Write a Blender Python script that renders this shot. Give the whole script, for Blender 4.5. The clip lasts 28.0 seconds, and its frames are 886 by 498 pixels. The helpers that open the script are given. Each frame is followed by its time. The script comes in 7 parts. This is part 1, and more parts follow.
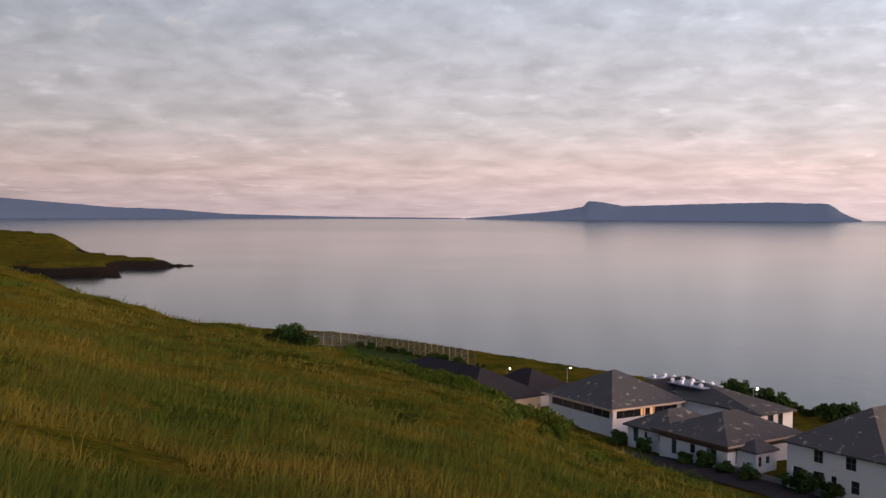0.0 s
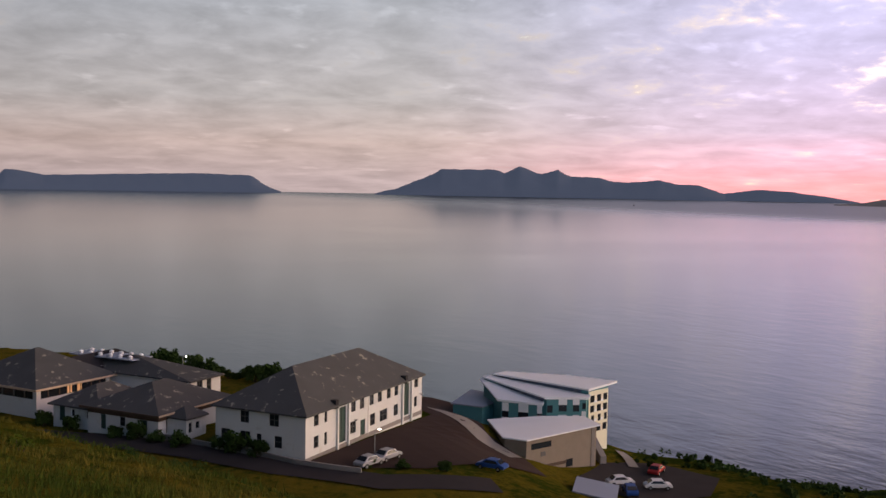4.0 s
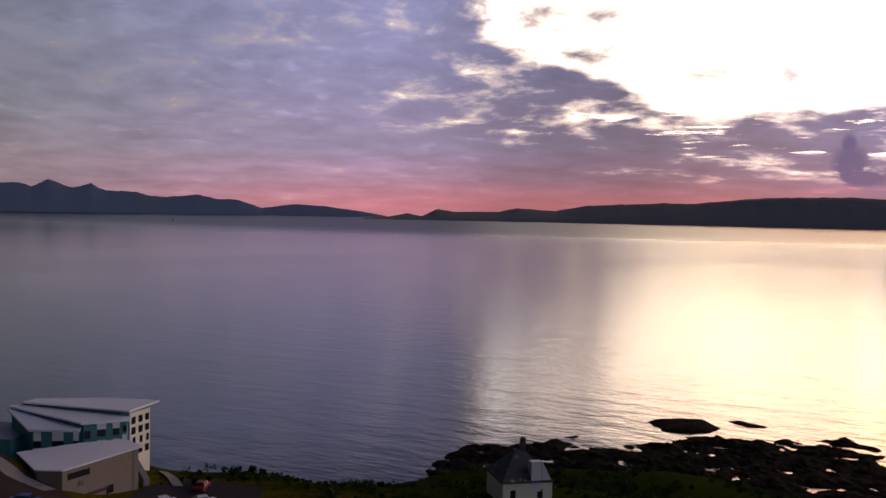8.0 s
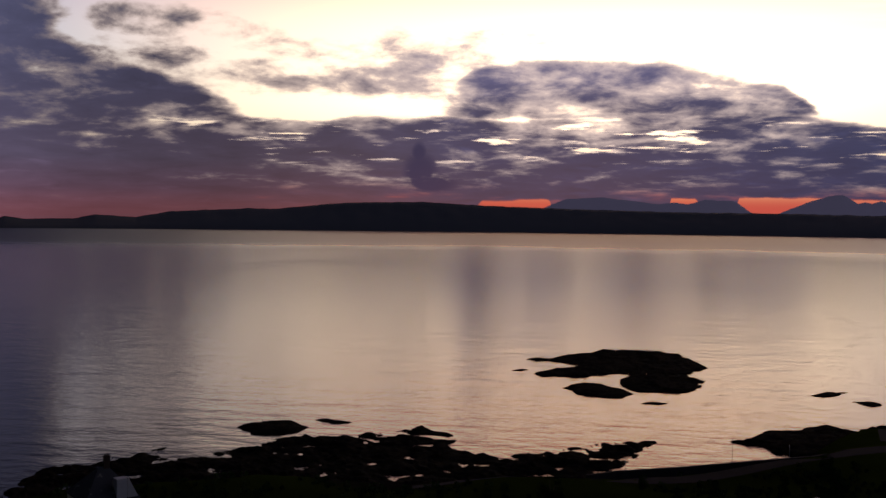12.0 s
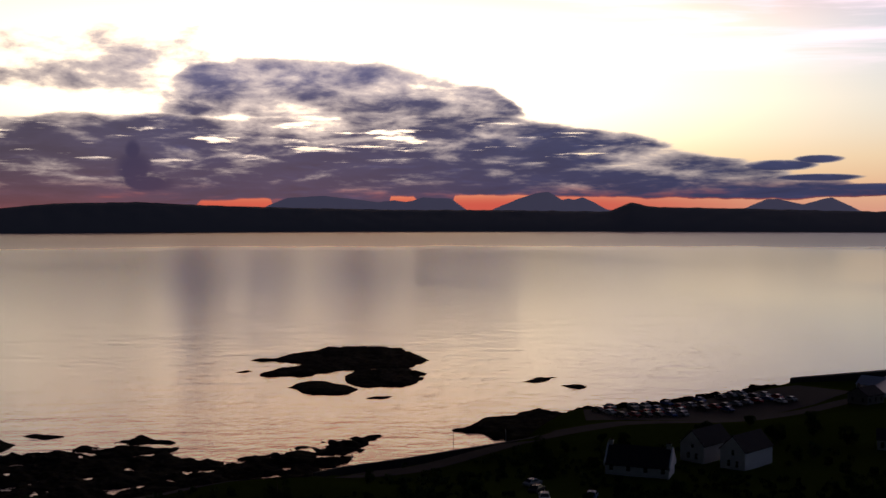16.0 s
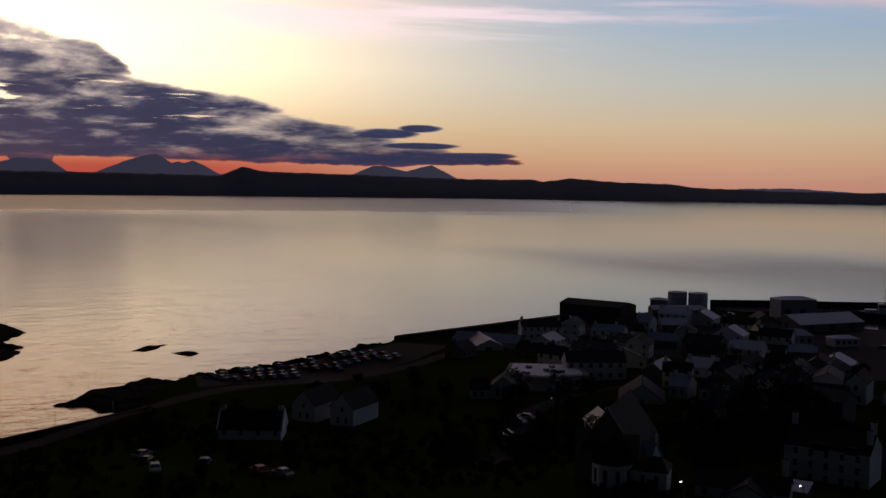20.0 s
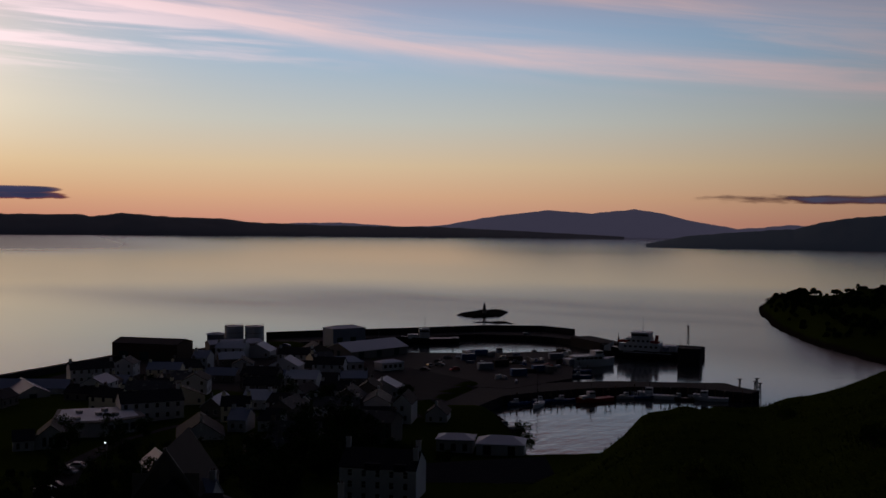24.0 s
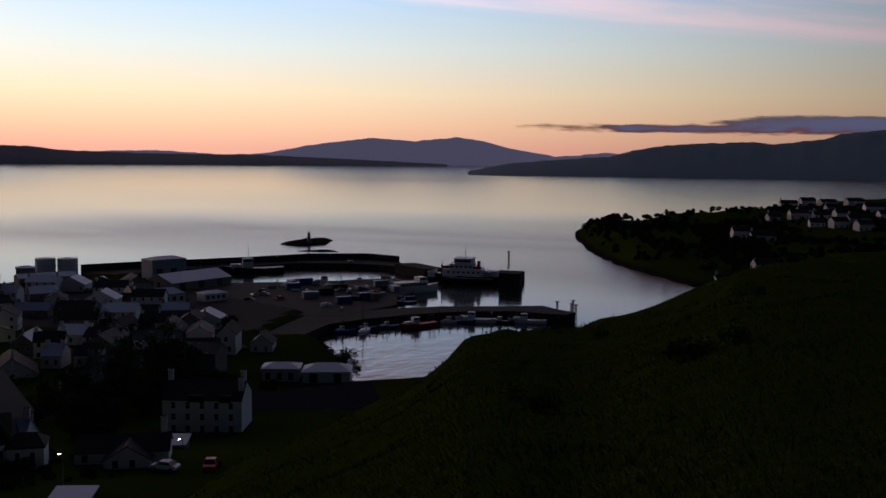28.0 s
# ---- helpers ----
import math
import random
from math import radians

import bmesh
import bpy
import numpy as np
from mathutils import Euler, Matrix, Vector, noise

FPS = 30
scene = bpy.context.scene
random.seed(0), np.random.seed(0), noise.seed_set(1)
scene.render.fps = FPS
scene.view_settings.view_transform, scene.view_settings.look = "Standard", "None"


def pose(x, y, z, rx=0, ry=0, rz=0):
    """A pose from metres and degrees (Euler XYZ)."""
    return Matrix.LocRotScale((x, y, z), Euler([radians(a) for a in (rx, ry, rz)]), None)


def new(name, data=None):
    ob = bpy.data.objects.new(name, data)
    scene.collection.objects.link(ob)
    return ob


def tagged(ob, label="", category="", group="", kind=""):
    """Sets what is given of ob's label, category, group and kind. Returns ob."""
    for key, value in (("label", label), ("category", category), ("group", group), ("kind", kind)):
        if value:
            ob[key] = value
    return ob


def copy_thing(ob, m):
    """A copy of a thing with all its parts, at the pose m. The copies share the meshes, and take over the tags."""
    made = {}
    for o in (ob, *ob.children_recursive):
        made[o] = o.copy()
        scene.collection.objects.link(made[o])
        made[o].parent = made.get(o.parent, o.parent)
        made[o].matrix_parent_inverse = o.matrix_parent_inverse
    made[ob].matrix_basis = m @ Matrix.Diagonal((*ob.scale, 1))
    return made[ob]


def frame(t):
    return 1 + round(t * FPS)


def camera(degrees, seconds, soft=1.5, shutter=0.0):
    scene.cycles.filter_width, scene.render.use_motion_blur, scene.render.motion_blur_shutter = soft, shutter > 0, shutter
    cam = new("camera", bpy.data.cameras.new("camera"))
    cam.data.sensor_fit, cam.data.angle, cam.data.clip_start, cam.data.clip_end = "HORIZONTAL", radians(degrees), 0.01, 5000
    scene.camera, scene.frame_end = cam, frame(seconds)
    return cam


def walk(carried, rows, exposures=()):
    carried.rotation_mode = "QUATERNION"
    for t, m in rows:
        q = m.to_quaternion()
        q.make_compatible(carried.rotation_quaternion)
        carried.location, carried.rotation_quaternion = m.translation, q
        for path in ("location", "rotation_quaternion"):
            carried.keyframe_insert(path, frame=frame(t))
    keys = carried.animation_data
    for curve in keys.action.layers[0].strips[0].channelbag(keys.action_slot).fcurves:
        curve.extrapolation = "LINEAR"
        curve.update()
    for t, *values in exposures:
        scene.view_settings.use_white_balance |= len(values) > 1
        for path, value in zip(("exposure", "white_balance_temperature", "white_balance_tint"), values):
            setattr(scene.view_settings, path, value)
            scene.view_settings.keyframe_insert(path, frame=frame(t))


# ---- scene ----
cam = camera(45.94, 28.0)

# seconds, turn to the left, tilt, lean
EYE = 60.0
PATH = [
    (0, -0.00, -2.39, -0.25), (0.5, -4.01, -2.57, -0.40), (1, -7.44, -2.57, -0.52), (1.5, -10.54, -2.50, -0.60),
    (2, -13.56, -2.45, -0.38), (2.5, -17.11, -2.42, -0.19), (3, -22.02, -2.56, -0.50), (3.5, -26.47, -3.23, -0.90),
    (5.5, -42.02, -3.49, -0.63), (6, -45.33, -3.27, -0.79), (6.5, -48.34, -3.17, -0.87), (7, -50.44, -2.72, -0.88),
    (7.5, -52.82, -2.28, -0.98), (8, -55.47, -2.44, -1.09), (8.5, -56.84, -2.17, -1.10), (9, -59.01, -1.89, -1.12),
    (9.5, -62.10, -1.80, -0.83), (10, -65.43, -2.05, -0.92), (10.5, -68.71, -1.93, -0.95), (11, -71.72, -2.03, -0.82),
    (11.5, -74.93, -1.96, -0.51), (12, -77.94, -1.82, -0.66), (12.5, -78.82, -1.93, -0.68), (14.5, -85.91, -1.79, 0.17),
    (15, -88.48, -1.56, 0.23), (15.5, -90.10, -1.57, 0.30), (16, -93.09, -1.82, 0.08), (16.5, -96.98, -1.96, 0.37),
    (17, -101.03, -1.98, -0.13), (17.5, -103.79, -1.94, -0.32), (18, -105.96, -2.11, -0.71), (18.5, -108.10, -2.65, -1.04),
    (19, -110.85, -2.81, -1.01), (19.5, -112.45, -3.35, -0.86), (20, -114.11, -3.65, -0.70), (20.5, -115.54, -3.75, -0.89),
    (22.5, -127.39, -2.26, -0.53), (23, -130.97, -2.39, -0.37), (23.5, -135.51, -1.75, -0.16), (24, -138.15, -1.50, -0.56),
    (24.5, -140.49, -1.17, -0.82), (25, -142.96, -0.65, -1.05), (25.5, -145.15, -1.01, -1.06), (26, -145.96, -2.01, -0.97),
    (26.5, -146.82, -2.94, -0.81), (27, -146.86, -3.73, -0.31), (27.5, -147.43, -4.64, -0.49), (28, -147.76, -5.35, -0.59),
]
EXPOSURES = [(0, -0.13, 6900, 11), (2, -0.34, 6950, 10), (3, -0.4, 6950, 9), (6, -1.58, 7300, 8), (8, -1.95, 6200, 16), (9, -2.15, 5900, 18), (9.8, -2.6, 5850, 19), (11, -3.4, 5800, 20), (12.4, -3.72, 5750, 20), (15, -3.55, 5650, 18), (17, -3.53, 5600, 13), (18, -3.9, 5650, 13),
             (19, -3.9, 5750, 14), (20.5, -3.9, 5750, 14), (23, -3.75, 5850, 13), (24, -3.8, 5900, 14), (25, -3.62, 5850, 14), (28, -3.0, 5600, 13)]
walk(cam, [(t, pose(0, 0, EYE, 90 + p, r, y)) for t, y, p, r in PATH], EXPOSURES)

# ---------------------------------------------------------------- world and sun
def lin(r, g, b):
    """Linear colour from eight-bit display values."""
    return tuple((c / 255 / 12.92) if c <= 10 else ((c / 255 + 0.055) / 1.055) ** 2.4 for c in (r, g, b)) + (1,)


class Nodes:
    """Short hand for building node trees."""

    def __init__(self, tree):
        self.tree = tree
        tree.nodes.clear()

    def add(self, kind, **props):
        node = self.tree.nodes.new(kind)
        for key, value in props.items():
            setattr(node, key, value)
        return node

    def put(self, socket, value):
        if isinstance(value, bpy.types.NodeSocket):
            self.tree.links.new(value, socket)
        else:
            socket.default_value = value

    def m(self, op, a, b=0.0, c=0.0, clamp=False):
        node = self.add("ShaderNodeMath", operation=op, use_clamp=clamp)
        for socket, value in zip(node.inputs, (a, b, c)):
            self.put(socket, value)
        return node.outputs[0]

    def step(self, value, lo, hi, out_lo=0.0, out_hi=1.0):
        node = self.add("ShaderNodeMapRange", interpolation_type="SMOOTHSTEP")
        for socket, v in zip(node.inputs, (value, lo, hi, out_lo, out_hi)):
            self.put(socket, v)
        return node.outputs[0]

    def span(self, value, lo, hi, out_lo=0.0, out_hi=1.0):
        node = self.add("ShaderNodeMapRange")
        for socket, v in zip(node.inputs, (value, lo, hi, out_lo, out_hi)):
            self.put(socket, v)
        return node.outputs[0]

    def mix(self, f, a, b, kind="MIX"):
        node = self.add("ShaderNodeMix", data_type="RGBA", blend_type=kind)
        self.put(node.inputs[0], f)
        self.put(node.inputs[6], a)
        self.put(node.inputs[7], b)
        return node.outputs[2]

    def ramp(self, f, stops, ease="LINEAR"):
        node = self.add("ShaderNodeValToRGB")
        node.color_ramp.interpolation = ease
        e = node.color_ramp.elements
        while len(e) < len(stops):
            e.new(0.5)
        for el, (pos, col) in zip(e, stops):
            el.position = pos
            el.color = col if isinstance(col, tuple) else (col, col, col, 1)
        self.put(node.inputs[0], f)
        return node.outputs[0]

    def noise(self, vector, scale, detail=4.0, rough=0.55, distortion=0.0, kind="3D"):
        node = self.add("ShaderNodeTexNoise", noise_dimensions=kind)
        self.put(node.inputs["Vector"], vector)
        for key, v in (("Scale", scale), ("Detail", detail), ("Roughness", rough), ("Distortion", distortion)):
            node.inputs[key].default_value = v
        return node.outputs[0]

    def xyz(self, x, y, z):
        node = self.add("ShaderNodeCombineXYZ")
        for socket, v in zip(node.inputs, (x, y, z)):
            self.put(socket, v)
        return node.outputs[0]

    def scaled(self, color, f):
        node = self.add("ShaderNodeVectorMath", operation="SCALE")
        self.put(node.inputs[0], color)
        self.put(node.inputs[3], f)
        return node.outputs[0]


SUN_AZ = 84.0      # clockwise from +y
SKY = 16.0         # overall level of the evening sky

world = bpy.data.worlds.new("evening_sky")
scene.world = world
world.use_nodes = True
n = Nodes(world.node_tree)
way = n.add("ShaderNodeTexCoord").outputs["Generated"]
sep = n.add("ShaderNodeSeparateXYZ")
n.put(sep.inputs[0], way)
dx, dy, dz = sep.outputs
az = n.m("MULTIPLY", n.m("ARCTAN2", dx, dy), 57.29578)
el = n.m("MULTIPLY", n.m("ARCSINE", dz), 57.29578)
elp = n.m("MAXIMUM", el, 0.0)
flat = n.m("SQRT", n.m("MAXIMUM", n.m("SUBTRACT", 1.0, n.m("MULTIPLY", dz, dz)), 1e-4))


def toward(deg):
    """Cosine of the level angle between the ray and a compass direction."""
    s, c = math.sin(radians(deg)), math.cos(radians(deg))
    return n.m("DIVIDE", n.m("ADD", n.m("MULTIPLY", dx, s), n.m("MULTIPLY", dy, c)), flat)


e01 = n.m("DIVIDE", elp, 30.0, clamp=True)
# clear evening sky away from the sun, and round it
clear = n.ramp(e01, [(0.0, lin(228, 162, 130)), (0.045, lin(240, 188, 142)), (0.1, lin(241, 210, 164)), (0.18, lin(218, 216, 198)),
                     (0.29, lin(180, 204, 218)), (0.55, lin(152, 180, 220)), (1.0, lin(124, 152, 204))])
glow = n.ramp(e01, [(0.0, lin(240, 146, 102)), (0.035, lin(246, 172, 114)), (0.07, lin(250, 200, 132)), (0.14, lin(253, 218, 162)),
                    (0.26, lin(255, 221, 168)), (0.4, lin(255, 200, 148)), (0.5, lin(250, 178, 140)), (1.0, lin(214, 166, 158))])
near_sun = n.m("POWER", n.m("MAXIMUM", toward(SUN_AZ + 3), 0.0), 8.0)
side = n.step(toward(SUN_AZ + 14), 0.0, 1.0)
clear_level = n.m("MULTIPLY_ADD", side, 0.58, 0.14)
glow_level = n.m("MULTIPLY_ADD", near_sun, n.m("MULTIPLY", n.span(elp, 0.5, 6.0, 0.2, 1.9), n.step(elp, 9.5, 15.0, 1.0, 0.2)), 0.42)
sky = n.mix(near_sun, n.scaled(clear, clear_level), n.scaled(glow, glow_level))
ember = n.m("MULTIPLY", n.step(toward(SUN_AZ), 0.86, 0.975), n.step(el, 2.0, 0.5))
sky = n.mix(ember, sky, n.scaled(lin(240, 100, 80)[:3], 0.5))

# cloud texture: cells that flatten towards the horizon
flatten = n.m("DIVIDE", n.m("LOGARITHM", n.m("MULTIPLY_ADD", n.m("MAXIMUM", el, -2.0), 0.085, 0.34), math.e), 0.085)
cells = n.xyz(n.m("DIVIDE", az, 2.7), flatten, 0.0)
wide_cells = n.xyz(n.m("DIVIDE", az, 9.0), n.m("MULTIPLY", flatten, 0.34), 5.0)
puffs = n.noise(cells, 0.8, 8.0, 0.56, 0.25)
rolls = n.noise(wide_cells, 1.0, 4.0, 0.5, 0.3)
slits = n.noise(n.xyz(n.m("DIVIDE", az, 4.2), n.m("MULTIPLY", flatten, 1.7), 8.0), 1.0, 5.0, 0.6, 0.2)
grain = n.m("MULTIPLY_ADD", puffs, 0.62, n.m("MULTIPLY", rolls, 0.38))


def bar(az0, az1, soft_az, el0, el1, soft_el):
    """A soft-edged stretch of the sky between two directions and two heights."""
    a = n.m("MULTIPLY", n.step(az, az0 - soft_az, az0 + soft_az), n.step(az, az1 + soft_az, az1 - soft_az))
    return n.m("MULTIPLY", a, n.m("MULTIPLY", n.step(el, el0 - soft_el, el0 + soft_el), n.step(el, el1 + soft_el, el1 - soft_el)))


def curve(knots, low=0.0, high=10.0):
    """A height in degrees that follows the compass direction through the given knots."""
    a0, a1 = knots[0][0], knots[-1][0]
    f = n.ramp(n.span(az, a0, a1), [((a - a0) / (a1 - a0), (v - low) / (high - low)) for a, v in knots])
    return n.m("MULTIPLY_ADD", f, high - low, low)


def puff(az0, el0, wide, tall):
    """One soft lump of cloud."""
    u, v = n.m("DIVIDE", n.m("SUBTRACT", az, az0), wide), n.m("DIVIDE", n.m("SUBTRACT", el, el0), tall)
    return n.step(n.m("ADD", n.m("MULTIPLY", u, u), n.m("MULTIPLY", v, v)), 1.5, 0.2)


wobble = n.m("MULTIPLY", n.m("SUBTRACT", rolls, 0.5), 3.0)
# the long bank over the far hills, with clear gaps under its foot
bank_top = curve([(48, 5.7), (60, 5.6), (67, 5.35), (81, 5.4), (88, 5.9), (97, 5.5), (104, 4.25), (109.2, 2.85), (113.7, 1.8), (118, 1.3), (121, 0.2)])
foot = curve([(76, -0.6), (79, -0.3), (80, 0.8), (83.7, 0.95), (84.2, -0.3), (89.9, -0.3), (90.2, 1.0), (91.6, 1.05), (92.0, -0.3), (93.3, -0.3), (93.7, 1.1), (98, 1.1), (104, 0.95), (111, 0.85), (118, 1.0), (121, 1.0)], -1.0, 3.0)
foot = n.m("MULTIPLY_ADD", n.m("SUBTRACT", n.noise(n.xyz(n.m("DIVIDE", az, 1.5), 1.0, 0.0), 1.0, 3.0, 0.5), 0.5), 0.35, foot)
depth = n.m("SUBTRACT", n.m("MULTIPLY_ADD", wobble, 0.35, bank_top), el)
bank = n.m("MULTIPLY", n.step(depth, -0.25, 0.4), n.step(n.m("SUBTRACT", el, foot), -0.12, 0.12))
bank = n.m("MULTIPLY", bank, n.step(depth, 0.1, 2.4, 0.98, 1.3))
# a second, puffier storey on its sunward part
upper_top = curve([(74, 5.2), (77, 6.6), (79.5, 8.3), (82, 8.9), (87.5, 8.7), (92, 8.0), (95.9, 7.5), (97.0, 6.5), (98, 5.2), (100, 5.0)])
upper = n.m("MULTIPLY", n.step(n.m("SUBTRACT", n.m("MULTIPLY_ADD", wobble, 0.5, upper_top), el), -0.2, 0.7), n.m("MULTIPLY", n.step(el, 4.9, 5.5), n.step(az, 76.0, 80.0)))
bank = n.m("MAXIMUM", bank, n.m("MULTIPLY", upper, 0.99))
# the closed deck away from the sun
deck_edge = n.m("MULTIPLY_ADD", n.m("MAXIMUM", n.m("SUBTRACT", 9.0, el), 0.0), 2.2, n.m("MULTIPLY_ADD", wobble, 4.0, 60.0))
deck = n.m("MULTIPLY", n.step(n.m("SUBTRACT", deck_edge, az), -2.2, 3.2), n.step(az, -150.0, -110.0))
deck = n.m("MAXIMUM", deck, n.m("MULTIPLY", n.step(el, 11.0, 13.5), n.m("MULTIPLY", n.step(az, 77.0, 63.0), n.step(az, -150.0, -110.0))))
# cloud above the view, unseen and added to cut light on the land
unseen_overhead = n.m("MULTIPLY", n.m("MULTIPLY", n.step(el, 17.0, 25.0), 1.65), n.m("MULTIPLY", n.step(az, -70.0, -30.0), n.step(az, 150.0, 96.0)))
# a tower of cloud under the bank, wisps past its end, a long low bar over the loch
tower = n.m("MAXIMUM", n.m("MAXIMUM", puff(76.7, 2.3, 0.95, 1.15), puff(77.2, 1.75, 1.5, 0.55)), puff(76.6, 3.4, 0.4, 0.6))
wisps = n.m("MULTIPLY", n.m("MAXIMUM", n.m("MAXIMUM", puff(110.8, 2.6, 2.0, 0.3), puff(112.9, 2.9, 1.3, 0.22)), n.m("MAXIMUM", puff(112.6, 1.95, 2.4, 0.2), puff(115.6, 1.45, 2.8, 0.2))), 1.4)
low_bar = n.m("MULTIPLY", n.m("MAXIMUM", bar(153.0, 180.0, 5.0, 1.1, 1.5, 0.35), bar(163.0, 180.0, 6.0, 1.2, 1.9, 0.35)), 1.3)
scraps = n.m("MULTIPLY", bar(58.0, 84.0, 5.0, 6.0, 10.2, 1.2), 0.62)
lone = n.m("MULTIPLY", puff(61.9, 10.0, 3.4, 1.1), 0.92)
extra = n.m("MAXIMUM", n.m("MAXIMUM", n.m("MULTIPLY", tower, 1.5), n.m("MAXIMUM", scraps, lone)), n.m("MAXIMUM", wisps, low_bar))
bank = n.m("MAXIMUM", bank, extra)
cover = n.m("MAXIMUM", n.m("MAXIMUM", n.m("MULTIPLY", deck, n.span(az, 22.0, 50.0, 1.3, 1.06)), bank), unseen_overhead)
tufts = n.noise(n.xyz(n.m("DIVIDE", az, 1.1), n.m("MULTIPLY", flatten, 1.9), 3.0), 1.0, 6.0, 0.62, 0.3)
dens = n.m("ADD", n.m("MULTIPLY_ADD", grain, 3.0, -2.03), n.m("MULTIPLY_ADD", tufts, 0.5, n.m("MULTIPLY", cover, 1.05)))
cut = n.m("MULTIPLY", n.m("MULTIPLY", n.step(slits, 0.55, 0.68), bar(62.0, 104.0, 5.0, 2.9, 5.0, 0.7)), 0.95)
dens = n.m("SUBTRACT", dens, n.m("MULTIPLY", cut, n.step(tower, 0.6, 0.1)))
shape = n.m("MULTIPLY", n.step(dens, 0.06, 0.58), n.step(cover, 0.02, 0.12))
thick = n.step(dens, 0.24, n.step(az, 60.0, 72.0, 0.85, 1.1))
low = n.ramp(n.m("DIVIDE", elp, 20.0, clamp=True), [(0.0, lin(196, 178, 184)), (0.1, lin(204, 185, 187)), (0.22, lin(190, 186, 194)), (0.5, lin(176, 182, 198)), (1.0, lin(162, 178, 206))])
dusk = n.ramp(n.m("DIVIDE", elp, 12.0, clamp=True), [(0.0, lin(176, 114, 122)), (0.1, lin(152, 116, 134)), (0.24, lin(132, 118, 140)), (0.6, lin(124, 120, 148)), (1.0, lin(128, 128, 158))])
slate = n.ramp(n.m("DIVIDE", elp, 12.0, clamp=True), [(0.0, lin(96, 92, 126)), (0.1, lin(88, 94, 134)), (0.3, lin(98, 104, 144)), (0.6, lin(124, 122, 156)), (1.0, lin(146, 140, 166))])
warm = n.step(az, 27.0, 54.0)
low = n.scaled(low, n.span(az, -30.0, 45.0, 0.85, 1.75))
dusk = n.mix(n.step(az, 70.0, 82.0), dusk, slate)
body = n.mix(warm, n.scaled(low, 0.062), n.scaled(dusk, n.m("ADD", n.step(az, 51.0, 63.0, 0.34, 0.195), n.step(az, 66.0, 78.0, 0.0, 0.075))))
rim = n.mix(near_sun, n.scaled(lin(244, 232, 226)[:3], 0.05), n.scaled(lin(255, 226, 196)[:3], 0.8))
rim = n.mix(n.m("MULTIPLY", n.step(el, 2.2, 1.0), n.step(az, 44.0, 68.0)), rim, n.scaled(lin(226, 110, 100)[:3], n.m("MULTIPLY_ADD", near_sun, 0.34, 0.07)))
lumps = n.noise(cells, 1.25, 3.0, 0.5, 0.2)
body = n.scaled(body, n.m("ADD", n.span(puffs, 0.34, 0.68, 1.16, 0.84), n.m("MULTIPLY", n.m("MULTIPLY", n.step(lumps, 0.56, 0.8), n.step(rolls, 0.38, 0.6)), 0.35)))
body = n.mix(n.m("MULTIPLY", bar(50.0, 78.0, 9.0, -2.0, 0.8, 0.9), 0.45), body, n.scaled(lin(214, 128, 130)[:3], 0.17))
body = n.mix(n.step(az, 132.0, 150.0), body, n.scaled(lin(126, 124, 152)[:3], 0.22))
body = n.scaled(body, n.m("MULTIPLY_ADD", n.m("MULTIPLY", n.step(el, 5.2, 8.0), n.step(az, 66.0, 76.0)), 0.7, 1.0))
body = n.mix(n.m("MULTIPLY", tower, 0.9, clamp=True), body, n.scaled(lin(72, 92, 152)[:3], 0.16))
# cloud is dimmed towards the unseen vault to lower the light on the land
cloud = n.scaled(n.mix(thick, rim, body), n.step(el, 12.0, 20.0, 1.0, 0.1))
cloud = n.mix(n.step(el, 15.0, 32.0), cloud, n.mix(1.0, cloud, (0.85, 0.95, 1.35, 1), "MULTIPLY"))
sky = n.mix(shape, sky, cloud)

# thin high streaks over the clear side, falling towards the loch
fall = n.m("MULTIPLY_ADD", n.m("SUBTRACT", az, 140.0), 0.105, el)
streak_v = n.xyz(n.m("MULTIPLY", fall, 0.62), n.m("MULTIPLY", az, 0.04), 0.0)
strand = n.noise(streak_v, 1.0, 6.0, 0.62, 0.5)
veil = n.m("MAXIMUM", n.m("MULTIPLY", n.step(fall, 8.3, 9.0), n.step(fall, 11.2, 9.6)), n.m("MULTIPLY", n.step(fall, 11.9, 12.8), n.step(az, 125.0, 145.0)))
streak = n.m("ADD", n.m("MULTIPLY", n.step(strand, 0.42, 0.72), n.step(fall, 7.4, 9.4)), n.m("MULTIPLY", veil, n.step(strand, 0.2, 0.6)))
streak = n.m("MULTIPLY", streak, n.m("MULTIPLY", n.step(az, 112.0, 122.0), n.step(el, 4.5, 6.0)))
thread = n.noise(n.xyz(n.m("MULTIPLY", az, 0.05), n.m("MULTIPLY_ADD", az, 0.03, n.m("MULTIPLY", el, 0.9)), 4.0), 1.0, 6.0, 0.6, 0.4)
streak = n.m("MAXIMUM", streak, n.m("MULTIPLY", n.step(thread, 0.44, 0.64), bar(98.0, 132.0, 7.0, 7.8, 14.0, 1.2)))
sky = n.mix(n.m("MULTIPLY", streak, n.step(az, 120.0, 134.0, 0.72, 0.5), clamp=True), sky, n.scaled(lin(238, 208, 200)[:3], n.m("MULTIPLY", clear_level, n.step(az, 112.0, 136.0, 1.75, 1.15))))

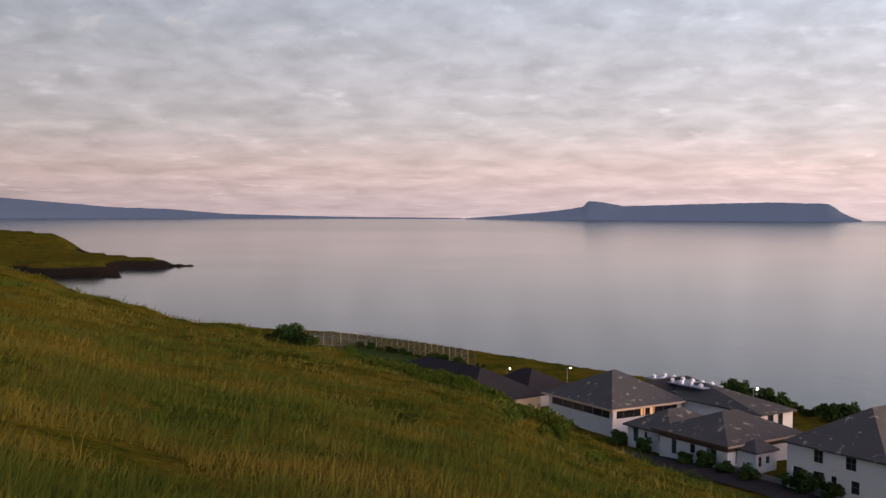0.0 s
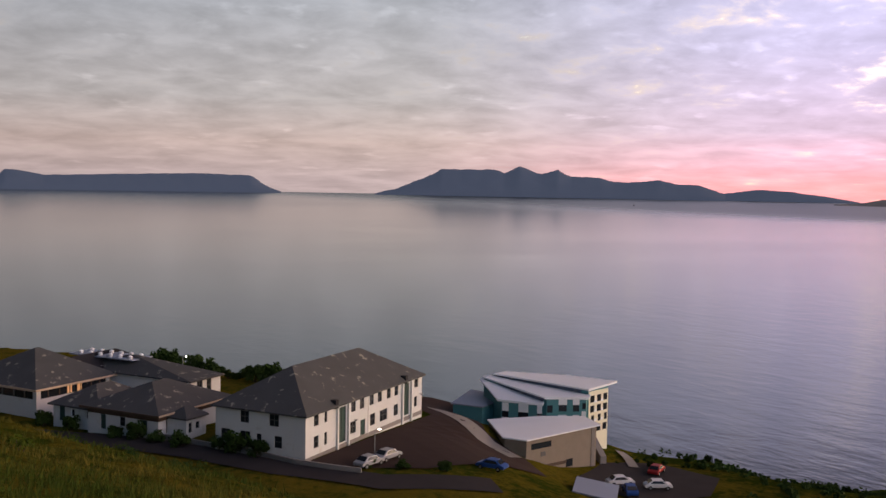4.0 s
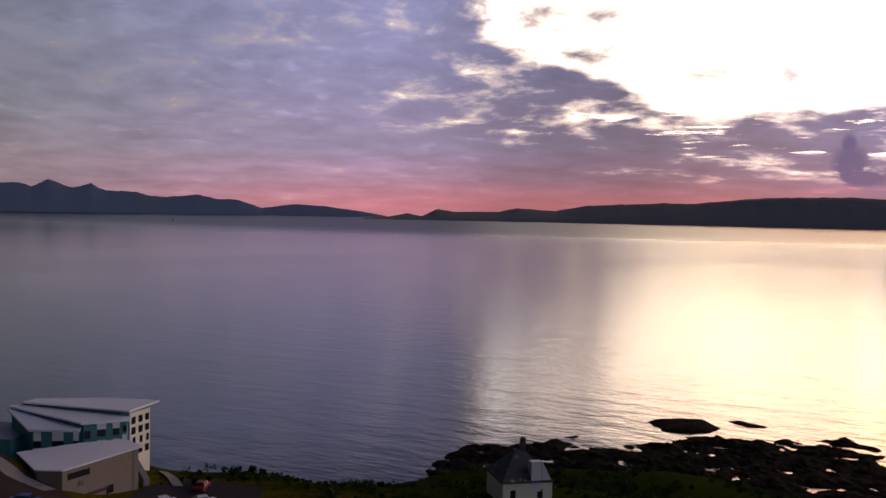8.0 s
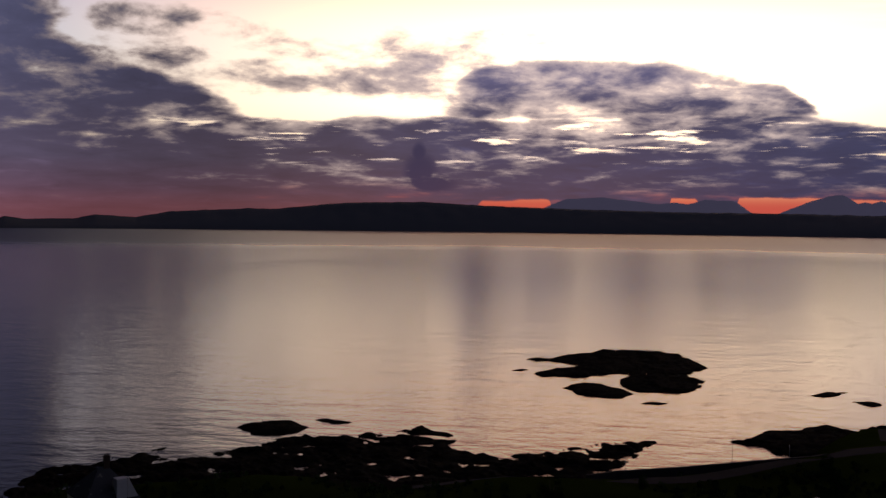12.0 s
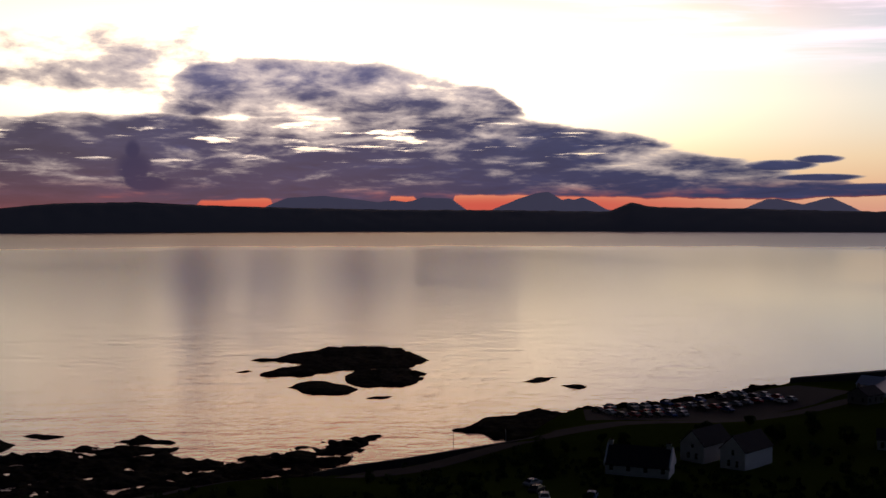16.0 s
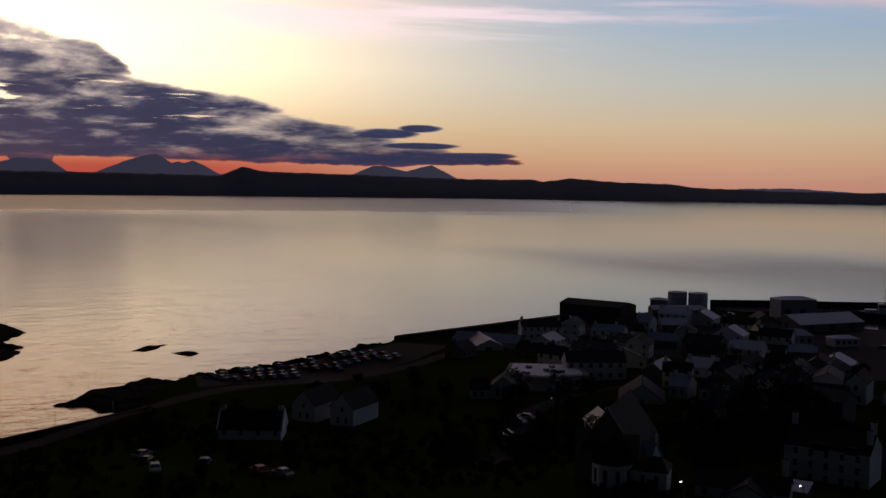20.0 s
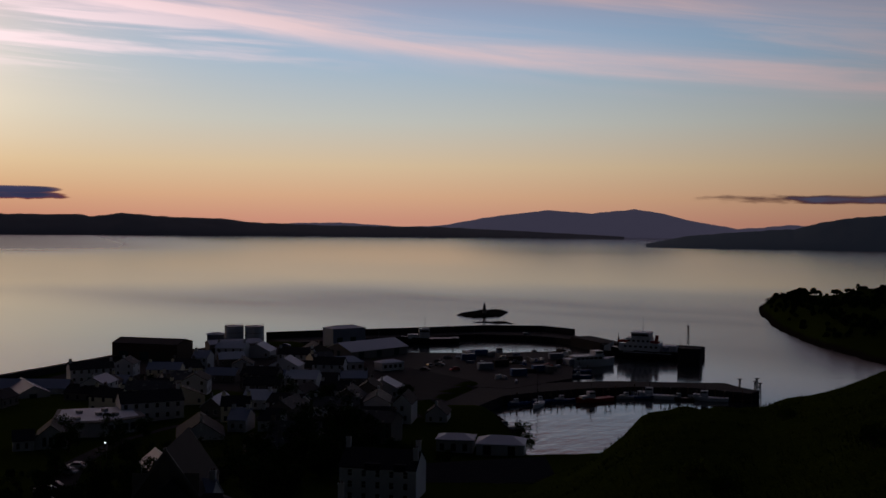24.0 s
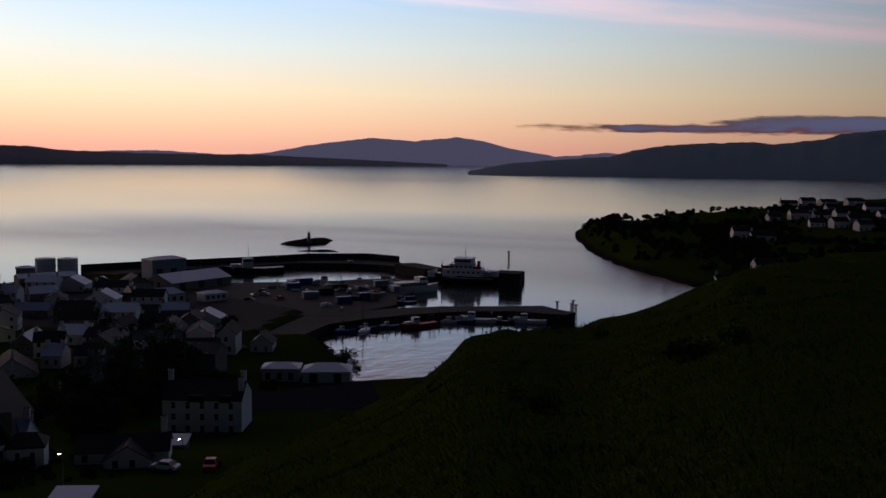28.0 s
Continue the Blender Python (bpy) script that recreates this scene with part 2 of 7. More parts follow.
# the vault above and behind: rosy high veil on the loch side, dimmer blue away from the sun
veil_high = n.m("MULTIPLY", n.m("MULTIPLY", n.step(el, 9.5, 15.0), n.step(el, 42.0, 24.0)), n.m("MULTIPLY", n.step(az, 96.0, 124.0), 0.85))
sky = n.mix(veil_high, sky, n.scaled(lin(236, 190, 188)[:3], n.m("MULTIPLY", clear_level, 0.6)))
sky = n.scaled(sky, n.step(el, 18.0, 50.0, 1.0, n.m("MULTIPLY_ADD", n.step(n.m("ABSOLUTE", n.m("SUBTRACT", az, 40.0)), 100.0, 40.0), 0.62, 0.38)))
real_sky = n.add("ShaderNodeTexSky", sky_type="NISHITA", sun_disc=False, sun_elevation=radians(2.0), sun_rotation=radians(SUN_AZ))
total = n.mix(1.0, n.scaled(sky, SKY), n.scaled(real_sky.outputs[0], 0.02), "ADD")
back = n.add("ShaderNodeBackground")
n.put(back.inputs[0], total)
back.inputs[1].default_value = 1.0
n.tree.links.new(back.outputs[0], n.add("ShaderNodeOutputWorld").inputs[0])

sun = new("sun", bpy.data.lights.new("sun", "SUN"))
sun.data.energy, sun.data.angle, sun.data.color = 0.2, radians(40), (1.0, 0.8, 0.62)
sun_dir = Vector((math.sin(radians(SUN_AZ)) * math.cos(radians(9)), math.cos(radians(SUN_AZ)) * math.cos(radians(9)), math.sin(radians(9))))
sun.matrix_world = sun_dir.to_track_quat("Z", "Y").to_matrix().to_4x4()


# ---------------------------------------------------------------- materials
def material(name, color, rough=0.8, metal=0.0, vary=0.25, scale=1.0, bump=0.0, bump_scale=None, second=None, mask=(0.45, 0.6), spec=0.3, glow=None, per_object=0.0):
    """A surface with stains at two scales and fine relief, in metres."""
    mat = bpy.data.materials.new(name)
    mat.use_nodes = True
    k = Nodes(mat.node_tree)
    p = k.add("ShaderNodeBsdfPrincipled")
    place = k.add("ShaderNodeTexCoord").outputs["Object"]
    wide, fine = k.noise(place, 0.35 * scale, 4, 0.6), k.noise(place, 6.0 * scale, 5, 0.65)
    f = k.m("MULTIPLY_ADD", k.m("SUBTRACT", k.m("MULTIPLY_ADD", wide, 0.6, k.m("MULTIPLY", fine, 0.4)), 0.5), 2.0 * vary, 1.0)
    col = color if len(color) == 4 else (*color, 1)
    base = k.scaled(col[:3], f)
    if second:
        base = k.mix(k.step(k.noise(place, 0.9 * scale, 6, 0.62, 0.4), *mask), base, (*second[:3], 1))
    if per_object:
        base = k.scaled(base, k.span(k.add("ShaderNodeObjectInfo").outputs["Random"], 0, 1, 1 - per_object, 1 + per_object))
    k.put(p.inputs["Base Color"], base)
    k.put(p.inputs["Roughness"], k.m("MULTIPLY_ADD", fine, 0.2, rough - 0.1, clamp=True))
    p.inputs["Metallic"].default_value = metal
    p.inputs["Specular IOR Level"].default_value = spec
    if bump:
        b = k.add("ShaderNodeBump")
        b.inputs["Strength"].default_value = min(1.0, bump * 10)
        b.inputs["Distance"].default_value = bump
        k.put(b.inputs["Height"], k.noise(place, bump_scale or 9.0 * scale, 5, 0.6))
        k.put(p.inputs["Normal"], b.outputs[0])
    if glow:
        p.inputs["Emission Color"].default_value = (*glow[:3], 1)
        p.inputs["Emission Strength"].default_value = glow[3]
    k.tree.links.new(p.outputs[0], k.add("ShaderNodeOutputMaterial").inputs[0])
    return mat


def water_material():
    mat = bpy.data.materials.new("sea_water")
    mat.use_nodes = True
    k = Nodes(mat.node_tree)
    p = k.add("ShaderNodeBsdfPrincipled")
    place = k.add("ShaderNodeNewGeometry").outputs["Position"]
    s = k.add("ShaderNodeSeparateXYZ")
    k.put(s.inputs[0], place)
    x, y, _ = s.outputs
    swell = k.noise(k.xyz(x, k.m("MULTIPLY", y, 0.35), 0.0), 0.06, 3, 0.5, 0.4)
    ripple = k.noise(k.xyz(x, k.m("MULTIPLY", y, 0.5), 0.0), 0.45, 4, 0.6, 0.2)
    slick = k.noise(k.xyz(k.m("MULTIPLY", x, 0.6), k.m("MULTIPLY", y, 1.0), 2.0), 0.004, 4, 0.55, 0.8)
    b = k.add("ShaderNodeBump")
    b.inputs["Strength"].default_value = 0.6
    b.inputs["Distance"].default_value = 0.4
    # distance from the camera's foot; wave relief fades with it
    far = k.m("SQRT", k.m("ADD", k.m("MULTIPLY", x, x), k.m("MULTIPLY", y, y)))
    chops = k.noise(k.xyz(x, k.m("MULTIPLY", y, 0.45), 6.0), 0.16, 3, 0.55, 0.3)
    k.put(b.inputs["Height"], k.m("MULTIPLY", k.m("ADD", k.m("MULTIPLY", chops, 0.9), k.m("MULTIPLY_ADD", swell, 1.0, k.m("MULTIPLY", ripple, 0.40))), k.m("MULTIPLY", k.m("MULTIPLY", k.step(y, -330.0, -190.0, 0.12, 1.0), k.step(k.m("SUBTRACT", y, x), -250.0, 150.0, 1.0, 0.28)), k.span(far, 300.0, 2000.0, 1.0, 0.16))))
    k.put(p.inputs["Normal"], b.outputs[0])
    p.inputs["Base Color"].default_value = (0.010, 0.016, 0.022, 1)
    # roughness follows distance from the camera, fitted to look right from there
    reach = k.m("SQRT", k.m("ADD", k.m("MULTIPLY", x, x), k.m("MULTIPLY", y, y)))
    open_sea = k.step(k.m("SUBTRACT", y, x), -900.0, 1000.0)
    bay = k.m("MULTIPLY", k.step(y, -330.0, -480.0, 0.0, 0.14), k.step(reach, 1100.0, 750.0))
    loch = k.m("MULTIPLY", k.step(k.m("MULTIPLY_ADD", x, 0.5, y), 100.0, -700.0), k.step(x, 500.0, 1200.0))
    range_rough = k.m("ADD", bay, k.m("MULTIPLY_ADD", k.m("MULTIPLY", k.m("MAXIMUM", loch, open_sea), k.span(reach, 600.0, 2200.0)), -0.07, k.span(reach, 300.0, 2600.0, 0.09, 0.20)))
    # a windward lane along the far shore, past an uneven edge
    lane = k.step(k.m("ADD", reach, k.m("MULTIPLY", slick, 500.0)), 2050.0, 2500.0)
    range_rough = k.m("MULTIPLY_ADD", lane, k.m("MULTIPLY", k.m("SUBTRACT", 1.0, loch), k.step(x, 1200.0, 2000.0, 0.0, 0.16)), range_rough)
    k.put(p.inputs["Roughness"], k.m("MULTIPLY", range_rough, k.m("MULTIPLY_ADD", k.step(slick, 0.35, 0.7, -0.12, 0.1), k.span(reach, 900.0, 2200.0, 1.0, 0.0), 1.0)))
    p.inputs["IOR"].default_value = 1.27
    k.tree.links.new(p.outputs[0], k.add("ShaderNodeOutputMaterial").inputs[0])
    return mat


def ground_material():
    """Rough grass with dry and green patches, bare rock near the tide line, paved town ground."""
    mat = bpy.data.materials.new("rough_grass")
    mat.use_nodes = True
    k = Nodes(mat.node_tree)
    p = k.add("ShaderNodeBsdfPrincipled")
    place = k.add("ShaderNodeNewGeometry").outputs["Position"]
    wide, mid, fine = k.noise(place, 0.12, 5, 0.6, 0.3), k.noise(place, 0.9, 5, 0.65), k.noise(place, 9.0, 4, 0.7)
    green = k.mix(mid, (0.021, 0.036, 0.005, 1), (0.040, 0.054, 0.008, 1))
    dry = k.mix(fine, (0.060, 0.050, 0.007, 1), (0.108, 0.084, 0.013, 1))
    green = k.scaled(green, k.step(k.noise(place, 0.02, 3, 0.5), 0.3, 0.7, 0.75, 1.05))
    sepz = k.add("ShaderNodeSeparateXYZ")
    k.put(sepz.inputs[0], place)
    meadow = k.m("SUBTRACT", k.step(sepz.outputs[1], -10.0, 10.0, -0.3, 0.05), k.step(sepz.outputs[0], 110.0, 150.0, 0.0, 0.25))
    col = k.mix(k.step(k.m("ADD", meadow, k.m("MULTIPLY_ADD", mid, 0.5, k.m("MULTIPLY", wide, 0.6))), 0.5, 0.68), green, dry)
    col = k.scaled(col, k.span(fine, 0.25, 0.75, 0.6, 1.3))
    far_point = k.step(sepz.outputs[1], 700.0, 850.0)
    rocky = k.step(k.m("SUBTRACT", k.m("MULTIPLY_ADD", k.m("MULTIPLY_ADD", k.noise(place, 0.03, 4, 0.6), far_point, mid), -3.0, sepz.outputs[2]), k.m("MULTIPLY", far_point, 2.5)), 1.4, -0.4)
    col = k.mix(rocky, col, k.scaled((0.016, 0.014, 0.012), k.span(fine, 0.2, 0.8, 0.6, 1.5)))
    k.put(p.inputs["Base Color"], col)
    p.inputs["Roughness"].default_value = 1.0
    p.inputs["Specular IOR Level"].default_value = 0.0
    b = k.add("ShaderNodeBump")
    b.inputs["Strength"].default_value = 0.8
    b.inputs["Distance"].default_value = 0.25
    k.put(b.inputs["Height"], k.m("MULTIPLY_ADD", mid, 1.0, k.m("MULTIPLY", fine, 0.3)))
    k.put(p.inputs["Normal"], b.outputs[0])
    k.tree.links.new(p.outputs[0], k.add("ShaderNodeOutputMaterial").inputs[0])
    return mat


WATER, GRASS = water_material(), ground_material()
# bluish base and emission put distance haze into the island surface
FAR = material("island_haze_glow", (0.030, 0.038, 0.052), 0.95, vary=0.3, scale=0.01, spec=0.05, glow=(0.30, 0.38, 0.64, 0.24))
# both hill surfaces carry blue air haze as emission
MIDFAR = material("hills_haze_glow", (0.028, 0.034, 0.026), 0.95, vary=0.35, scale=0.02, spec=0.1, glow=(0.36, 0.36, 0.55, 0.14))
NEARHILL = material("wooded_haze_glow", (0.022, 0.030, 0.022), 0.95, vary=0.4, scale=0.02, spec=0.05, glow=(0.28, 0.34, 0.50, 0.26))
# strong emission paints hazy sunset airlight onto the mountains
MOUNT = material("mountain_airlight_glow", (0.04, 0.045, 0.06), 0.95, vary=0.3, scale=0.01, spec=0.1, glow=(0.62, 0.55, 0.80, 0.8))
ROCK = material("wet_dark_rock", (0.009, 0.008, 0.0075), 0.92, vary=0.5, scale=0.7, bump=0.25, second=(0.016, 0.013, 0.007), spec=0.02)
WHITE = material("white_render", (0.54, 0.56, 0.55), 0.85, vary=0.12, scale=0.5, bump=0.01, second=(0.48, 0.48, 0.45), mask=(0.6, 0.75))
SLATE = material("grey_slate", (0.062, 0.066, 0.068), 0.75, vary=0.35, scale=0.8, bump=0.03, second=(0.24, 0.235, 0.20), mask=(0.60, 0.66), spec=0.2)

GLASS = material("dark_window_glass", (0.018, 0.022, 0.026), 0.12, vary=0.2, scale=0.5)
FRAME = material("painted_window_frame", (0.10, 0.10, 0.095), 0.6, vary=0.15, scale=2.0)
FRAME_W = material("white_window_frame", (0.7, 0.7, 0.68), 0.5, vary=0.1, scale=2.0)
GREEN = material("dark_green_door_paint", (0.015, 0.045, 0.04), 0.5, vary=0.2)
WOOD = material("weathered_timber", (0.075, 0.05, 0.035), 0.8, vary=0.35, scale=3.0, bump=0.01)
# warm tan base takes in the orange light on the eaves boards
FASCIA = material("pale_timber_fascia", (0.42, 0.33, 0.24), 0.7, vary=0.25, scale=2.0)
DARKROOF = material("dark_slate_roof", (0.020, 0.020, 0.024), 0.8, vary=0.3, scale=0.8, bump=0.03, spec=0.15)
WHITEROOF = material("white_metal_roof", (0.74, 0.77, 0.80), 0.5, vary=0.08, scale=0.6)
STRIP = material("dark_blue_grey_glazing", (0.07, 0.09, 0.13), 0.35, vary=0.15, scale=0.6)
PALEROOF = material("pale_metal_roof", (0.56, 0.60, 0.68), 0.6, metal=0.0, vary=0.12, scale=0.6)
GREYROOF = material("grey_blue_sheet_roof", (0.22, 0.26, 0.34), 0.5, metal=0.2, vary=0.15, scale=0.6)
TEAL = material("teal_panel", (0.07, 0.22, 0.24), 0.6, vary=0.15, scale=1.2)
PANEL_W = material("white_panel", (0.72, 0.76, 0.78), 0.55, vary=0.08)
CREAM = material("cream_render", (0.70, 0.68, 0.52), 0.8, vary=0.1)
BUFF = material("buff_stone_cladding", (0.21, 0.175, 0.135), 0.85, vary=0.25, scale=2.0, bump=0.02)
STONE = material("grey_stone", (0.17, 0.155, 0.14), 0.85, vary=0.4, scale=3.0, bump=0.05)
DARKSTONE = material("dark_quay_stone", (0.050, 0.046, 0.045), 0.9, vary=0.4, scale=1.5, bump=0.05, spec=0.05)
TARMAC = material("asphalt", (0.034, 0.032, 0.034), 0.9, vary=0.3, scale=0.8, bump=0.01, spec=0.02)
REDTAR = material("reddish_asphalt", (0.038, 0.027, 0.025), 0.85, vary=0.3, scale=0.6, bump=0.01, spec=0.03)
CONCRETE = material("weathered_concrete", (0.20, 0.19, 0.18), 0.85, vary=0.3, scale=1.0, bump=0.02, spec=0.15)
HARL = material("old_white_harling", (0.62, 0.63, 0.64), 0.9, vary=0.2, scale=0.8, bump=0.02, per_object=0.15)
PAINTW = material("white_ship_paint", (0.72, 0.74, 0.76), 0.45, vary=0.12, scale=1.0, second=(0.4, 0.28, 0.18), mask=(0.66, 0.74))
PAINTB = material("black_hull_paint", (0.012, 0.012, 0.014), 0.4, vary=0.3)
PAINTR = material("red_paint", (0.36, 0.035, 0.025), 0.5, vary=0.25)
PAINTBLUE = material("blue_paint", (0.02, 0.09, 0.28), 0.45, vary=0.2)
STEEL = material("grey_steel", (0.25, 0.26, 0.27), 0.5, metal=0.6, vary=0.2)
IRON = material("dark_iron", (0.03, 0.03, 0.03), 0.6, metal=0.5, vary=0.2)
TYRE = material("black_rubber", (0.015, 0.015, 0.015), 0.9, vary=0.2)
LEAF = material("dark_foliage", (0.026, 0.048, 0.012), 0.9, vary=0.5, scale=0.6, spec=0.03)
GORSE = material("yellow_green_shrub", (0.055, 0.080, 0.012), 0.9, vary=0.4, scale=2.0, spec=0.0)
BARK = material("brown_bark", (0.06, 0.045, 0.035), 0.9, vary=0.4, scale=3.0)
BLADE2 = material("green_grass_blades", (0.028, 0.044, 0.007), 0.95, vary=0.6, scale=0.25, spec=0.0, second=(0.052, 0.062, 0.011), mask=(0.5, 0.68))
BLADE = material("grass_blades", (0.040, 0.060, 0.009), 0.85, vary=0.5, scale=0.25, spec=0.04, second=(0.105, 0.086, 0.016), mask=(0.43, 0.64))
LAMP = material("lit_lamp", (0.8, 0.8, 0.75), 0.5, glow=(1.0, 0.93, 0.82, 60.0))
ORANGE_LIT = material("warm_lit_window", (0.5, 0.35, 0.2), 0.5, glow=(1.0, 0.5, 0.2, 0.55))
CARS = [material("car_paint_" + nm, c, 0.45, metal=0.1, vary=0.06, spec=0.3) for nm, c in
        (("silver", (0.30, 0.31, 0.33)), ("white", (0.60, 0.60, 0.60)), ("dark", (0.03, 0.03, 0.035)), ("red", (0.30, 0.02, 0.02)), ("blue", (0.02, 0.07, 0.25)))]

# ---------------------------------------------------------------- helpers for meshes
def part(name, bm, mat, parent=None, label=""):
    """Link a bmesh as one mesh object, under a thing or part if given."""
    me = bpy.data.meshes.new(name)
    bm.to_mesh(me)
    bm.free()
    ob = new(name, me)
    me.materials.append(mat)
    if parent is not None:
        ob.parent = parent
    if label:
        ob["label"] = label
    return ob


def raw(name, verts, faces, mat, parent=None, smooth=False):
    me = bpy.data.meshes.new(name)
    me.from_pydata([tuple(v) for v in verts], [], [tuple(f) for f in faces])
    me.materials.append(mat)
    if smooth:
        me.polygons.foreach_set("use_smooth", [True] * len(me.polygons))
    ob = new(name, me)
    if parent is not None:
        ob.parent = parent
    return ob


def polar(az_deg, r, z=0.0):
    a = radians(az_deg)
    return Vector((r * math.sin(a), r * math.cos(a), z))


# ---------------------------------------------------------------- sea and land
bm = bmesh.new()
bmesh.ops.create_circle(bm, cap_ends=True, segments=256, radius=4900)
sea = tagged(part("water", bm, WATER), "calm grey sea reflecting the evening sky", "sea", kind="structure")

# shore line in plan, clockwise from the far headland
SHORE = [(-1400, 1900), (-660, 1550), (-446, 1322), (-420, 1200), (-250, 1016), (-300, 950), (-268, 861), (-364, 880), (-400, 760), (-280, 600), (-130, 430),
         (-60, 350), (-12, 330), (22, 298), (50, 266), (81, 236), (110, 190), (128, 168), (138, 148), (155, 135), (171, 129), (195, 120), (206, 104), (216, 88),
         (222, 66), (224, 40), (226, 22), (231, 13), (240, -3), (259, -33), (276, -36), (298, -48), (302, -62), (316, -88), (328, -111), (354, -141), (387, -228),
         (398, -262), (394, -318), (345, -330), (300, -302), (232, -285)]
SHORE2 = [(212, -238), (200, -250), (174, -227), (157, -206), (146, -213), (118, -255), (80, -320), (60, -420), (110, -455), (157, -463), (185, -492), (216, -523), (257, -578),
          (315, -679), (345, -744), (318, -775), (290, -805), (263, -862), (237, -951), (206, -1060), (170, -1290), (-1500, -1800), (-1800, 0)]
COAST = np.array(SHORE + SHORE2, float)
# heights of the land away from the hill: x, y, z
LEVELS = np.array([(53, 122, 24), (46, 145, 24), (76, 150, 23.8), (83, 138, 23.6), (68, 127, 23.8), (20, 200, 24), (-40, 290, 23), (86, 128, 17), (100, 145, 17.6), (124, 135, 12), (147, 128, 7), (166, 124, 3),
                   (141, 80, 13.5), (190, 95, 2.2), (225, 60, 1.0), (200, 20, 6), (232, 0, 3.0), (225, -68, 6), (210, -50, 7), (300, -95, 3.1), (340, -180, 3.1), (238, -135, 6),
                   (205, -148, 9), (125, -82, 15.8), (130, -127, 11), (118, -100, 14), (185, -98, 8), (160, -20, 13)], float)
LEVELS2 = np.array([(250, -250, 3.4), (196, -204, 5), (300, -270, 3.1), (158, -188, 3.4), (105, -83, 17), (380, -280, 3.1), (250, -840, 16), (265, -720, 9), (165, -860, 20),
                    (150, -600, 12), (130, -700, 18), (0, -800, 55), (40, -480, 22), (140, -465, 6), (-350, 1050, 7), (-600, 1400, 24), (-300, 400, 30), (-400, 0, 90)], float)
LEVELS3 = np.array([(58, 122, 23.85), (65, 126.5, 23.85), (72, 131, 23.85), (79, 135.5, 23.8), (83.5, 140, 23.6), (63, 121, 23.6), (71, 126, 23.5), (79, 131, 23.2), (-38, 268, 23), (-21, 272, 23), (-8, 258, 23), (5, 244, 23), (-24, 252, 23), (99, 127, 14.6), (106, 128, 14.2), (104, 117, 14.0), (112, 122, 13.6), (96, 116, 15.0)], float)
LEVELS = np.vstack([LEVELS, LEVELS2, LEVELS3])
# the near hill: azimuth, dip of its brow in degrees, distance of the brow
BROW = np.array([(-100, -6, 200), (-60, -1.0, 120), (-23, 3.27, 75), (-14.7, 6.1, 62), (-6.9, 7.8, 55), (2.1, 10.0, 45), (6.8, 12.3, 38), (11.4, 13.9, 32), (15.8, 15.1, 28),
                 (25, 18, 22), (45, 23, 16), (80, 26, 14), (110, 25, 16), (133.4, 18.7, 24), (136.6, 17.0, 26), (140.1, 15.7, 29), (143.2, 14.4, 32), (146.3, 12.6, 36), (147.9, 11.4, 38), (149.2, 10.4, 40), (151.2, 9.8, 42), (155.5, 9.6, 46), (157.7, 9.0, 48),
                 (159.1, 8.3, 50), (161.6, 7.2, 53), (164, 6.1, 57), (166.8, 5.5, 60), (171, 5.0, 66), (200, -1, 120), (260, -6, 200)], float)


def hill_z(x, y):
    r = np.hypot(x, y)
    a = np.degrees(np.arctan2(x, y))
    a = np.where(a < -100, a + 360, a)
    dip, rb = np.interp(a, BROW[:, 0], BROW[:, 1]), np.interp(a, BROW[:, 0], BROW[:, 2])
    rp = np.sqrt(rb ** 2 + 133)
    slope = np.tan(np.radians(dip)) - 1.6 / rp - 0.012 * (rp - rb) ** 2 / rp
    over = np.clip(r - rb, 0, None)
    drop = np.where(over < 22, 0.012 * over ** 2, 0.012 * 22 ** 2 + 0.528 * (over - 22))
    return EYE - 1.6 - r * slope - drop


def shore_distance(x, y):
    """Signed distance to the shore line, positive on land."""
    best, inside = np.full(x.shape, 1e9), np.zeros(x.shape, bool)
    for (ax, ay), (bx, by) in zip(COAST, np.roll(COAST, -1, 0)):
        vx, vy = bx - ax, by - ay
        f = np.clip(((x - ax) * vx + (y - ay) * vy) / (vx * vx + vy * vy), 0, 1)
        best = np.minimum(best, np.hypot(x - ax - f * vx, y - ay - f * vy))
        cross = (ay > y) != (by > y)
        with np.errstate(divide="ignore", invalid="ignore"):
            inside ^= cross & (x < (bx - ax) * (y - ay) / (by - ay) + ax)
    return np.where(inside, best, -best)


def land_z(x, y):
    w, s = np.zeros(x.shape), np.zeros(x.shape)
    for lx, ly, lz in LEVELS:
        k = 1.0 / ((x - lx) ** 2 + (y - ly) ** 2 + 60.0) ** 1.5
        w, s = w + k, s + k * lz
    d = shore_distance(x, y)
    rise = np.where(d > 0, 0.25 + 0.75 * d, 0.25 + 0.3 * np.maximum(d, -12))
    return np.minimum(s / w, rise)


def ground_z(x, y):
    x, y = np.asarray(x, float), np.asarray(y, float)
    return np.maximum(hill_z(x, y), land_z(x, y))


def gz(x, y):
    return float(ground_z(np.array([x]), np.array([y]))[0])


rings = [1.2]
while rings[-1] < 1900:
    r = rings[-1]
    rings.append(r + (max(0.15, 0.035 * r) if r < 75 else 2.6 if r < 470 else 0.045 * r))
AZ = [a * 0.5 for a in range(-60, 360)] + [180 + 2.0 * a for a in range(75)]
rr, aa = np.meshgrid(np.array(rings), np.radians(AZ), indexing="ij")
gx, gy = rr * np.sin(aa), rr * np.cos(aa)
gzz = ground_z(gx, gy)
lump = np.array([[noise.noise((x * 0.22, y * 0.22, 0)) + 0.5 * noise.noise((x * 0.7, y * 0.7, 4)) for x, y in zip(*row)] for row in zip(gx, gy)])
amp = np.clip((rr - 2) * 0.012, 0, 0.55)
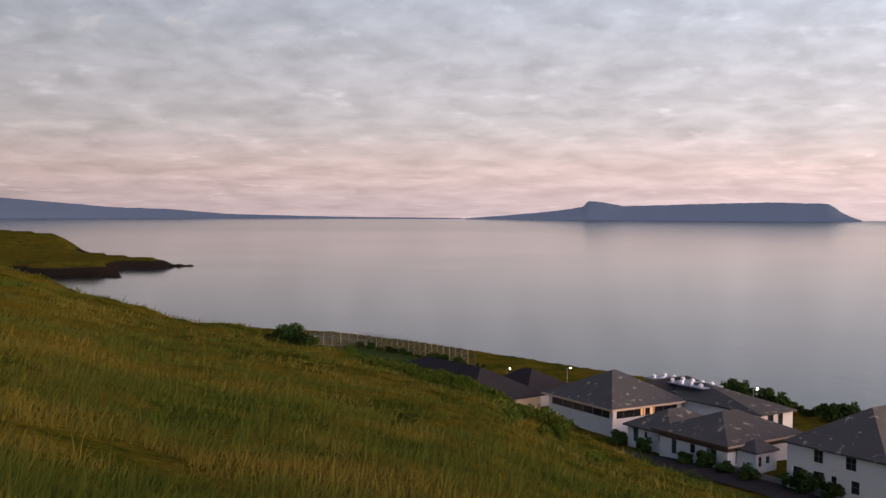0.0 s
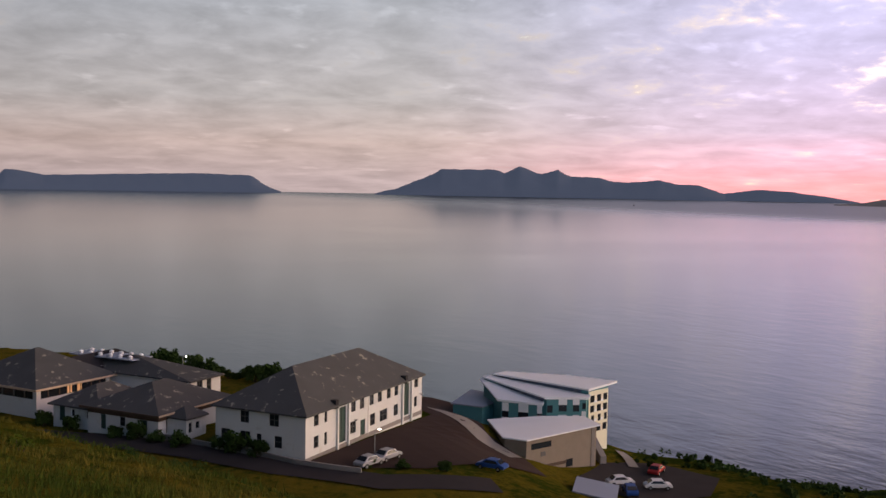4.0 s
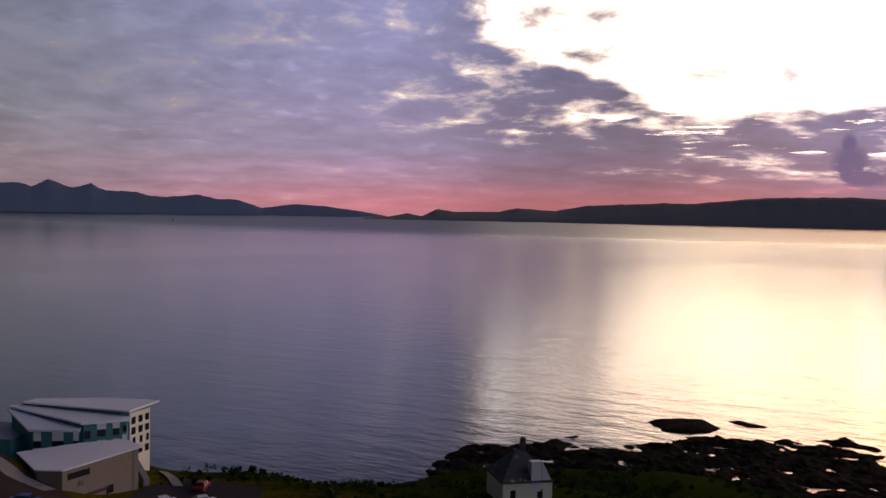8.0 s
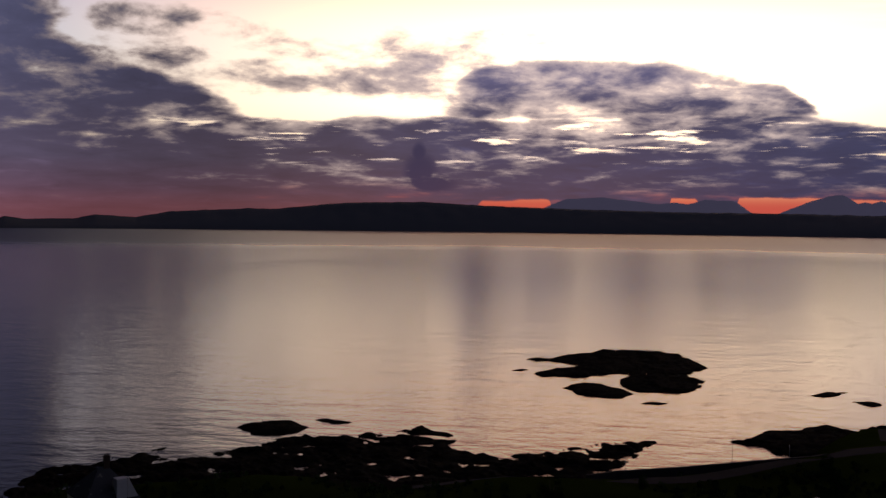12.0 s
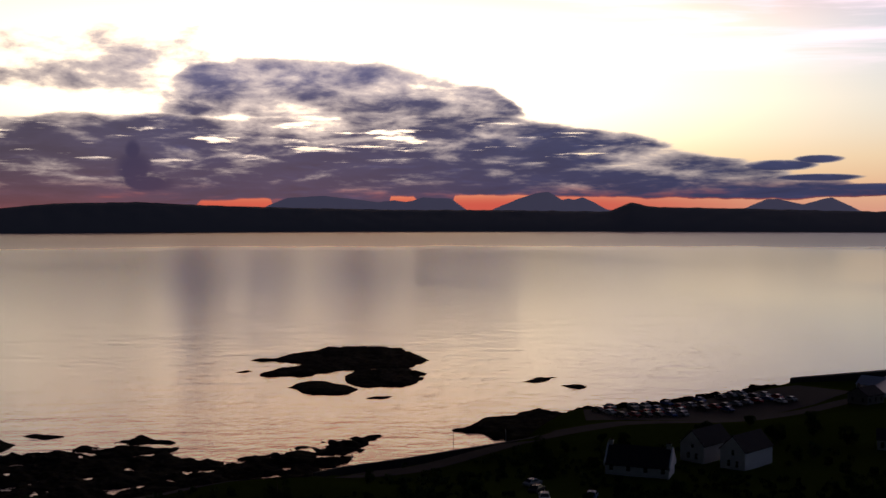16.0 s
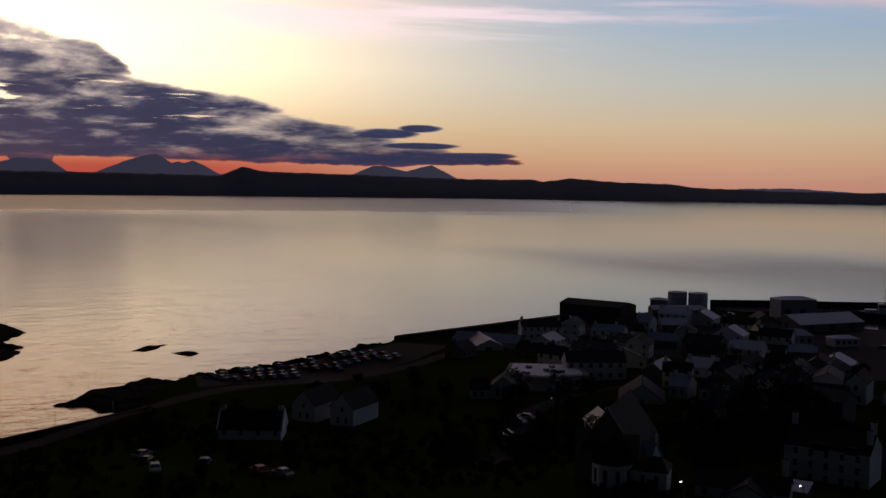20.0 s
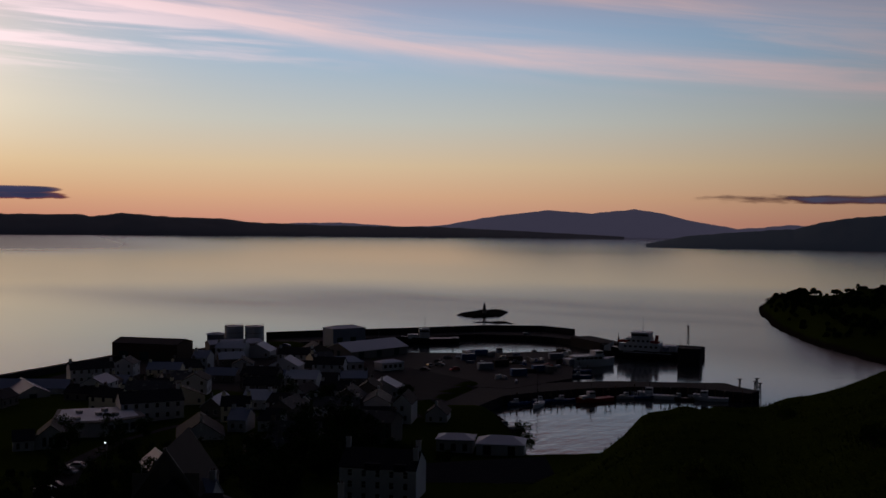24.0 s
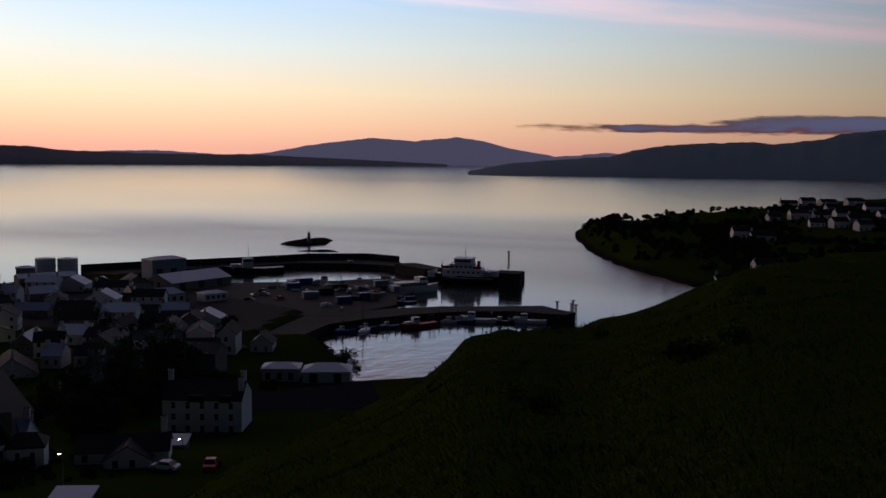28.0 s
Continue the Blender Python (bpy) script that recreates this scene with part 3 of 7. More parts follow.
gzz = gzz + lump * np.where(hill_z(gx, gy) > land_z(gx, gy), amp, 0.12)
nr, na = gx.shape
verts = [(0, 0, EYE - 1.6)] + list(zip(gx.ravel().tolist(), gy.ravel().tolist(), gzz.ravel().tolist()))
faces = [(0, 1 + (j + 1) % na, 1 + j) for j in range(na)]
for i in range(nr - 1):
    for j in range(na):
        k = (j + 1) % na
        faces.append((1 + i * na + j, 1 + i * na + k, 1 + (i + 1) * na + k, 1 + (i + 1) * na + j))
ground = tagged(raw("ground", verts, faces, GRASS, smooth=True), "grassy hillside falling to a small coastal town", "ground", kind="structure")


# far land: a ridge whose azimuth and elevation sky line is fitted to the camera
def ridge(name, knots, r_shore, r_crest, mat, label, rough=0.04, step=0.12, seed=0.0):
    k = np.array(knots, float).reshape(-1, 2)
    az = np.arange(k[0, 0], k[-1, 0] + step / 2, step)
    el = np.interp(az, k[:, 0], k[:, 1])
    rows = 9
    verts, faces = [], []
    for i, (a, e) in enumerate(zip(az, el)):
        e += rough * (noise.noise((a * 1.7, seed, 0)) + 0.6 * noise.noise((a * 5.3, seed, 2))) * min(1.0, max(0.0, e + 0.75) * 2.5)
        crest = EYE + r_crest * math.tan(radians(e))
        for j in range(rows):
            f = j / (rows - 1)
            r = r_shore + (r_crest - r_shore) * f
            h = crest * (f ** 0.8) * (1 + (0.10 * noise.noise((a * 1.1, f * 4, seed)) if 0 < j < rows - 1 else 0))
            verts.append(polar(a, r, max(h, -2.0) if j else -2.0))
        verts.append(polar(a, r_crest * 1.02, -2.0))
    m = rows + 1
    for i in range(len(az) - 1):
        for j in range(m - 1):
            faces.append((i * m + j, i * m + j + 1, (i + 1) * m + j + 1, (i + 1) * m + j))
    return tagged(raw(name, verts, faces, mat, smooth=True), label, "island" if "island" in name else "hills", kind="structure")


# distances are shortened to stay inside the camera's clip range
ridge("backdrop_low_coast", [-40, 0.5, -23, 0.3, -20.3, 0.08, -17.5, -0.17, -14.7, -0.25, -11.7, -0.5, -5.7, -0.64, 1, -0.69], 4600, 4750, FAR, "low coast far across the sea, blue from painted haze", 0.03, seed=1)
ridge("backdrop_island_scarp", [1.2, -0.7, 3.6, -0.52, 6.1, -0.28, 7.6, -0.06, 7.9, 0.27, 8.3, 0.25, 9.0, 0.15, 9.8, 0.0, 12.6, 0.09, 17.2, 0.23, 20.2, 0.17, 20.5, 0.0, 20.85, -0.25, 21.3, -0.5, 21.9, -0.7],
      4500, 4650, FAR, "flat-topped island with a steep stepped end, blue-grey from painted haze", 0.025, seed=2)
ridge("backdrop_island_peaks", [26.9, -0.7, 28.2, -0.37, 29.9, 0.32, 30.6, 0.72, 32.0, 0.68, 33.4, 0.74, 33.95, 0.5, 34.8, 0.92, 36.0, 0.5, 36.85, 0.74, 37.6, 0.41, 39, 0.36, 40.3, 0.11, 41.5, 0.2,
                                42.4, 0.28, 43.3, 0.06, 44.3, 0.06, 45.7, -0.38], 4480, 4640, FAR, "mountainous island with several peaks, blue-grey from painted haze", 0.06, seed=3)
ridge("backdrop_island_low", [44.8, -0.7, 45.7, -0.36, 47.4, -0.13, 48.9, -0.2, 50.8, -0.43, 52.4, -0.68], 4600, 4700, FAR, "low island on the horizon, blue from painted haze", 0.02, seed=4)
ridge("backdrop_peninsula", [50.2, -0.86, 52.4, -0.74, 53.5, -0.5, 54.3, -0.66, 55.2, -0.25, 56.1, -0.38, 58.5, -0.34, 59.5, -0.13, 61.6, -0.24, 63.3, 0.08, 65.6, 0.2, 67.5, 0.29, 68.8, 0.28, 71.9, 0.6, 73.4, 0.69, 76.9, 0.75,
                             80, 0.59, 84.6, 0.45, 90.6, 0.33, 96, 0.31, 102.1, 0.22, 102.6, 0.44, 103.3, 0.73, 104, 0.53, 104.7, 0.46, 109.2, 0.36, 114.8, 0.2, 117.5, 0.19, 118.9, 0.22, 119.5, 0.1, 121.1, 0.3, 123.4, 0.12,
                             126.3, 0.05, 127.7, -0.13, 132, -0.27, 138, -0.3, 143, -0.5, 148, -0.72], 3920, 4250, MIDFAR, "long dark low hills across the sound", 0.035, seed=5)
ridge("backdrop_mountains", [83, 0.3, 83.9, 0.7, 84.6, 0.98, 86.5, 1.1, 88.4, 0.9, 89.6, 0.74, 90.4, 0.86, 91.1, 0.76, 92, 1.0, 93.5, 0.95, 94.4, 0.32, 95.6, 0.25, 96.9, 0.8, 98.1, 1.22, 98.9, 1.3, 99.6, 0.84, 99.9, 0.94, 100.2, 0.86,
                             100.7, 1.0, 101.2, 0.78, 102, 0.32, 103, 0.2, 107, 0.15, 109.2, 0.38, 110.3, 0.86, 110.9, 0.85, 112.1, 0.56, 112.8, 0.78, 113.5, 0.92, 114.9, 0.2, 117, 0.0], 4500, 4700, MOUNT, "far mountains behind the low hills, blue airlight painted on", 0.03, seed=6)
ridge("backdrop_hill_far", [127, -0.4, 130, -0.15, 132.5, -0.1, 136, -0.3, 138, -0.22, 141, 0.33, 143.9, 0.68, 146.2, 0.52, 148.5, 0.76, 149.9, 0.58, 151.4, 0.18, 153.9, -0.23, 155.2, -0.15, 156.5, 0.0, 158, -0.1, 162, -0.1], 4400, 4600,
      MOUNT, "broad hill beyond the loch, blue airlight painted on", 0.03, seed=7)
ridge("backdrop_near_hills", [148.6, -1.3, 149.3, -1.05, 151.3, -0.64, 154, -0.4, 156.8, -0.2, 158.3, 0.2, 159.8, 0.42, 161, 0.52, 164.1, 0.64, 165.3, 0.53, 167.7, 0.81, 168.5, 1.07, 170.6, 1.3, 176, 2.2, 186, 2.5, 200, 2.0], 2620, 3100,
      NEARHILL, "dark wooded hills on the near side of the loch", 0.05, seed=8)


# ---------------------------------------------------------------- kit for buildings
def thing(name, x, y, z, ang, label, category, group=""):
    e = new(name)
    e.matrix_world = pose(x, y, z, 0, 0, ang)
    return tagged(e, label, category, group)


def bx(bm, x0, x1, y0, y1, z0, z1):
    v = [bm.verts.new(c) for c in ((x0, y0, z0), (x1, y0, z0), (x1, y1, z0), (x0, y1, z0), (x0, y0, z1), (x1, y0, z1), (x1, y1, z1), (x0, y1, z1))]
    for f in ((0, 3, 2, 1), (4, 5, 6, 7), (0, 1, 5, 4), (1, 2, 6, 5), (2, 3, 7, 6), (3, 0, 4, 7)):
        bm.faces.new([v[i] for i in f])


def box(name, parent, mat, x0, x1, y0, y1, z0, z1, label="", bevel=0.0):
    bm = bmesh.new()
    bx(bm, x0, x1, y0, y1, z0, z1)
    if bevel:
        bmesh.ops.bevel(bm, geom=bm.edges[:], offset=bevel, segments=2, affect="EDGES")
    return part(name, bm, mat, parent, label)


def prism(name, poly, z0, tops, mat, parent=None, label=""):
    """A solid on a plan outline, with a level base and a top height for each corner (or one for all)."""
    k = len(poly)
    tops = [tops] * k if isinstance(tops, (int, float)) else tops
    bases = [z0] * k if isinstance(z0, (int, float)) else z0
    bm = bmesh.new()
    lo = [bm.verts.new((x, y, b)) for (x, y), b in zip(poly, bases)]
    hi = [bm.verts.new((x, y, t)) for (x, y), t in zip(poly, tops)]
    bm.faces.new(lo[::-1])
    bm.faces.new(hi)
    for i in range(k):
        j = (i + 1) % k
        bm.faces.new((lo[i], lo[j], hi[j], hi[i]))
    bmesh.ops.recalc_face_normals(bm, faces=bm.faces[:])
    return part(name, bm, mat, parent, label)


def tube(bm, p, q, r, sides=6, r2=None):
    p, q = Vector(p), Vector(q)
    m = Matrix.Translation((p + q) / 2) @ (q - p).to_track_quat("Z", "Y").to_matrix().to_4x4()
    bmesh.ops.create_cone(bm, cap_ends=True, segments=sides, radius1=r, radius2=r if r2 is None else r2, depth=(q - p).length, matrix=m)


def wall_side(bm, p, q, z0, z1, holes, depth=0.16, peak=None):
    """One wall face from p to q with openings (start, end, sill, head) that have reveals; peak: height of a gable."""
    p, q = Vector((*p, 0)), Vector((*q, 0))
    length, u = (q - p).length, (q - p).normalized()
    inward = Vector((-u.y, u.x, 0)) * depth
    us = sorted({0.0, length, *[h[0] for h in holes], *[h[1] for h in holes]})
    vs = sorted({z0, z1, *[h[2] for h in holes], *[h[3] for h in holes]})

    def at(s, v, d=0):
        return bm.verts.new(p + u * s + Vector((0, 0, v)) + inward * d)

    for a, b in zip(us, us[1:]):
        for c, d in zip(vs, vs[1:]):
            if not any(h[0] <= a and b <= h[1] and h[2] <= c and d <= h[3] for h in holes):
                bm.faces.new((at(a, c), at(b, c), at(b, d), at(a, d)))
    for a, b, c, d in holes:
        for (s1, v1), (s2, v2) in (((a, c), (b, c)), ((b, c), (b, d)), ((b, d), (a, d)), ((a, d), (a, c))):
            bm.faces.new((at(s1, v1), at(s1, v1, 1), at(s2, v2, 1), at(s2, v2)))
    if peak:
        bm.faces.new((at(0, z1), at(length, z1), at(length / 2, peak)))


WINDOW_MESH = {}


def window_meshes(w, h, kind):
    key = (round(w, 2), round(h, 2), kind)
    if key not in WINDOW_MESH:
        bm, t = bmesh.new(), 0.07
        bx(bm, 0, w, 0, 0.06, 0, t), bx(bm, 0, w, 0, 0.06, h - t, h), bx(bm, 0, t, 0, 0.06, t, h - t), bx(bm, w - t, w, 0, 0.06, t, h - t)
        if h > w * 0.7 and w > 0.5 and kind != "door":
            bx(bm, t, w - t, 0.01, 0.05, h * 0.52 - 0.03, h * 0.52 + 0.03)
        if w > 1.3:
            bx(bm, w / 2 - 0.03, w / 2 + 0.03, 0.01, 0.05, t, h - t)
        f = bpy.data.meshes.new("window_frame")
        bm.to_mesh(f), bm.free()
        bm = bmesh.new()
        bx(bm, t * 0.5, w - t * 0.5, 0.035, 0.055, t * 0.5, h - t * 0.5)
        g = bpy.data.meshes.new("pane")
        bm.to_mesh(g), bm.free()
        f.materials.append(FRAME_W if kind == "white" else GREEN if kind == "door" else FRAME)
        g.materials.append(GREEN if kind == "door" else GLASS)
        WINDOW_MESH[key] = (f, g)
    return WINDOW_MESH[key]


def put_window(parent, p, q, hole, kind="", lit=False):
    """Frame and pane in an opening of the wall from p to q."""
    p2, q2 = Vector((*p, 0)), Vector((*q, 0))
    u = (q2 - p2).normalized()
    a, b, c, d = hole
    f, g = window_meshes(b - a, d - c, kind)
    win = new("door" if kind == "door" else "window", f)
    win.parent = parent
    win.matrix_local = Matrix.Translation(p2 + u * a + Vector((-u.y, u.x, 0)) * 0.09 + Vector((0, 0, c))) @ Matrix.Rotation(math.atan2(u.y, u.x), 4, "Z")
    pane = new("door_leaf" if kind == "door" else "pane", g if not lit else lit_pane(g))
    pane.parent = win
    return win


def lit_pane(mesh):
    m = mesh.copy()
    m.materials.clear()
    m.materials.append(ORANGE_LIT)
    return m


def gable_roof(name, L, W, eave, rise, mat, parent, over=0.3, t=0.16):
    s = rise / (W / 2)
    sec = [(-over, eave - over * s), (W / 2, eave + rise), (W + over, eave - over * s), (W + over, eave - over * s + t), (W / 2, eave + rise + t * 1.1), (-over, eave - over * s + t)]
    bm = bmesh.new()
    rows = [[bm.verts.new((x, y, z)) for y, z in sec] for x in (-over * 0.6, L + over * 0.6)]
    for i in range(6):
        j = (i + 1) % 6
        bm.faces.new((rows[0][i], rows[0][j], rows[1][j], rows[1][i]))
    for row, flip in ((rows[0], 1), (rows[1], -1)):
        a, b, c, d, e, f = row
        for q in ((a, b, e, f), (b, c, d, e)):
            bm.faces.new(q[::flip])
    bmesh.ops.recalc_face_normals(bm, faces=bm.faces[:])
    return part(name, bm, mat, parent)


def hip_roof(name, L, W, eave, rise, inset, mat, parent, over=0.5, t=0.22, inset2=None):
    i2 = inset if inset2 is None else inset2
    bm = bmesh.new()
    o = over
    c = [(-o, -o), (L + o, -o), (L + o, W + o), (-o, W + o)]
    lo = [bm.verts.new((x, y, eave - t)) for x, y in c]
    hi = [bm.verts.new((x, y, eave)) for x, y in c]
    r1, r2 = bm.verts.new((inset, W / 2, eave + rise)), bm.verts.new((L - i2, W / 2, eave + rise))
    bm.faces.new(lo[::-1])
    for i in range(4):
        bm.faces.new((lo[i], lo[(i + 1) % 4], hi[(i + 1) % 4], hi[i]))
    bm.faces.new((hi[0], hi[1], r2, r1))
    bm.faces.new((hi[1], hi[2], r2))
    bm.faces.new((hi[2], hi[3], r1, r2))
    bm.faces.new((hi[3], hi[0], r1))
    return part(name, bm, mat, parent)


def chimney(parent, x, y, z0, z1, mat, w=0.9, d=0.55):
    bm = bmesh.new()
    bx(bm, x - w / 2, x + w / 2, y - d / 2, y + d / 2, z0, z1)
    bx(bm, x - w / 2 - 0.06, x + w / 2 + 0.06, y - d / 2 - 0.06, y + d / 2 + 0.06, z1 - 0.15, z1)
    stack = part("chimney", bm, mat, parent)
    for k in (-0.22, 0.22):
        bm = bmesh.new()
        tube(bm, (x + k * w, y, z1), (x + k * w, y, z1 + 0.35), 0.13, 6, 0.10)
        part("chimney_pot", bm, WOOD, stack)
    return stack


def house(name, x, y, z, ang, L, W, eave, rise, label, kind="gable", wall=None, roof=None, openings=None, over=0.3, inset=None, win="", stacks=(), category="house", group="", deep=3.0, chim_mat=None, inset2=None):
    """A building with its front-left corner at x, y. openings: side -> list of (start, end, sill, head[, kind])."""
    h = thing(name, x, y, z, ang, label, category, group)
    corners = [(0, 0), (L, 0), (L, W), (0, W)]
    bm = bmesh.new()
    for i in range(4):
        p, q = corners[i], corners[(i + 1) % 4]
        holes = [o[:4] for o in (openings or {}).get(i, ())]
        wall_side(bm, p, q, -deep, eave, holes, peak=eave + rise if kind == "gable" and i in (1, 3) else None)
    part("wall", bm, wall or HARL, h)
    for i, os in (openings or {}).items():
        for o in os:
            put_window(h, corners[i], corners[(i + 1) % 4], o[:4], o[4] if len(o) > 4 else win, lit=len(o) > 5)
    if kind == "gable":
        gable_roof("roof", L, W, eave, rise, roof or SLATE, h, over)
    else:
        hip_roof("roof", L, W, eave, rise, W / 2 if inset is None else inset, roof or SLATE, h, over, inset2=inset2)
    for cx, cy, top in stacks:
        chimney(h, cx, cy, eave + rise * 0.4, top, chim_mat or wall or HARL)
    return h


# ---------------------------------------------------------------- school on its terrace
U = 34.2
upper = [(1.6, 2.9), (4.6, 5.3)]
front = [(2.0, 3.2, 1.0, 2.6), (4.6, 5.3, 0.9, 2.6), (2.0, 3.2, 3.9, 5.4), (4.6, 5.3, 3.9, 5.4), (8.2, 10.2, 0.3, 5.2, "door")]
front += [(a, a + 1.25, 3.9, 5.4) for a in (11.6, 14.0, 16.8, 19.2, 22.0, 24.4)]
front += [(11.4, 13.0, 0.9, 2.6), (14.2, 15.6, 0.1, 2.3, "door"), (17.0, 18.5, 0.9, 2.6), (19.9, 22.2, 0.9, 2.6), (24.2, 25.6, 0.9, 2.6), (27.6, 29.2, 0.3, 5.2, "door"),
          (31.0, 32.0, 1.0, 2.6), (31.0, 32.3, 4.0, 5.3)]
left = [(a, b, 3.8, 5.4) for a, b in ((4.0, 5.4), (8.6, 10.1))] + [(0.9, 2.4, 0.9, 2.7), (4.0, 5.6, 0.9, 2.7), (6.6, 7.4, 0.9, 2.6), (9.4, 10.6, 1.0, 2.6)]
school = house("school_block", 52.7, 122.5, 24, U, 33.6, 14.2, 5.75, 4.7, "two-storey white school block with lichen-stained slate hipped roof", "hip", WHITE, SLATE,
               {0: front, 3: left}, 0.45, inset=7.6, inset2=7.6, category="school", win="")
for a in (6.6, 27.0):
    box("dormer_vent", school, DARKROOF, a + 0.3, a + 1.0, -0.35, 0.5, 5.3, 6.5)
for a in (7.6, 10.5, 26.6, 29.6):
    box("pilaster", school, WHITE, a, a + 0.35, -0.28, 0.02, -1.0, 5.5)
for a in (16.3, 30.2):
    bm = bmesh.new()
    tube(bm, (a, -0.07, 0.0), (a, -0.07, 5.5), 0.05)
    part("downpipe", bm, FRAME_W, school)
box("plinth", school, CONCRETE, -0.06, 33.66, -0.06, 0.02, -0.5, 0.12)
for a in (33.0, 12.5):
    bm = bmesh.new()
    tube(bm, (a, 0.05, 2.75), (a, -0.4, 2.8), 0.05)
    bx(bm, a - 0.2, a + 0.2, -0.5, -0.2, 2.7, 2.85)
    part("wall_light", bm, STEEL, school)

hall = house("assembly_hall", 27.4, 166.6, 24, 31.0, 14.8, 17.0, 3.5, 4.6, "school hall with slate pyramid roof above dark window band", "hip", WHITE, SLATE,
             {0: [(0.8, 14.0, 1.7, 3.1)], 3: [(0.8, 16.2, 1.7, 3.1)]}, 0.9, inset=7.0, category="school")
for a in (2.2, 4.4, 6.4, 8.6, 10.8, 12.6):
    box("mullion", hall, WOOD, a, a + 0.18, 0.02, 0.14, 1.7, 3.1)
for a in (2.6, 5.0, 7.6, 10.2, 13.0):
    box("mullion", hall, FRAME, 0.02, 0.14, a, a + 0.2, 1.7, 3.1)
for a in (6.0, 8.0):
    box("lit_window", hall, ORANGE_LIT, a, a + 0.9, 0.03, 0.08, 1.8, 3.0)
box("fascia", hall, FASCIA, -0.95, 15.75, -0.99, -0.9, 3.2, 3.52, "pale timber fascia board with orange light in its tone")
box("fascia", hall, FASCIA, -0.99, -0.9, -0.95, 17.9, 3.2, 3.52)

mid = house("classroom_wing", 39.2, 142.1, 24, 33.0, 15.0, 13.0, 3.3, 3.0, "single-storey white classroom wing with a grey slate hipped roof", "hip", WHITE, SLATE,
            {0: [(1.6, 2.3, 0.4, 2.4), (4.0, 5.4, 0.9, 2.2)], 3: [(2.4, 3.4, 0.1, 2.2, "door"), (6.0, 7.0, 0.9, 2.2), (10.0, 11.0, 0.1, 2.2, "door")]}, 0.8, inset=6.0, category="school")
box("timber_band", mid, WOOD, 0.0, 15.0, -0.07, -0.004, 2.25, 3.1, "dark timber band under the eaves")
box("timber_band", mid, WOOD, -0.07, -0.004, 0.0, 13.0, 2.25, 3.1, "dark timber band under the eaves")
# this dark strip also stands for the deep shade below the hall fascia
box("timber_band", hall, WOOD, 14.804, 14.87, 0.0, 17.0, 1.7, 3.2, "dark timber band under the eaves")
box("fascia", mid, FASCIA, -0.85, 15.85, -0.89, -0.8, 3.05, 3.3)
box("fascia", mid, WOOD, -0.89, -0.8, -0.85, 13.85, 2.95, 3.3)
low_wing = house("low_link_wing", 33.6, 152.6, 24, 33.0, 11.0, 9.0, 2.5, 2.6, "low white link wing with a grey slate roof and dark doors", "hip", WHITE, SLATE,
                 {3: [(1.2, 2.3, 0.0, 2.1, "door"), (3.6, 4.2, 0.9, 1.9), (6.6, 7.5, 0.9, 1.9)]}, 0.6, inset=4.0, category="school")
annex = house("flat_annex", 42.6, 140.4, 24, 33.0, 4.2, 3.4, 2.7, 1.3, "small white annex between the school blocks", "hip", WHITE, SLATE, {0: [(0.5, 1.2, 0.6, 2.0), (2.0, 2.8, 0.9, 1.9)]}, 0.3, inset=1.6, category="school")
gym = house("rooflit_hall", 49.5, 161.0, 24, 33.0, 7.5, 30.0, 3.8, 2.4, "slate-roofed hall with a row of round white roof vents", "hip", WHITE, SLATE, {0: [(1.6, 3.0, 1.2, 3.6), (4.0, 5.2, 1.2, 3.6)]}, 0.5, inset=3.6, category="school")
link = house("link_roof_wing", 34.0, 172.0, 24, 33.0, 18.0, 9.0, 3.6, 2.6, "dark slate roof with small skylights between the halls", "hip", WHITE, DARKROOF, {0: [(2, 3.2, 1, 2.4)]}, 0.5, inset=4.0, category="school")
for a in (4, 7, 10, 13):
    box("skylight", link, PALEROOF, a, a + 0.8, 1.2, 2.2, 4.05, 4.5)
slab = prism("roof_deck", [(1.0, 13), (6.0, 13), (6.0, 27), (1.0, 27)], 5.6, 5.75, GREYROOF, gym, "pale flat roof deck")
for i in range(2):
    for k in range(6):
        bm = bmesh.new()
        x0, y0 = 2.2 + 2.6 * i, 14.5 + 2.2 * k
        tube(bm, (x0, y0, 5.75), (x0, y0, 6.1), 0.34, 10, 0.38)
        tube(bm, (x0, y0, 6.1), (x0, y0, 6.3), 0.46, 10, 0.14)
        part("roof_vent", bm, PAINTW, gym, "round white roof vent")
dark = house("dark_roofed_block", 17.5, 184.5, 24, 126.5, 31.0, 16.0, 2.6, 4.6, "long low block with a nearly black slate roof", "hip", FASCIA, DARKROOF, {3: [(1, 4, 0.6, 2.0)], 0: [(2, 5, 0.6, 2.0), (8, 11, 0.6, 2.0)]}, 0.8, inset=7.0, category="school")
box("flue", dark, IRON, 8.7, 8.95, 7.9, 8.15, 6.0, 9.4, "thin dark metal flue")
dark2 = house("small_dark_roof", 24.0, 192.0, 24, 126.5, 12.0, 11.0, 2.6, 3.2, "smaller block with a black slate hipped roof", "hip", WHITE, DARKROOF, None, 0.6, inset=5.0, category="school")

# the layered modern block
mod = new("modern_annexe")
tagged(mod, "modern teal and white block under three fanned metal roofs", "annexe")
prism("rear_wing", [(95.5, 147.0), (92.5, 151.5), (100.5, 158.0), (103.0, 150.0)], 11.5, [21.9, 21.9, 22.3, 22.3], TEAL, mod)
prism("rear_wing_roof", [(95.3, 146.6), (92.1, 151.6), (100.5, 158.4), (103.4, 150.0)], [21.95, 21.95, 22.35, 22.35], [22.15, 22.15, 22.55, 22.55], GREYROOF, mod, "blue-grey sheet roof")
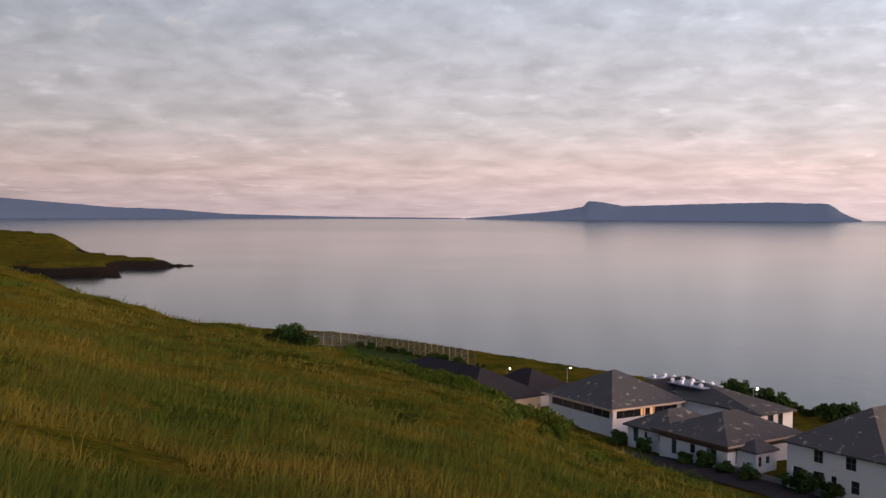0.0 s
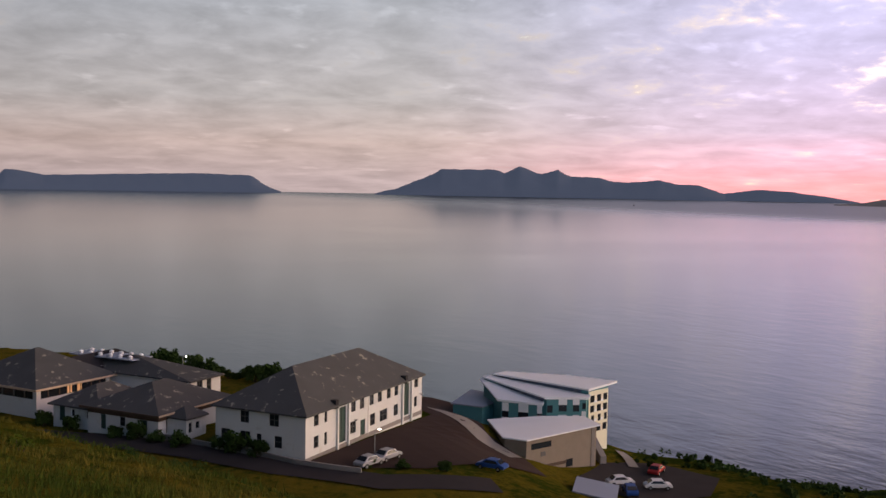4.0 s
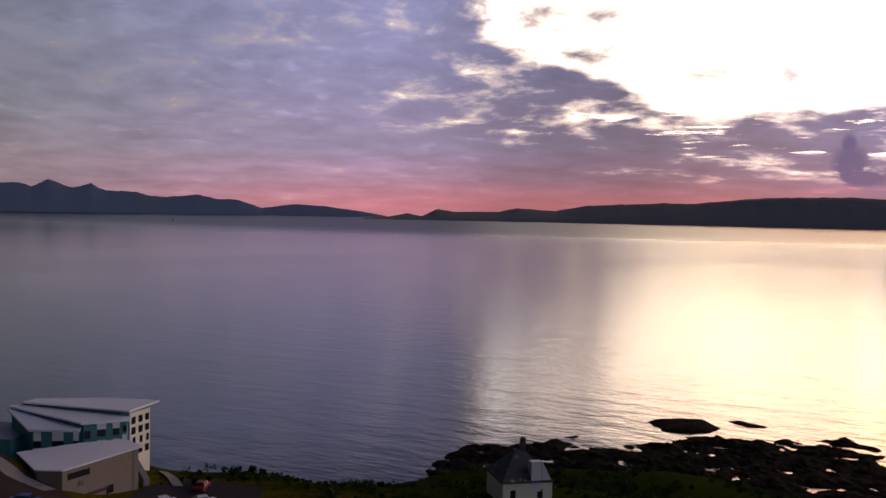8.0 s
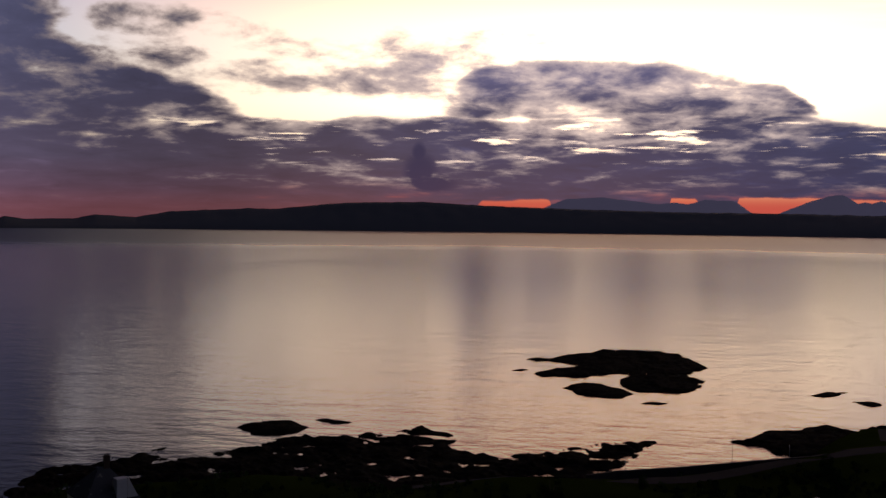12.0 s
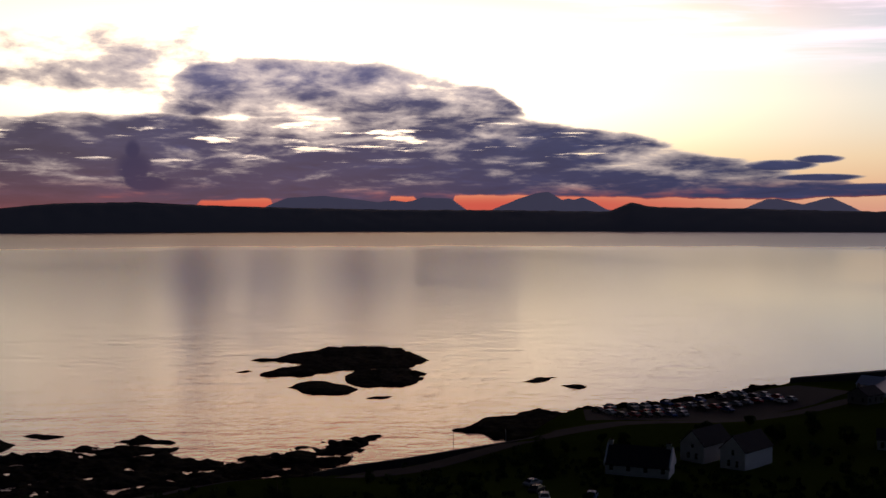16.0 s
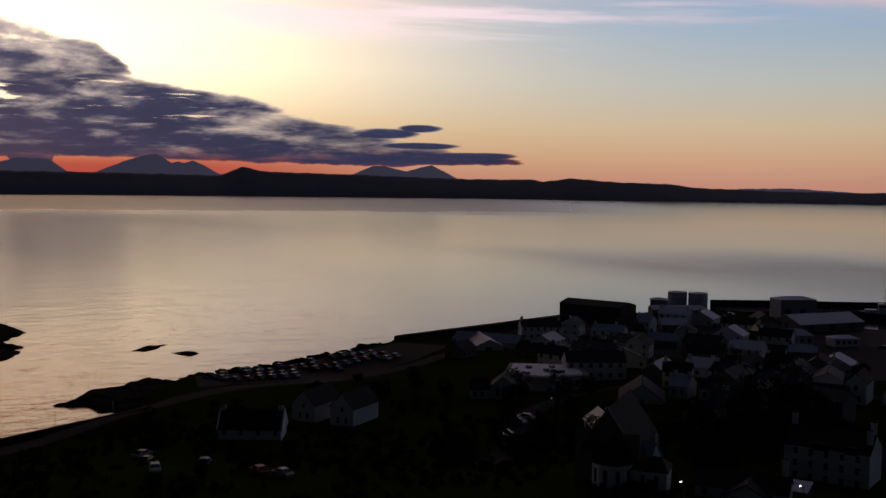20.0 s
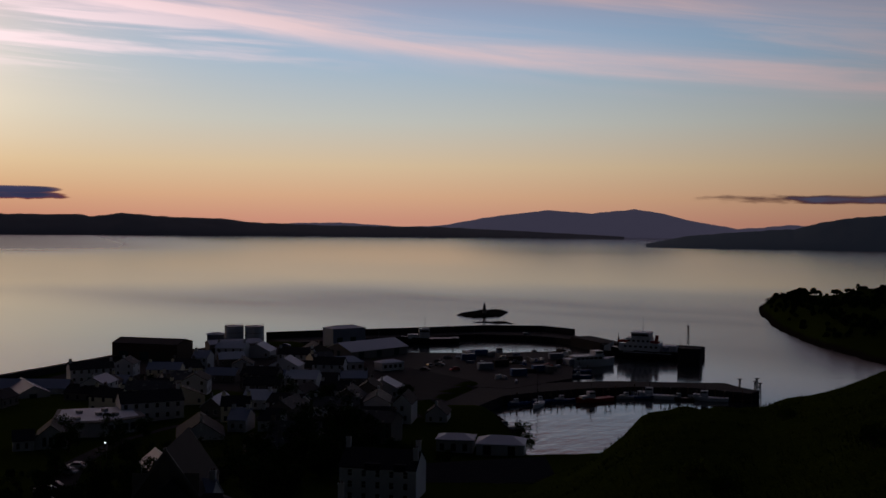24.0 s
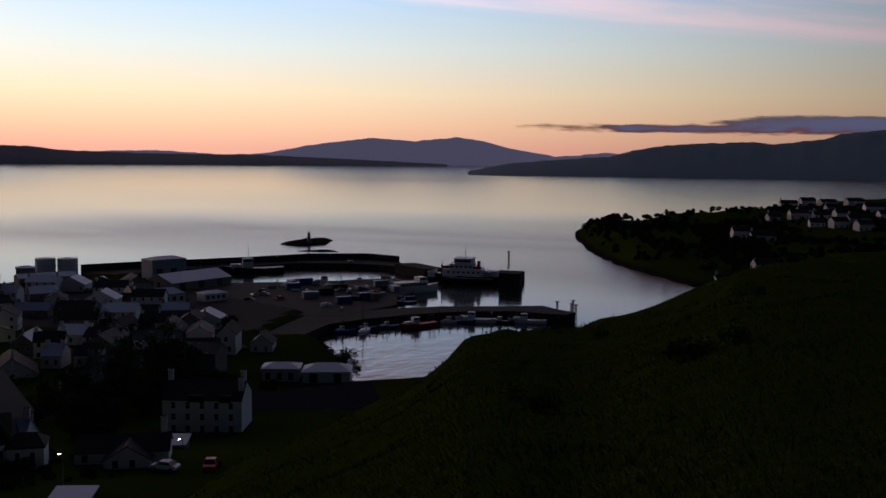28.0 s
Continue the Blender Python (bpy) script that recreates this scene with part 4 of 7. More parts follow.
P1, P2, P2B, P3, P3B, P4 = (97.5, 144.2), (102.2, 138.9), (102.9, 138.7), (108.8, 135.7), (109.9, 136.6), (115.4, 138.1)
HUB = [(99.8, 153.2), (102.3, 154.0), (105.0, 153.4)]
prism("body", [P1, P2, HUB[1], HUB[0]], 11.5, [23.4, 23.3, 25.2, 25.1], TEAL, mod)
prism("body", [P2B, P3, (110.4, 137.2), HUB[1], HUB[0]], 11.5, [24.4, 24.3, 24.5, 25.5, 25.4], TEAL, mod)
prism("body", [P3B, P4, (112.3, 146.0), HUB[2], HUB[1]], 11.5, [25.4, 25.6, 25.9, 26.0, 26.0], TEAL, mod)
ROOFS = [([(96.9, 144.5), (101.9, 138.4), (103.2, 139.9), (100.2, 154.2), (99.2, 153.6)], [23.7, 23.6, 23.9, 25.4, 25.4]),
         ([(102.2, 138.4), (109.0, 135.2), (110.8, 137.0), (102.6, 154.4), (99.7, 153.6)], [24.7, 24.6, 24.9, 25.8, 25.8]),
         ([(109.7, 136.3), (117.9, 138.7), (112.6, 146.3), (104.9, 153.8), (101.6, 153.2)], [25.75, 26.05, 26.3, 26.3, 26.3])]
for poly, tops in ROOFS:
    blade = prism("roof", poly, [t - 0.26 for t in tops], tops, WHITEROOF, mod, "pale metal roof blade")
    for (ax, ay), (cx, cy), za, zc in zip(poly[:2], poly[1:3], tops[:2], tops[1:3]):
        u = Vector((cx - ax, cy - ay)).normalized() * 0.06
        prism("fascia", [(ax, ay), (cx, cy), (cx + u.y, cy - u.x), (ax + u.y, ay - u.x)], [za - 0.34, zc - 0.34, zc - 0.34, za - 0.34], [za + 0.03, zc + 0.03, zc + 0.03, za + 0.03], PANEL_W, blade)
for (a, b, za, zb, zc, zd) in (((99.9, 153.2), (102.5, 139.2), 25.0, 23.6, 25.56, 24.44), ((102.0, 153.4), (109.8, 136.9), 25.5, 24.6, 26.05, 25.5)):
    d = (Vector(b) - Vector(a)).normalized() * 0.12
    strip = prism("clerestory", [a, b, (b[0] - d.y, b[1] + d.x), (a[0] - d.y, a[1] + d.x)], [za, zb, zb, za], [zc, zd, zd, zc], STRIP, mod, "narrow dark blue-grey clerestory glazing")
    for k in range(1, 8):
        f = k / 8
        q, zl, zh = Vector(a).lerp(Vector(b), f), za + (zb - za) * f, zc + (zd - zc) * f
        prism("mullion", [(q.x, q.y), (q.x + d.x * 0.5, q.y + d.y * 0.5), (q.x + d.x * 0.5 + d.y * 0.6, q.y + d.y * 0.5 - d.x * 0.6), (q.x + d.y * 0.6, q.y - d.x * 0.6)], zl, zh, GREYROOF, strip)


def panels(p, q, cells, z_of, mat_of, thick=0.08):
    """Facing panels along a wall from p to q: (start, end, low, high, material)."""
    u = (Vector(q) - Vector(p)).normalized()
    nrm = Vector((u.y, -u.x))
    for a, b, lo, hi, mt in cells:
        c = [Vector(p) + u * a, Vector(p) + u * b]
        prism("window_panel" if mt is GLASS else "panel", [tuple(c[0]), tuple(c[1]), tuple(c[1] + nrm * thick), tuple(c[0] + nrm * thick)], lo, hi, mt, mod)


cells = []
for a, b in ((0.2, 1.3), (3.0, 4.7), (6.2, 7.0)):
    cells += [(a, b, 21.8, 23.2, PANEL_W), (a, b, 20.75, 21.75, GLASS), (a - 0.05, b + 0.05, 20.45, 20.7, PANEL_W)]
panels(P1, P2, cells, None, None)
cells = []
for a, b in ((2.0, 3.4), (4.4, 5.5)):
    cells += [(a, b, 23.3, 24.2, PANEL_W), (a + 0.05, b - 0.05, 22.2, 23.25, GLASS), (a, b, 20.6, 21.6, PANEL_W)]
cells += [(0.1, 1.0, 22.0, 23.2, GLASS), (6.0, 6.6, 22.6, 23.6, GLASS), (5.9, 6.6, 21.2, 22.2, PANEL_W), (6.0, 6.6, 20.1, 21.1, GLASS)]
panels(P2B, P3, cells, None, None)
panels(P3B, P4, [(0.2, 5.7, 13.5, 25.2, CREAM)], None, None)
cells = [(a + (0.35 if zz == 19.9 else 0), a + 1.1, zz, zz + 1.15, GLASS) for a in (0.6, 2.5, 4.3) for zz in (23.3, 21.6, 19.9, 18.2)]
cells += [(a, a + 0.7, zz + 1.2, zz + 1.6, PANEL_W) for a in (1.75, 3.6) for zz in (22.0, 20.4, 18.8)]
panels(P3B, P4, cells, None, None, 0.12)
BR = [(88.8, 130.2), (90.8, 127.2), (106.0, 129.4), (107.0, 134.2), (101.2, 137.2), (92.6, 140.4)]
prism("stone_base", BR, 12, [21.1, 21.1, 21.4, 21.6, 21.6, 21.3], BUFF, mod, "buff stone-clad lower hall")
prism("lower_roof", [(88.4, 130.2), (90.6, 126.8), (106.5, 129.0), (107.3, 134.3), (101.2, 137.5), (92.4, 140.6)], [21.15, 21.15, 21.45, 21.65, 21.65, 21.35], [21.35, 21.35, 21.65, 21.85, 21.85, 21.55], WHITEROOF, mod, "pale flat metal roof")
for p, q, cs in (((90.8, 127.2), (106.0, 129.4), [(1.0, 5.2, 19.6, 20.5, GLASS), (3.0, 4.0, 18.3, 19.0, FRAME), (2.2, 9.5, 16.4, 16.9, WOOD), (8.6, 10.0, 15.8, 17.0, GLASS), (14.2, 15.0, 13.0, 21.2, STONE)]),):
    panels(p, q, cs, None, None)
prism("buttress", [(107.2, 129.6), (108.2, 129.4), (111.4, 137.5), (110.4, 137.9)], 13, [16.2, 16.2, 19.0, 19.0], CONCRETE, mod, "pale sloping buttress wall")

# yards and roads lie a little over the ground
def sheet(name, poly, mat, lift, label, category="road", grid=4.0):
    """A paved surface draped over the ground inside a plan outline."""
    xs, ys = [p[0] for p in poly], [p[1] for p in poly]
    inside = lambda x, y: sum(((ay > y) != (by > y)) and x < (bx_ - ax) * (y - ay) / (by - ay) + ax for (ax, ay), (bx_, by) in zip(poly, poly[1:] + poly[:1])) % 2
    bm = bmesh.new()
    bm.faces.new([bm.verts.new((x, y, 0)) for x, y in poly])
    for axis, vals in ((Vector((1, 0, 0)), xs), (Vector((0, 1, 0)), ys)):
        v = min(vals) + grid
        while v < max(vals):
            bmesh.ops.bisect_plane(bm, geom=bm.verts[:] + bm.edges[:] + bm.faces[:], plane_co=axis * v, plane_no=axis)
            v += grid
    co = np.array([vv.co[:2] for vv in bm.verts])
    for vv, zz in zip(bm.verts, ground_z(co[:, 0], co[:, 1])):
        vv.co.z = zz + lift
    bmesh.ops.recalc_face_normals(bm, faces=bm.faces[:])
    if bm.faces and sum(f.normal.z for f in bm.faces) < 0:
        bmesh.ops.reverse_faces(bm, faces=bm.faces[:])
    return tagged(part(name, bm, mat), label, category, kind="structure")


def band(path, width):
    """Plan outline of a strip along a path."""
    pts = [Vector(p) for p in path]
    left, right = [], []
    for i, p in enumerate(pts):
        d = (pts[min(i + 1, len(pts) - 1)] - pts[max(i - 1, 0)]).normalized()
        left.append(tuple(p + Vector((-d.y, d.x)) * width / 2))
        right.append(tuple(p - Vector((-d.y, d.x)) * width / 2))
    return left + right[::-1]


sheet("pavement_yard", [(53.3, 122.2), (56, 117.5), (66, 114), (88, 118), (90, 126), (88, 134), (92, 144), (94, 154), (99, 160), (92, 172), (84, 160), (82.6, 141.8)], REDTAR, 0.16, "reddish tarmac school yard", "yard", 3.0)
sheet("road_school", band([(22, 160), (32, 147), (42, 134), (49, 121), (58, 111), (72, 107)], 5.5), TARMAC, 0.16, "dark tarmac lane below the school", "road", 3.0)
sheet("pavement_forecourt", band([(88.2, 150), (86.6, 140), (86, 131), (88, 126)], 3.4), CONCRETE, 0.2, "pale curved forecourt kerb", "pavement", 3.0)
sheet("ground_pitch", [(-42, 268), (-21, 271), (5, 241), (-6, 230), (-30, 246)], LEAF, 0.12, "dark green playing field", "pitch", 6.0)
sheet("road_lower_yard", [(96, 122), (108, 130), (118, 128), (120, 116), (110, 108), (98, 110)], TARMAC, 0.16, "dark lower yard beside the modern block", "yard", 3.0)
sheet("pavement_ramp", band([(117.5, 137.0), (114.5, 131.5), (111.5, 126.5)], 1.6), CONCRETE, 0.3, "pale sloping path down the bank", "pavement", 2.0)
gate_hut = thing("gate_hut", 0, 0, 0, 0, "small hut with a pale tilted roof below the yard", "hut")
prism("wall", [(93.2, 117.4), (88.6, 112.4), (92.4, 108.6), (97.0, 113.6)], 12.5, [17.6, 17.6, 16.8, 16.8], STONE, gate_hut)
prism("roof", [(93.2, 117.9), (88.1, 112.4), (92.4, 108.1), (97.5, 113.6)], [17.62, 17.62, 16.82, 16.82], [17.8, 17.8, 17.0, 17.0], GREYROOF, gate_hut)

# ---------------------------------------------------------------- town below the hill
def facing(name, pl, pr, z, W, eave, rise, label, openings=None, **k):
    """A house whose long side runs from pl to pr towards the hill."""
    d = Vector(pr) - Vector(pl)
    return house(name, pl[0], pl[1], z, math.degrees(math.atan2(d.y, d.x)), d.length, W, eave, rise, label, openings=openings, **k)


def gabled(name, pl, pr, z, length, eave, rise, label, openings=None, **k):
    """A house whose gable runs from pl to pr towards the hill; openings key 3 is that gable."""
    d = Vector(pl) - Vector(pr)
    return house(name, pr[0], pr[1], z, math.degrees(math.atan2(d.y, d.x)) - 90, length, d.length, eave, rise, label, openings=openings, **k)


def rows_of(length, count, w, sills, h, margin=0.8):
    gap = (length - 2 * margin - w) / max(1, count - 1)
    return [(margin + i * gap, margin + i * gap + w, s, s + h) for i in range(count) for s in sills]


keeper = facing("shore_house", (137.4, 82.3), (143.4, 76.9), 13.6, 9.0, 3.6, 4.2, "pale harled house with a steep slate roof and chimney", {0: [(1.2, 2.1, 0.9, 2.3), (5.6, 6.5, 0.9, 2.3)]},
                kind="hip", inset=3.4, over=0.15, stacks=[(4.5, 4.4, 9.4)], wall=CREAM, chim_mat=WOOD)
box("chimney_breast", keeper, HARL, 4.6, 6.2, -0.02, 1.6, 2.0, 6.6)
prism("crow_step", [(6.3, 0.0), (7.9, 0.0), (7.9, 0.3), (6.3, 0.3)], 3.4, [6.8, 3.7, 3.7, 6.8], HARL, keeper)
g1 = gabled("white_cottage", (226.0, -64.6), (221.4, -68.4), 6, 11, 4.1, 2.9, "tall white cottage with a dark slate roof", {3: [(1.6, 2.4, 0.8, 2.2), (3.6, 4.4, 0.8, 2.2), (2.6, 3.4, 3.2, 4.6)]}, win="white", group="pair of gabled cottages", roof=DARKROOF)
g2 = gabled("white_cottage", (218.2, -71.0), (213.6, -74.8), 6, 11, 4.4, 2.9, "tall white cottage with a dark slate roof", {3: [(1.6, 2.4, 0.8, 2.2), (3.6, 4.4, 0.8, 2.2), (2.6, 3.4, 3.2, 4.6)]}, win="white", group="pair of gabled cottages", roof=DARKROOF)
croft = facing("white_croft", (210.8, -44.6), (205.4, -56.4), 7, 7.0, 2.3, 3.2, "white croft house with raised gables and a dark roof", {0: rows_of(13.0, 4, 0.9, (0.9,), 1.2)}, roof=DARKROOF, stacks=[(0.5, 3.5, 6.4), (12.4, 3.5, 6.4)], win="white")
for a in (-0.25, 13.0):
    prism("skew", [(a, -0.4), (a + 0.3, -0.4), (a + 0.3, 3.5), (a, 3.5)], 1.8, [2.5, 2.5, 5.9, 5.9], HARL, croft)
    prism("skew", [(a, 3.5), (a + 0.3, 3.5), (a + 0.3, 7.4), (a, 7.4)], 1.8, [5.9, 5.9, 2.5, 2.5], HARL, croft)
shop = thing("flat_roofed_shop", 0, 0, 0, 0, "low white shop with a pale flat roof and arched windows", "shop")
prism("wall", [(240.3, -126.0), (232.8, -135.6), (232.9, -146.5), (247.0, -152.0), (256.0, -136.0)], 3, 9.6, HARL, shop)
prism("parapet", [(240.3, -125.4), (232.2, -135.5), (232.4, -147.0), (247.0, -152.6), (256.6, -136.0)], 9.6, 9.9, CONCRETE, shop)
prism("roof", [(241.0, -127.0), (233.8, -136.0), (233.9, -145.8), (247.0, -151.0), (254.5, -136.0)], 9.9, 10.05, PALEROOF, shop, "pale flat roof with scattered vents")
for i in range(5):
    y0 = -136.8 - 2.0 * i
    prism("window", [(232.75, y0), (232.75, y0 - 1.2), (232.6, y0 - 1.2), (232.6, y0)], 7.0, 8.8, GLASS, shop)
for i, (vx, vy) in enumerate(((238, -131), (240, -138), (244, -142), (237, -141), (246, -136))):
    prism("roof_unit", [(vx, vy), (vx + 1.4, vy), (vx + 1.4, vy - 1.2), (vx, vy - 1.2)], 10.0, 10.8, STEEL, shop)
gabled("white_hall", (228.6, -115.6), (225.0, -121.4), 6.5, 10, 2.9, 2.7, "white gabled hall with three tall windows", {3: [(1.6, 2.4, 0.8, 3.0), (3.0, 3.8, 0.8, 3.6), (4.4, 5.2, 0.8, 3.0)]}, roof=DARKROOF)
facing("white_hall_wing", (229.6, -110.8), (227.6, -115.0), 6.5, 6, 2.8, 1.8, "white side wing with a dark roof", {0: [(0.8, 1.5, 0.8, 2.2), (2.6, 3.3, 0.8, 2.2)]}, roof=DARKROOF)

church = gabled("stone_church", (133.6, -82.2), (126.6, -88.9), 15.0, 16, 4.6, 7.0, "tall grey stone church with a steep dark slate roof", {3: [(4.3, 5.3, 6.0, 8.2)]}, wall=STONE, roof=DARKROOF, over=0.12, category="church")
for a, b in ((0.0, 5.0), (9.7, 4.7)):
    prism("skew", [(-0.25, a), (0.1, a), (0.1, b), (-0.25, b)], [4.3, 4.3, 11.4, 11.4], [5.0, 5.0, 12.0, 12.0], CONCRETE, church, "pale coping stones on the gable")
apse = thing("church_apse", 0, 0, 0, 0, "rounded stone apse with narrow windows and a conical slate roof", "church")
AC, AR = Vector((129.2, -86.0)), 3.1
ring = [(AC.x + AR * math.cos(a), AC.y + AR * math.sin(a)) for a in [2 * math.pi * k / 10 for k in range(10)]]
prism("wall", ring, 11, 19.0, HARL, apse)
bm = bmesh.new()
bmesh.ops.create_cone(bm, cap_ends=True, segments=10, radius1=AR + 0.35, radius2=0.15, depth=3.4, matrix=Matrix.Translation((AC.x, AC.y, 20.72)))
part("roof", bm, DARKROOF, apse)
for k in range(10):
    a = 2 * math.pi * (k + 0.5) / 10
    c, u = Vector((AC.x + (AR * 0.952) * math.cos(a), AC.y + (AR * 0.952) * math.sin(a))), Vector((-math.sin(a), math.cos(a)))
    o = Vector((math.cos(a), math.sin(a))) * 0.05
    prism("window", [tuple(c + u * 0.28), tuple(c - u * 0.28), tuple(c - u * 0.28 + o), tuple(c + u * 0.28 + o)], 16.2, 18.2, GLASS, apse)
facing("church_vestry", (126.4, -87.6), (122.9, -91.2), 15.0, 5, 3.4, 1.5, "low white vestry with a lean slate roof beside the church", {0: [(1.2, 1.8, 1.0, 2.6), (3.2, 3.8, 1.0, 2.6)]}, wall=HARL, category="church", roof=DARKROOF, kind="hip", inset=1.2, over=0.2)
gabled("big_white_gable", (204.6, -137.6), (198.6, -146.4), 7.0, 13, 2.6, 3.6, "large blank white gable with a dark roof", None, roof=DARKROOF, stacks=[(0.4, 5.3, 7.6)])
facing("long_white_terrace", (243.2, -146.4), (237.2, -161.6), 6.5, 8, 5.2, 2.4, "long white terrace with small upper windows", {0: rows_of(16.0, 6, 0.9, (1.0, 3.6), 1.2)}, roof=DARKROOF, stacks=[(15.6, 4, 9.0)])
tenement = facing("three_storey_house", (135.6, -124.6), (123.6, -131.6), 10.6, 8.0, 6.1, 2.6, "three-storey pale harled house with gable chimneys", {0: rows_of(13.9, 5, 0.85, (0.4, 2.5, 4.5), 1.2, 1.5)},
                  wall=HARL, roof=DARKROOF, stacks=[(0.5, 4.0, 10.6), (13.4, 4.0, 10.6), (13.4, 2.0, 9.6)], over=0.2, win="white")
for a, b in ((4.6, 7.4), (9.9, 12.0)):
    box("dormer", tenement, DARKROOF, a, b, -0.1, 3.0, 5.7, 6.9)
cot = facing("garden_cottage", (123.4, -96.6), (113.6, -105.6), 13.6, 6, 2.4, 1.7, "low white cottage with a projecting gable", {0: [(1.0, 1.9, 0.9, 2.0), (9.6, 10.5, 0.9, 2.0)]}, roof=DARKROOF, stacks=[(12.4, 3.2, 6.6)])
gabled("cottage_gable", (118.6, -97.8), (113.8, -102.2), 13.4, 5, 1.9, 2.0, "white projecting cottage gable with two windows", {3: [(1.2, 2.0, 0.8, 2.0), (3.6, 4.4, 0.8, 2.0)]}, roof=DARKROOF)
facing("white_corner_house", (134.0, -86.4), (127.6, -91.2), 13.4, 7, 4.6, 2.8, "white two-storey house with a slate roof", {0: [(5.4, 6.6, 1.2, 2.0)]}, roof=GREYROOF, stacks=[(0.4, 3.5, 8.8), (7.6, 3.5, 8.8)])
pale = thing("pale_roofed_garage", 0, 0, 0, 0, "low garage with a wide pale sheet roof", "garage")
prism("wall", [(105.6, -77.9), (101.8, -80.7), (105.2, -85.6), (109.0, -82.8)], 12, [16.5, 16.5, 17.3, 17.3], HARL, pale)
prism("roof", [(105.7, -77.6), (101.4, -80.7), (105.1, -86.0), (109.4, -82.9)], [16.52, 16.52, 17.32, 17.32], [16.7, 16.7, 17.5, 17.5], PALEROOF, pale)
hut = thing("small_store", 0, 0, 0, 0, "small store with a tilted pale roof", "shed")
prism("wall", [(122.4, -112.4), (119.6, -114.4), (121.4, -117.2), (124.2, -115.2)], 10.5, [13.6, 13.6, 14.4, 14.4], STONE, hut)
prism("roof", [(122.5, -112.0), (119.2, -114.4), (121.3, -117.6), (124.6, -115.2)], [13.62, 13.62, 14.42, 14.42], [13.75, 13.75, 14.55, 14.55], PALEROOF, hut)
gabled("tall_white_house", (198.2, -201.6), (194.0, -204.4), 5, 10, 5.6, 2.4, "tall narrow white house with a dark roof", {3: [(1.2, 2.0, 0.9, 2.3), (3.0, 3.8, 0.9, 2.3), (2.1, 2.9, 3.6, 4.9)]}, roof=DARKROOF)
facing("quay_store", (170.6, -188.8), (163.2, -193.9), 3.4, 7, 3.4, 1.0, "grey quayside store with a low roof", {0: [(0.8, 2.0, 0.6, 2.4), (3.6, 4.8, 0.6, 2.4), (6.4, 7.6, 0.6, 2.4)]}, roof=GREYROOF, kind="hip", inset=2.6, wall=HARL)
facing("ice_store", (161.7, -193.4), (152.2, -200.0), 3.4, 8, 2.9, 1.5, "quayside shed with a pale sheet roof", {0: [(1.6, 3.6, 0.2, 2.5), (7.6, 9.4, 0.2, 2.5)]}, roof=PALEROOF, kind="hip", inset=3.2, wall=HARL)

facing("boat_shed", (131.6, -141.5), (117.0, -164.5), 7.6, 14, 2.4, 3.2, "large shed with a broad dark slate roof", {0: [(4, 7, 0.1, 2.8, "door"), (14, 17, 0.1, 2.8, "door")]}, wall=STONE, roof=DARKROOF, category="shed", stacks=[(0.6, 7.0, 7.0)])
gabled("slipway_cottage", (193.5, -209.6), (188.6, -213.0), 4.4, 9, 2.8, 2.4, "white cottage with a gable to the slipway", {3: [(1.0, 1.8, 0.9, 2.1), (3.8, 4.6, 0.9, 2.1)]}, roof=DARKROOF, stacks=[(0.4, 3.0, 6.4)], win="white")
facing("skylit_hall", (178.0, -142.0), (169.0, -148.6), 9.0, 9, 3.2, 3.6, "hall with a row of roof lights in its dark slates", {0: rows_of(11.0, 4, 0.9, (0.9,), 1.3)}, roof=SLATE, wall=STONE, stacks=[(0.5, 4.5, 8.0)])
for pl, pr, L0 in (((309.0, -151.0), (306.6, -160.0), 20.0), ((309.6, -167.0), (315.4, -173.4), 24.0)):
    shed = gabled("workshop_shed", pl, pr, 3.4, L0, 2.4, 2.2, "low pale gabled workshop with a row of roof lights", {3: [(3.2, 5.4, 0.1, 2.2, "door")]}, roof=GREYROOF, wall=HARL, category="shed", group="low workshops by the sea wall")
    for k in range(6):
        box("roof_light", shed, PALEROOF, 2.5 + 3.0 * k, 3.7 + 3.0 * k, 1.9, 2.6, 3.55, 3.75)
# the rest of the town: pairs of corners facing the hill, and the ground there
FILL = [(276.2, -209.7, 266.3, -216.8, 5), (261.6, -216.2, 253.1, -222.3, 5), (289.7, -232.5, 281.3, -238.6, 4.5), (283.7, -247.2, 274.6, -253.8, 4), (346.7, -250.8, 337.4, -257.8, 4),
        (344.1, -262.9, 335.4, -269.4, 4), (316.4, -257.9, 305.6, -265.9, 4), (325.9, -225.4, 321.2, -228.8, 4), (238.1, -229.2, 228.9, -235.8, 4), (244.5, -215.8, 237.0, -221.2, 5),
        (237.6, -181.1, 231.4, -185.5, 6), (233.2, -164.1, 228.6, -167.4, 7), (205.2, -152.1, 201.5, -154.7, 8.4), (201.4, -158.2, 197.2, -161.1, 8)]
FILL += [(226.3, -205.2, 219.7, -209.9, 5), (317.5, -212.0, 314.0, -221.9, 4), (277.9, -176.0, 275.2, -183.5, 5), (257.5, -166.2, 252.7, -179.3, 5.5), (291.2, -191.3, 288.0, -200.2, 4.5), (329.6, -240.4, 325.1, -249.1, 4),
         (314.5, -271.6, 310.1, -280.2, 3.6), (293.7, -257.0, 290.8, -264.9, 3.8), (172.1, -134.4, 169.5, -141.0, 9.4), (161.1, -103.0, 159.2, -107.9, 11.4), (331.5, -180.3, 326.6, -194.1, 3.4)]
rnd = random.Random(7)
